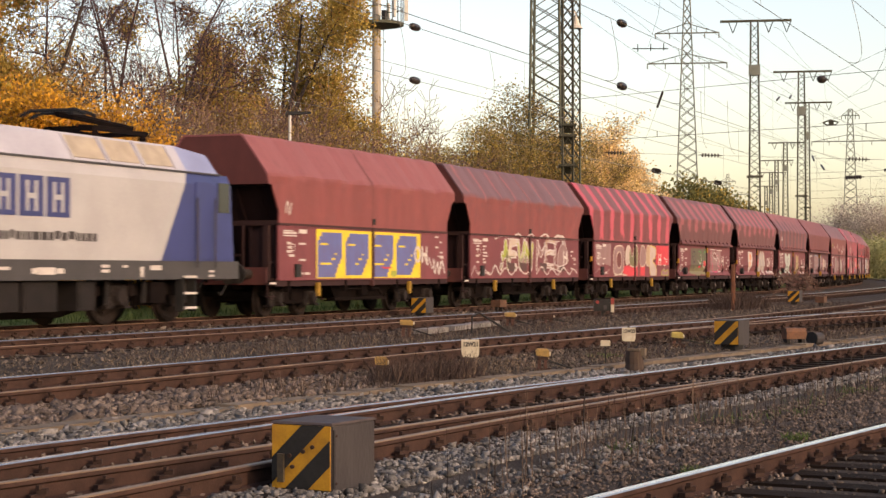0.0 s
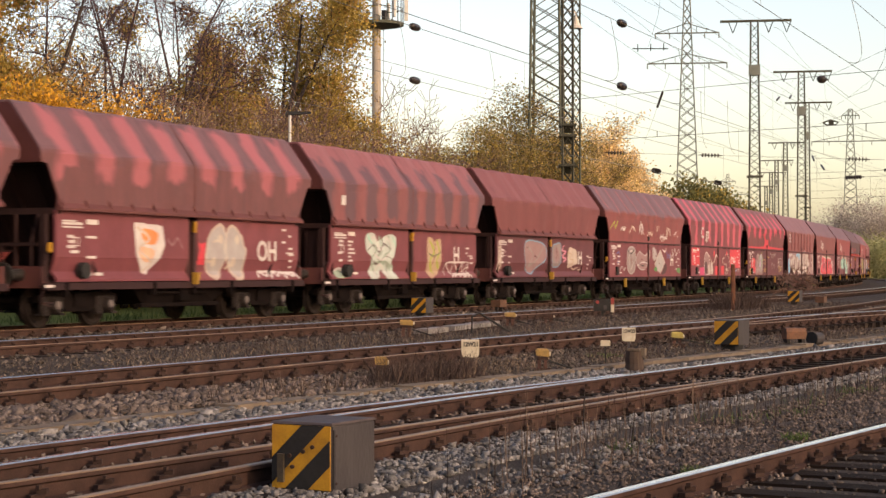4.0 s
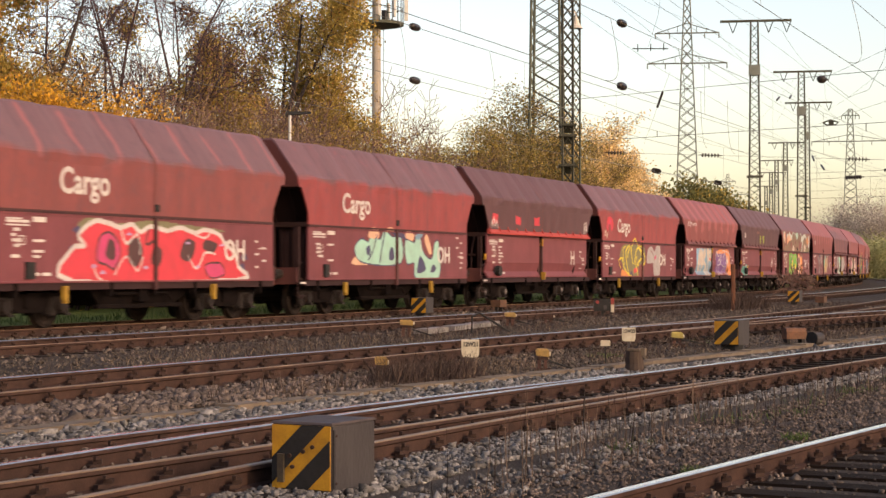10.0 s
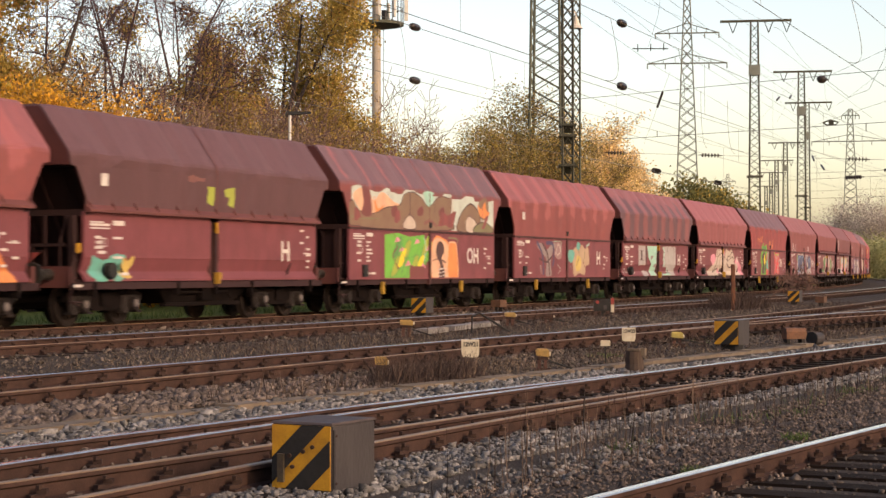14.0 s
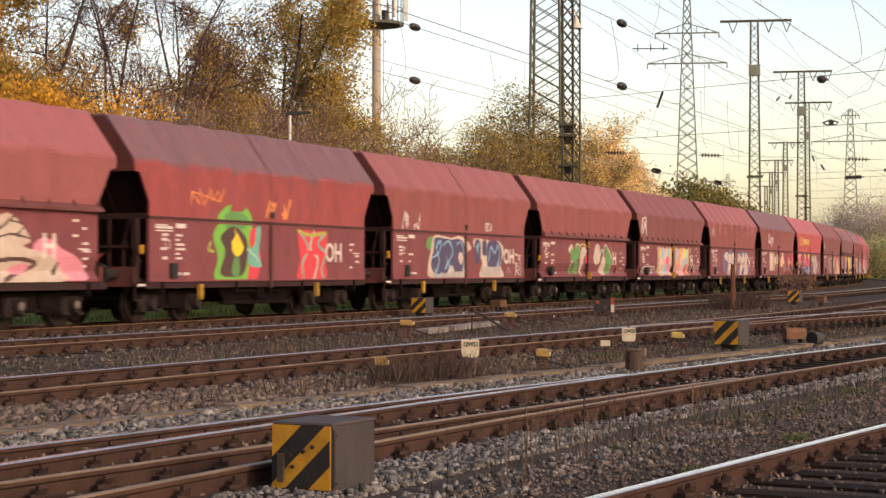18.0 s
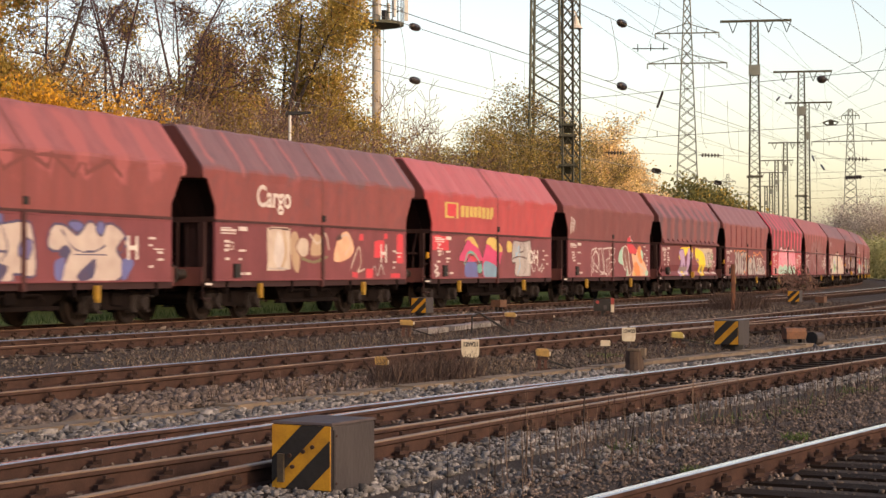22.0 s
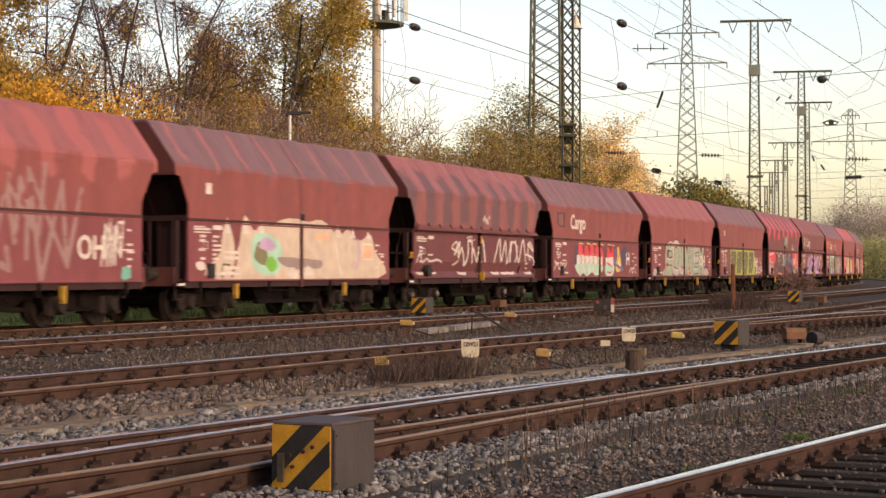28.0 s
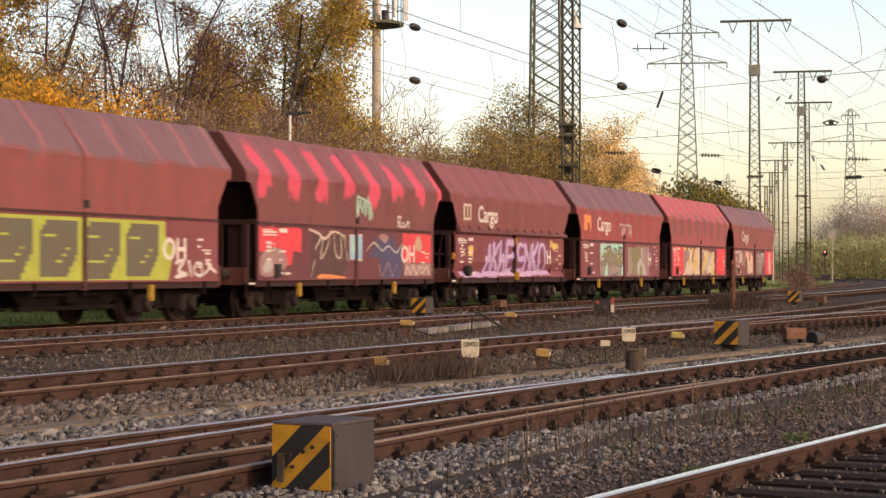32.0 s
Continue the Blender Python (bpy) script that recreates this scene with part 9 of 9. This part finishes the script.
# ---- lineside things ----
def striped_box(x, y, z, turn, label="grey steel point-machine box with a yellow-black striped front", small=False):
    """Stands on a short pedestal; the striped face looks back along the track."""
    L, W, Hh = 0.54, 0.45, 0.42
    t = thing("point_indicator_box", Matrix.Translation((x, y, z)) @ Matrix.Rotation(radians(turn), 4, "Z"), label, "point indicator", "striped indicator boxes")
    b = bmesh.new()
    bmesh.ops.create_cube(b, size=1)
    bmesh.ops.scale(b, vec=(L, W, Hh), verts=b.verts)
    bmesh.ops.bevel(b, geom=b.edges[:], offset=0.008, segments=2, affect="EDGES")
    me = bpy.data.meshes.new("housing")
    b.to_mesh(me)
    b.free()
    me.materials.append(M_GREY)
    part("housing", me, None, t, "grey weathered steel housing", Matrix.Translation((0, 0, 0.05 + Hh / 2)))
    part("pedestal", Mesh().box(-0.18, 0.2, -0.13, 0.13, -0.25, 0.06), M_BLACK, t)
    part("lid", Mesh().loft([[(-L / 2 - 0.014, -W / 2 - 0.004, 0.05 + Hh), (L / 2 + 0.004, -W / 2 - 0.004, 0.05 + Hh), (L / 2 + 0.004, W / 2 + 0.004, 0.05 + Hh), (-L / 2 - 0.014, W / 2 + 0.004, 0.05 + Hh)], [(-L / 2 + 0.0, -W / 2 + 0.0, 0.065 + Hh), (L / 2 - 0.0, -W / 2 + 0.0, 0.065 + Hh), (L / 2 - 0.0, W / 2 - 0.0, 0.065 + Hh), (-L / 2 + 0.0, W / 2 - 0.0, 0.065 + Hh)]]), mat("dusty_brown_lid", (0.085, 0.064, 0.063), (0.05, 0.038, 0.038), 0.7, 0.1, 6, 40) if small else M_GREY, t)
    xf = -L / 2 - 0.004
    pl = part("face_plate", Mesh().box(xf - 0.008, xf, -W / 2 + 0.008, W / 2 - 0.008, 0.06, 0.045 + Hh), M_YELLOW, t, "yellow front plate")
    # black diagonal stripes, cut to the plate
    y0, y1, z0, z1 = -W / 2 + 0.008, W / 2 - 0.008, 0.06, 0.045 + Hh
    for c0 in (-0.07, 0.235):
        wd = 0.115
        m = Mesh()
        pts = []
        # band between two lines z - z0 = k - (y - y0), clipped to the rectangle
        def clip(poly, f):
            out = []
            for i, p in enumerate(poly):
                q = poly[(i + 1) % len(poly)]
                a, b2 = f(p), f(q)
                if a >= 0:
                    out.append(p)
                if (a > 0 > b2) or (a < 0 < b2):
                    s = a / (a - b2)
                    out.append((p[0] + s * (q[0] - p[0]), p[1] + s * (q[1] - p[1])))
            return out
        mid = 0.2 + c0 * 0.95
        poly = [(y0, z0), (y1, z0), (y1, z1), (y0, z1)]
        poly = clip(poly, lambda p: (p[1] - z0) + (p[0] - y0) * 0.95 - mid * 1.0 - 0.02)
        poly = clip(poly, lambda p: -((p[1] - z0) + (p[0] - y0) * 0.95 - mid * 1.0 - 0.02 - wd * 1.42))
        m.loft([[(xf - 0.008, a, b2) for a, b2 in poly], [(xf - 0.011, a, b2) for a, b2 in poly]])
        part("stripe", m, M_BLACK, pl, "black diagonal stripe")
    if small:
        part("latch", Mesh().box(xf - 0.03, xf - 0.008, 0.12, 0.165, 0.1, 0.28), mat("dark_olive_latch", (0.1, 0.075, 0.045), (0.045, 0.035, 0.027), 0.6, 0.2, 6, 40), t)
        for yy, zz in ((0.08, 0.27), (-0.02, 0.3), (-0.09, 0.33), (0.06, 0.2)):
            part("bolt", Mesh().tube([(xf - 0.022, yy, zz), (xf - 0.008, yy, zz)], 0.014, 8), M_CLIP, pl)
        for zz in (0.1, 0.4):
            part("rivet", Mesh().tube([(-0.22, -W / 2 - 0.006, zz), (-0.22, -W / 2, zz)], 0.008, 6), M_CLIP, t)
        part("hinge_strip", Mesh().box(-L / 2 + 0.01, -L / 2 + 0.03, -W / 2 - 0.007, -W / 2, 0.07, 0.44), M_BLACK, t)
    return t


striped_box(10.62, 5.09, -0.315, -6, small=True)
striped_box(31.4, 7.12, -0.21, -8)
striped_box(47.2, 19.55, -0.1, -1)
striped_box(69.5, 13.3, -0.1, -2)

M_PLATE = mat("dirty_white_enamel", (0.5, 0.45, 0.36), (0.3, 0.25, 0.18), 0.5, 0, 9, 40, mix=1.0)


def number_sign(x, y, z, word, turn, size=1.0):
    t = thing("point_number_sign", Matrix.Translation((x, y, z)) @ Matrix.Rotation(radians(turn), 4, "Z") @ Matrix.Scale(size, 4), "white enamel point number plate on a short post", "sign", "point number signs")
    part("post", Mesh().box(-0.02, 0.02, 0.005, 0.03, -0.05, 0.4), M_GREY, t)
    b = [(-0.118, 0.145), (-0.108, 0.115), (-0.085, 0.1), (0.085, 0.1), (0.108, 0.115), (0.118, 0.145), (0.12, 0.335), (0.115, 0.34), (-0.115, 0.34), (-0.12, 0.335)]
    p = part("plate", Mesh().plate(b, 0.01), M_PLATE, t, "rounded white plate")
    me = letters(word, 0.082, 0.0035)
    me.materials.append(M_BLACK)
    part("number", me, None, p, "black point number", Matrix.Translation((-0.1, -0.008, 0.25)) @ Matrix.Diagonal((0.84, 1, 1, 1)))
    return t


number_sign(22.68, 8.7, -0.13, "12W21", -66)
number_sign(26.0, 7.45, 0.0, "12W23", -70, 0.85)
st = thing("timber_stump", Matrix.Translation((24.3, 6.88, -0.24)), "dark weathered timber stump with a small box", "stump")
part("post", Mesh().tube([(0, 0, -0.05), (0.01, 0, 0.08), (0, 0.01, 0.17), (0.005, 0, 0.26), (0, 0.01, 0.27)], [0.145, 0.13, 0.125, 0.12, 0.1], 14), mat("weathered_brown_timber", (0.085, 0.058, 0.045), (0.035, 0.024, 0.02), 0.95, 0, 6, 40, stretch=(6, 6, 0.6), mix=1.0), st)
part("cap", Mesh().box(-0.1, 0.1, -0.1, 0.06, 0.27, 0.3).box(-0.05, 0.05, -0.16, -0.1, 0.2, 0.3), M_CONC, st)
sb = thing("cable_marker", Matrix.Translation((25.3, 7.6, -0.16)) @ Matrix.Rotation(radians(-70), 4, "Z"), "small pale marker plate on a peg", "marker")
part("plate", Mesh().box(-0.07, 0.07, -0.01, 0.01, 0.2, 0.28), M_PLATE, sb)
part("peg", Mesh().box(-0.012, 0.012, 0.01, 0.03, -0.05, 0.25), M_BLACK, sb)


M_OCHRE = mat("faded_yellow_ochre_paint", (0.36, 0.22, 0.06), (0.13, 0.082, 0.04), 0.7, 0, 14, 60, mix=1.0)


def point_lock(x, y, z, turn, label, tall=0.3, colour=None, group="yellow-capped point fittings", size=1.0):
    """A low rusty post with a boxy hood on top and a counterweight arm."""
    t = thing("point_lever", Matrix.Translation((x, y, z)) @ Matrix.Rotation(radians(turn), 4, "Z") @ Matrix.Diagonal((size, size, 1, 1)), label, "point lever", group)
    for dx in (-0.07, 0.05):
        part("leg", Mesh().box(dx - 0.03, dx + 0.03, -0.04, 0.04, -0.05, tall), M_RUSTLEG, t)
    part("cap", Mesh().loft([[(-0.13, -0.08, tall - 0.01), (0.12, -0.08, tall - 0.03), (0.12, 0.08, tall - 0.03), (-0.13, 0.08, tall - 0.01)], [(-0.135, -0.08, tall + 0.055), (0.12, -0.08, tall + 0.05), (0.12, 0.08, tall + 0.05), (-0.135, 0.08, tall + 0.055)], [(-0.115, -0.06, tall + 0.085), (0.08, -0.06, tall + 0.08), (0.08, 0.06, tall + 0.08), (-0.115, 0.06, tall + 0.085)]]), colour or M_OCHRE, t, "dirty yellow painted hood")
    part("cross_piece", Mesh().box(-0.11, 0.1, -0.05, 0.05, tall - 0.07, tall - 0.03), M_CLIP, t)
    part("foot", Mesh().box(-0.16, 0.16, -0.07, 0.07, -0.08, 0.02), M_CLIP, t)
    part("end_disc", Mesh().tube([(0.12, -0.03, tall + 0.01), (0.15, -0.03, tall + 0.01)], 0.026, 8), M_PLATE, t)
    part("rod", Mesh().tube([(0.1, -0.06, tall * 0.6), (0.55, -0.1, 0.02)], 0.016, 6), M_BLACK, t)
    return t


M_RUSTLEG = mat("dark_rusted_iron_leg", (0.1, 0.045, 0.035), (0.05, 0.026, 0.022), 0.85, 0, 12, 60)
LK = "low rusty point fitting with a yellow hood"
point_lock(32.4, 13.75, -0.16, -66, LK, 0.26)
point_lock(39.9, 14.3, -0.16, -66, LK, 0.24)
point_lock(42.4, 14.2, -0.16, -66, "small dark point fitting with a rod", 0.16, M_CLIP)
point_lock(20.3, 8.95, -0.2, -66, LK, 0.2, M_OCHRE, size=0.62)
point_lock(23.2, 7.85, -0.2, -66, LK, 0.2, M_OCHRE, size=0.7)
point_lock(31.0, 8.0, -0.16, -68, "low point fitting with an olive hood", 0.14, size=0.8, colour=mat("olive_yellow_paint", (0.3, 0.24, 0.07), (0.2, 0.15, 0.05), 0.7, 0, 6, 30))
for x, y, z, lab in ((53.6, 19.6, -0.12, "small orange-brown junction box on legs"), (66.6, 11.8, -0.14, "small orange-brown junction box on legs")):
    t = thing("junction_box", Matrix.Translation((x, y, z)), lab, "junction box", "junction boxes")
    part("housing", Mesh().box(-0.3, 0.3, -0.16, 0.16, 0.12, 0.34), mat("rust_orange_box_paint", (0.12, 0.058, 0.033), (0.06, 0.032, 0.022), 0.7, 0, 6, 30), t)
    for dx in (-0.2, 0.2):
        part("leg", Mesh().box(dx - 0.03, dx + 0.03, -0.05, 0.05, -0.05, 0.12), M_BLACK, t)
ob = thing("point_motor", Matrix.Translation((35.0, 6.72, -0.3)) @ Matrix.Rotation(radians(-58), 4, "Z"), "rust-orange point motor casing on dark legs", "point motor")
part("casing", Mesh().prism([(-0.13, 0.12), (-0.14, 0.26), (-0.1, 0.33), (0.1, 0.33), (0.14, 0.26), (0.13, 0.12)], -0.2, 0.2), mat("rust_orange_motor_paint", (0.17, 0.075, 0.04), (0.07, 0.038, 0.027), 0.6, 0, 5, 30), ob)
for dx in (-0.18, 0.12):
    part("leg", Mesh().box(dx, dx + 0.06, -0.1, 0.1, -0.05, 0.12), M_BLACK, ob)
dm = thing("drum", Matrix.Translation((34.2, 6.2, -0.26)), "dark round cable drum lying in the gravel", "drum")
part("shell", Mesh().tube([(-0.1, 0.0, 0.12), (0.12, -0.1, 0.12)], 0.115, 14), M_GREY, dm)
part("rim", Mesh().tube([(-0.11, 0.015, 0.12), (-0.08, 0.0, 0.12)], 0.13, 14), M_BLACK, dm)
# dwarf signal
ds = thing("dwarf_signal", Matrix.Translation((49.4, 14.9, -0.16)) @ Matrix.Rotation(radians(-70), 4, "Z"), "black dwarf signal with red and white panels", "signal")
part("housing", Mesh().box(-0.27, 0.2, -0.12, 0.12, 0.16, 0.5), M_BLACK, ds)
part("leg", Mesh().box(-0.06, 0.06, -0.06, 0.06, -0.05, 0.16), M_BLACK, ds)
mr = mat("signal_red_paint", (0.28, 0.04, 0.035), (0.16, 0.035, 0.03), 0.5, 0, 6, 20)
part("side_panel", Mesh().box(0.21, 0.3, -0.1, 0.1, 0.12, 0.34), M_PLATE, ds, "white end panel")
part("side_panel", Mesh().box(0.21, 0.3, -0.1, 0.1, 0.34, 0.52), mr, ds, "red end panel")
part("lens", Mesh().tube([(-0.17, -0.14, 0.41), (-0.17, -0.12, 0.41)], 0.05, 12), mr, ds, "red signal lens")
part("lens", Mesh().box(0.0, 0.09, -0.13, -0.12, 0.2, 0.32), M_GREY, ds, "grey panel")
# rusty post in the brush, white rods of the point linkage, timber in the ballast
rp = thing("rail_post", Matrix.Translation((58.4, 13.2, -0.2)), "rusty upright steel post in the brush", "post")
part("post", Mesh().box(-0.055, 0.055, -0.06, 0.06, 0, 1.55).box(-0.09, 0.09, -0.02, 0.02, 0, 1.5), mat("bright_rust", (0.22, 0.09, 0.05), (0.13, 0.06, 0.04), 0.9, 0.1, 4, 30), rp)
for x0, y0, x1, y1 in ((33.1, 13.6, 34.6, 13.75), (35.2, 13.85, 38.6, 14.2), (37.5, 14.2, 39.2, 14.3)):
    t = thing("linkage_cover", Matrix(), "pale worn cover plate of a point linkage", "cover plate", "linkage cover plates")
    part("plate", Mesh().add([(x0, y0, -0.12), (x1, y1, -0.12), (x1, y1 + 0.3, -0.12), (x0, y0 + 0.3, -0.12), (x0, y0, -0.02), (x1, y1, -0.02), (x1, y1 + 0.3, -0.02), (x0, y0 + 0.3, -0.02)], [(3, 2, 1, 0), (4, 5, 6, 7), (0, 1, 5, 4), (1, 2, 6, 5), (2, 3, 7, 6), (3, 0, 4, 7)]), mat("pale_worn_zinc", (0.32, 0.28, 0.26), (0.14, 0.12, 0.11), 0.5, 0.4, 4, 30), t)
t = thing("cable_loop", Matrix.Translation((35.0, 13.4, -0.16)), "black cable looping out of the gravel", "cable")
part("hose", Mesh().tube([(0, 0, 0), (0.05, 0, 0.35), (0.2, -0.1, 0.42), (0.6, -0.3, 0.2), (1.0, -0.5, 0.0)], 0.025, 6), M_BLACK, t)
# far signals and posts at the yard throat
M_LAMPRED = bpy.data.materials.new("lit_signal_lamp")
M_LAMPRED.use_nodes = True
em = M_LAMPRED.node_tree.nodes["Principled BSDF"]
em.inputs["Emission Color"].default_value, em.inputs["Emission Strength"].default_value = (1.0, 0.12, 0.05, 1), 4.0


def far_signal(x, y, h, label, lit=False, disc=False):
    t = thing("far_signal", Matrix.Translation((x, y, -0.2)), label, "signal", "signals at the yard throat")
    part("post", Mesh().tube([(0, 0, 0), (0, 0, h)], 0.09, 8), M_PLATE if not lit else M_GREY, t)
    if disc:
        part("disc", Mesh().tube([(-0.06, 0, h - 0.3), (0.0, 0, h - 0.3)], 0.55, 18), M_PLASTER, t, "round pale grey board")
    else:
        part("head", Mesh().box(-0.15, 0.15, -0.3, 0.3, h - 0.9, h), M_BLACK, t, "black signal head")
    if lit:
        part("lamp", Mesh().tube([(-0.22, 0, h - 0.3), (-0.15, 0, h - 0.3)], 0.11, 10), M_LAMPRED, t, "lit signal lamp")
    return t


far_signal(170, 34.6, 4.6, "grey round board on a white post", disc=True)
far_signal(262, 45.8, 4.4, "far signal with one lit lamp", lit=True)
far_signal(300, 48.5, 3.4, "far dark signal on a grey post")
far_signal(330, 46.0, 8.0, "far pale post beside the curve")
ps = thing("far_sign", Matrix.Translation((196.63, 33.61, -0.2)), "white plate on a thin pale post", "sign")
part("post", Mesh().tube([(0, 0, 0), (0, 0, 6.0)], 0.06, 8), M_PLATE, ps)
part("plate", Mesh().box(-0.08, -0.05, -0.4, 0.4, 4.9, 5.7), M_PLATE, ps)
nb = thing("relay_cabinet", Matrix.Translation((191.35, 33.36, -0.2)), "small dark relay cabinet on legs", "cabinet")
part("housing", Mesh().box(-0.3, 0.3, -0.5, 0.5, 0.35, 0.95), M_GREY, nb)
for dy in (-0.45, 0.45):
    part("leg", Mesh().box(-0.05, 0.05, dy - 0.05, dy + 0.05, -0.05, 0.4), M_PLATE, nb)

def motions():
    """The train runs through at about 15 m/s; the wheels turn with it."""
    for i, w in enumerate([LOCO] + TRAIN):
        s0 = START[i - 1] if i else 28.75
        rows = []
        for k in range(33):
            x, y, a = train_at(s0 - run(k))
            rows.append((float(k), pose(x, y, 0, 0, 0, math.degrees(a))))
        walk(w, rows)
    for ws, dx, r, i in WHEELS:
        # the wheels are keyed to turn on the stretch where they can be made out
        s0 = START[i] if i >= 0 else 28.75
        k0, k1 = (min(max(round((s0 - d) / 15.12 * FPS), 0), 32 * FPS) for d in (86.0, 20.0))
        rows = [(k / FPS, pose(dx, 0, r, 0, -math.degrees((run(k / FPS) - run(k0 / FPS)) / r), 0)) for k in range(k0, max(k1, k0 + 1) + 1)]
        if k0 > 0:
            rows.insert(0, (0.0, pose(dx, 0, r)))
        if k1 < 32 * FPS:
            rows.append((32.0, rows[-1][1]))
        walk(ws, rows)


motions()
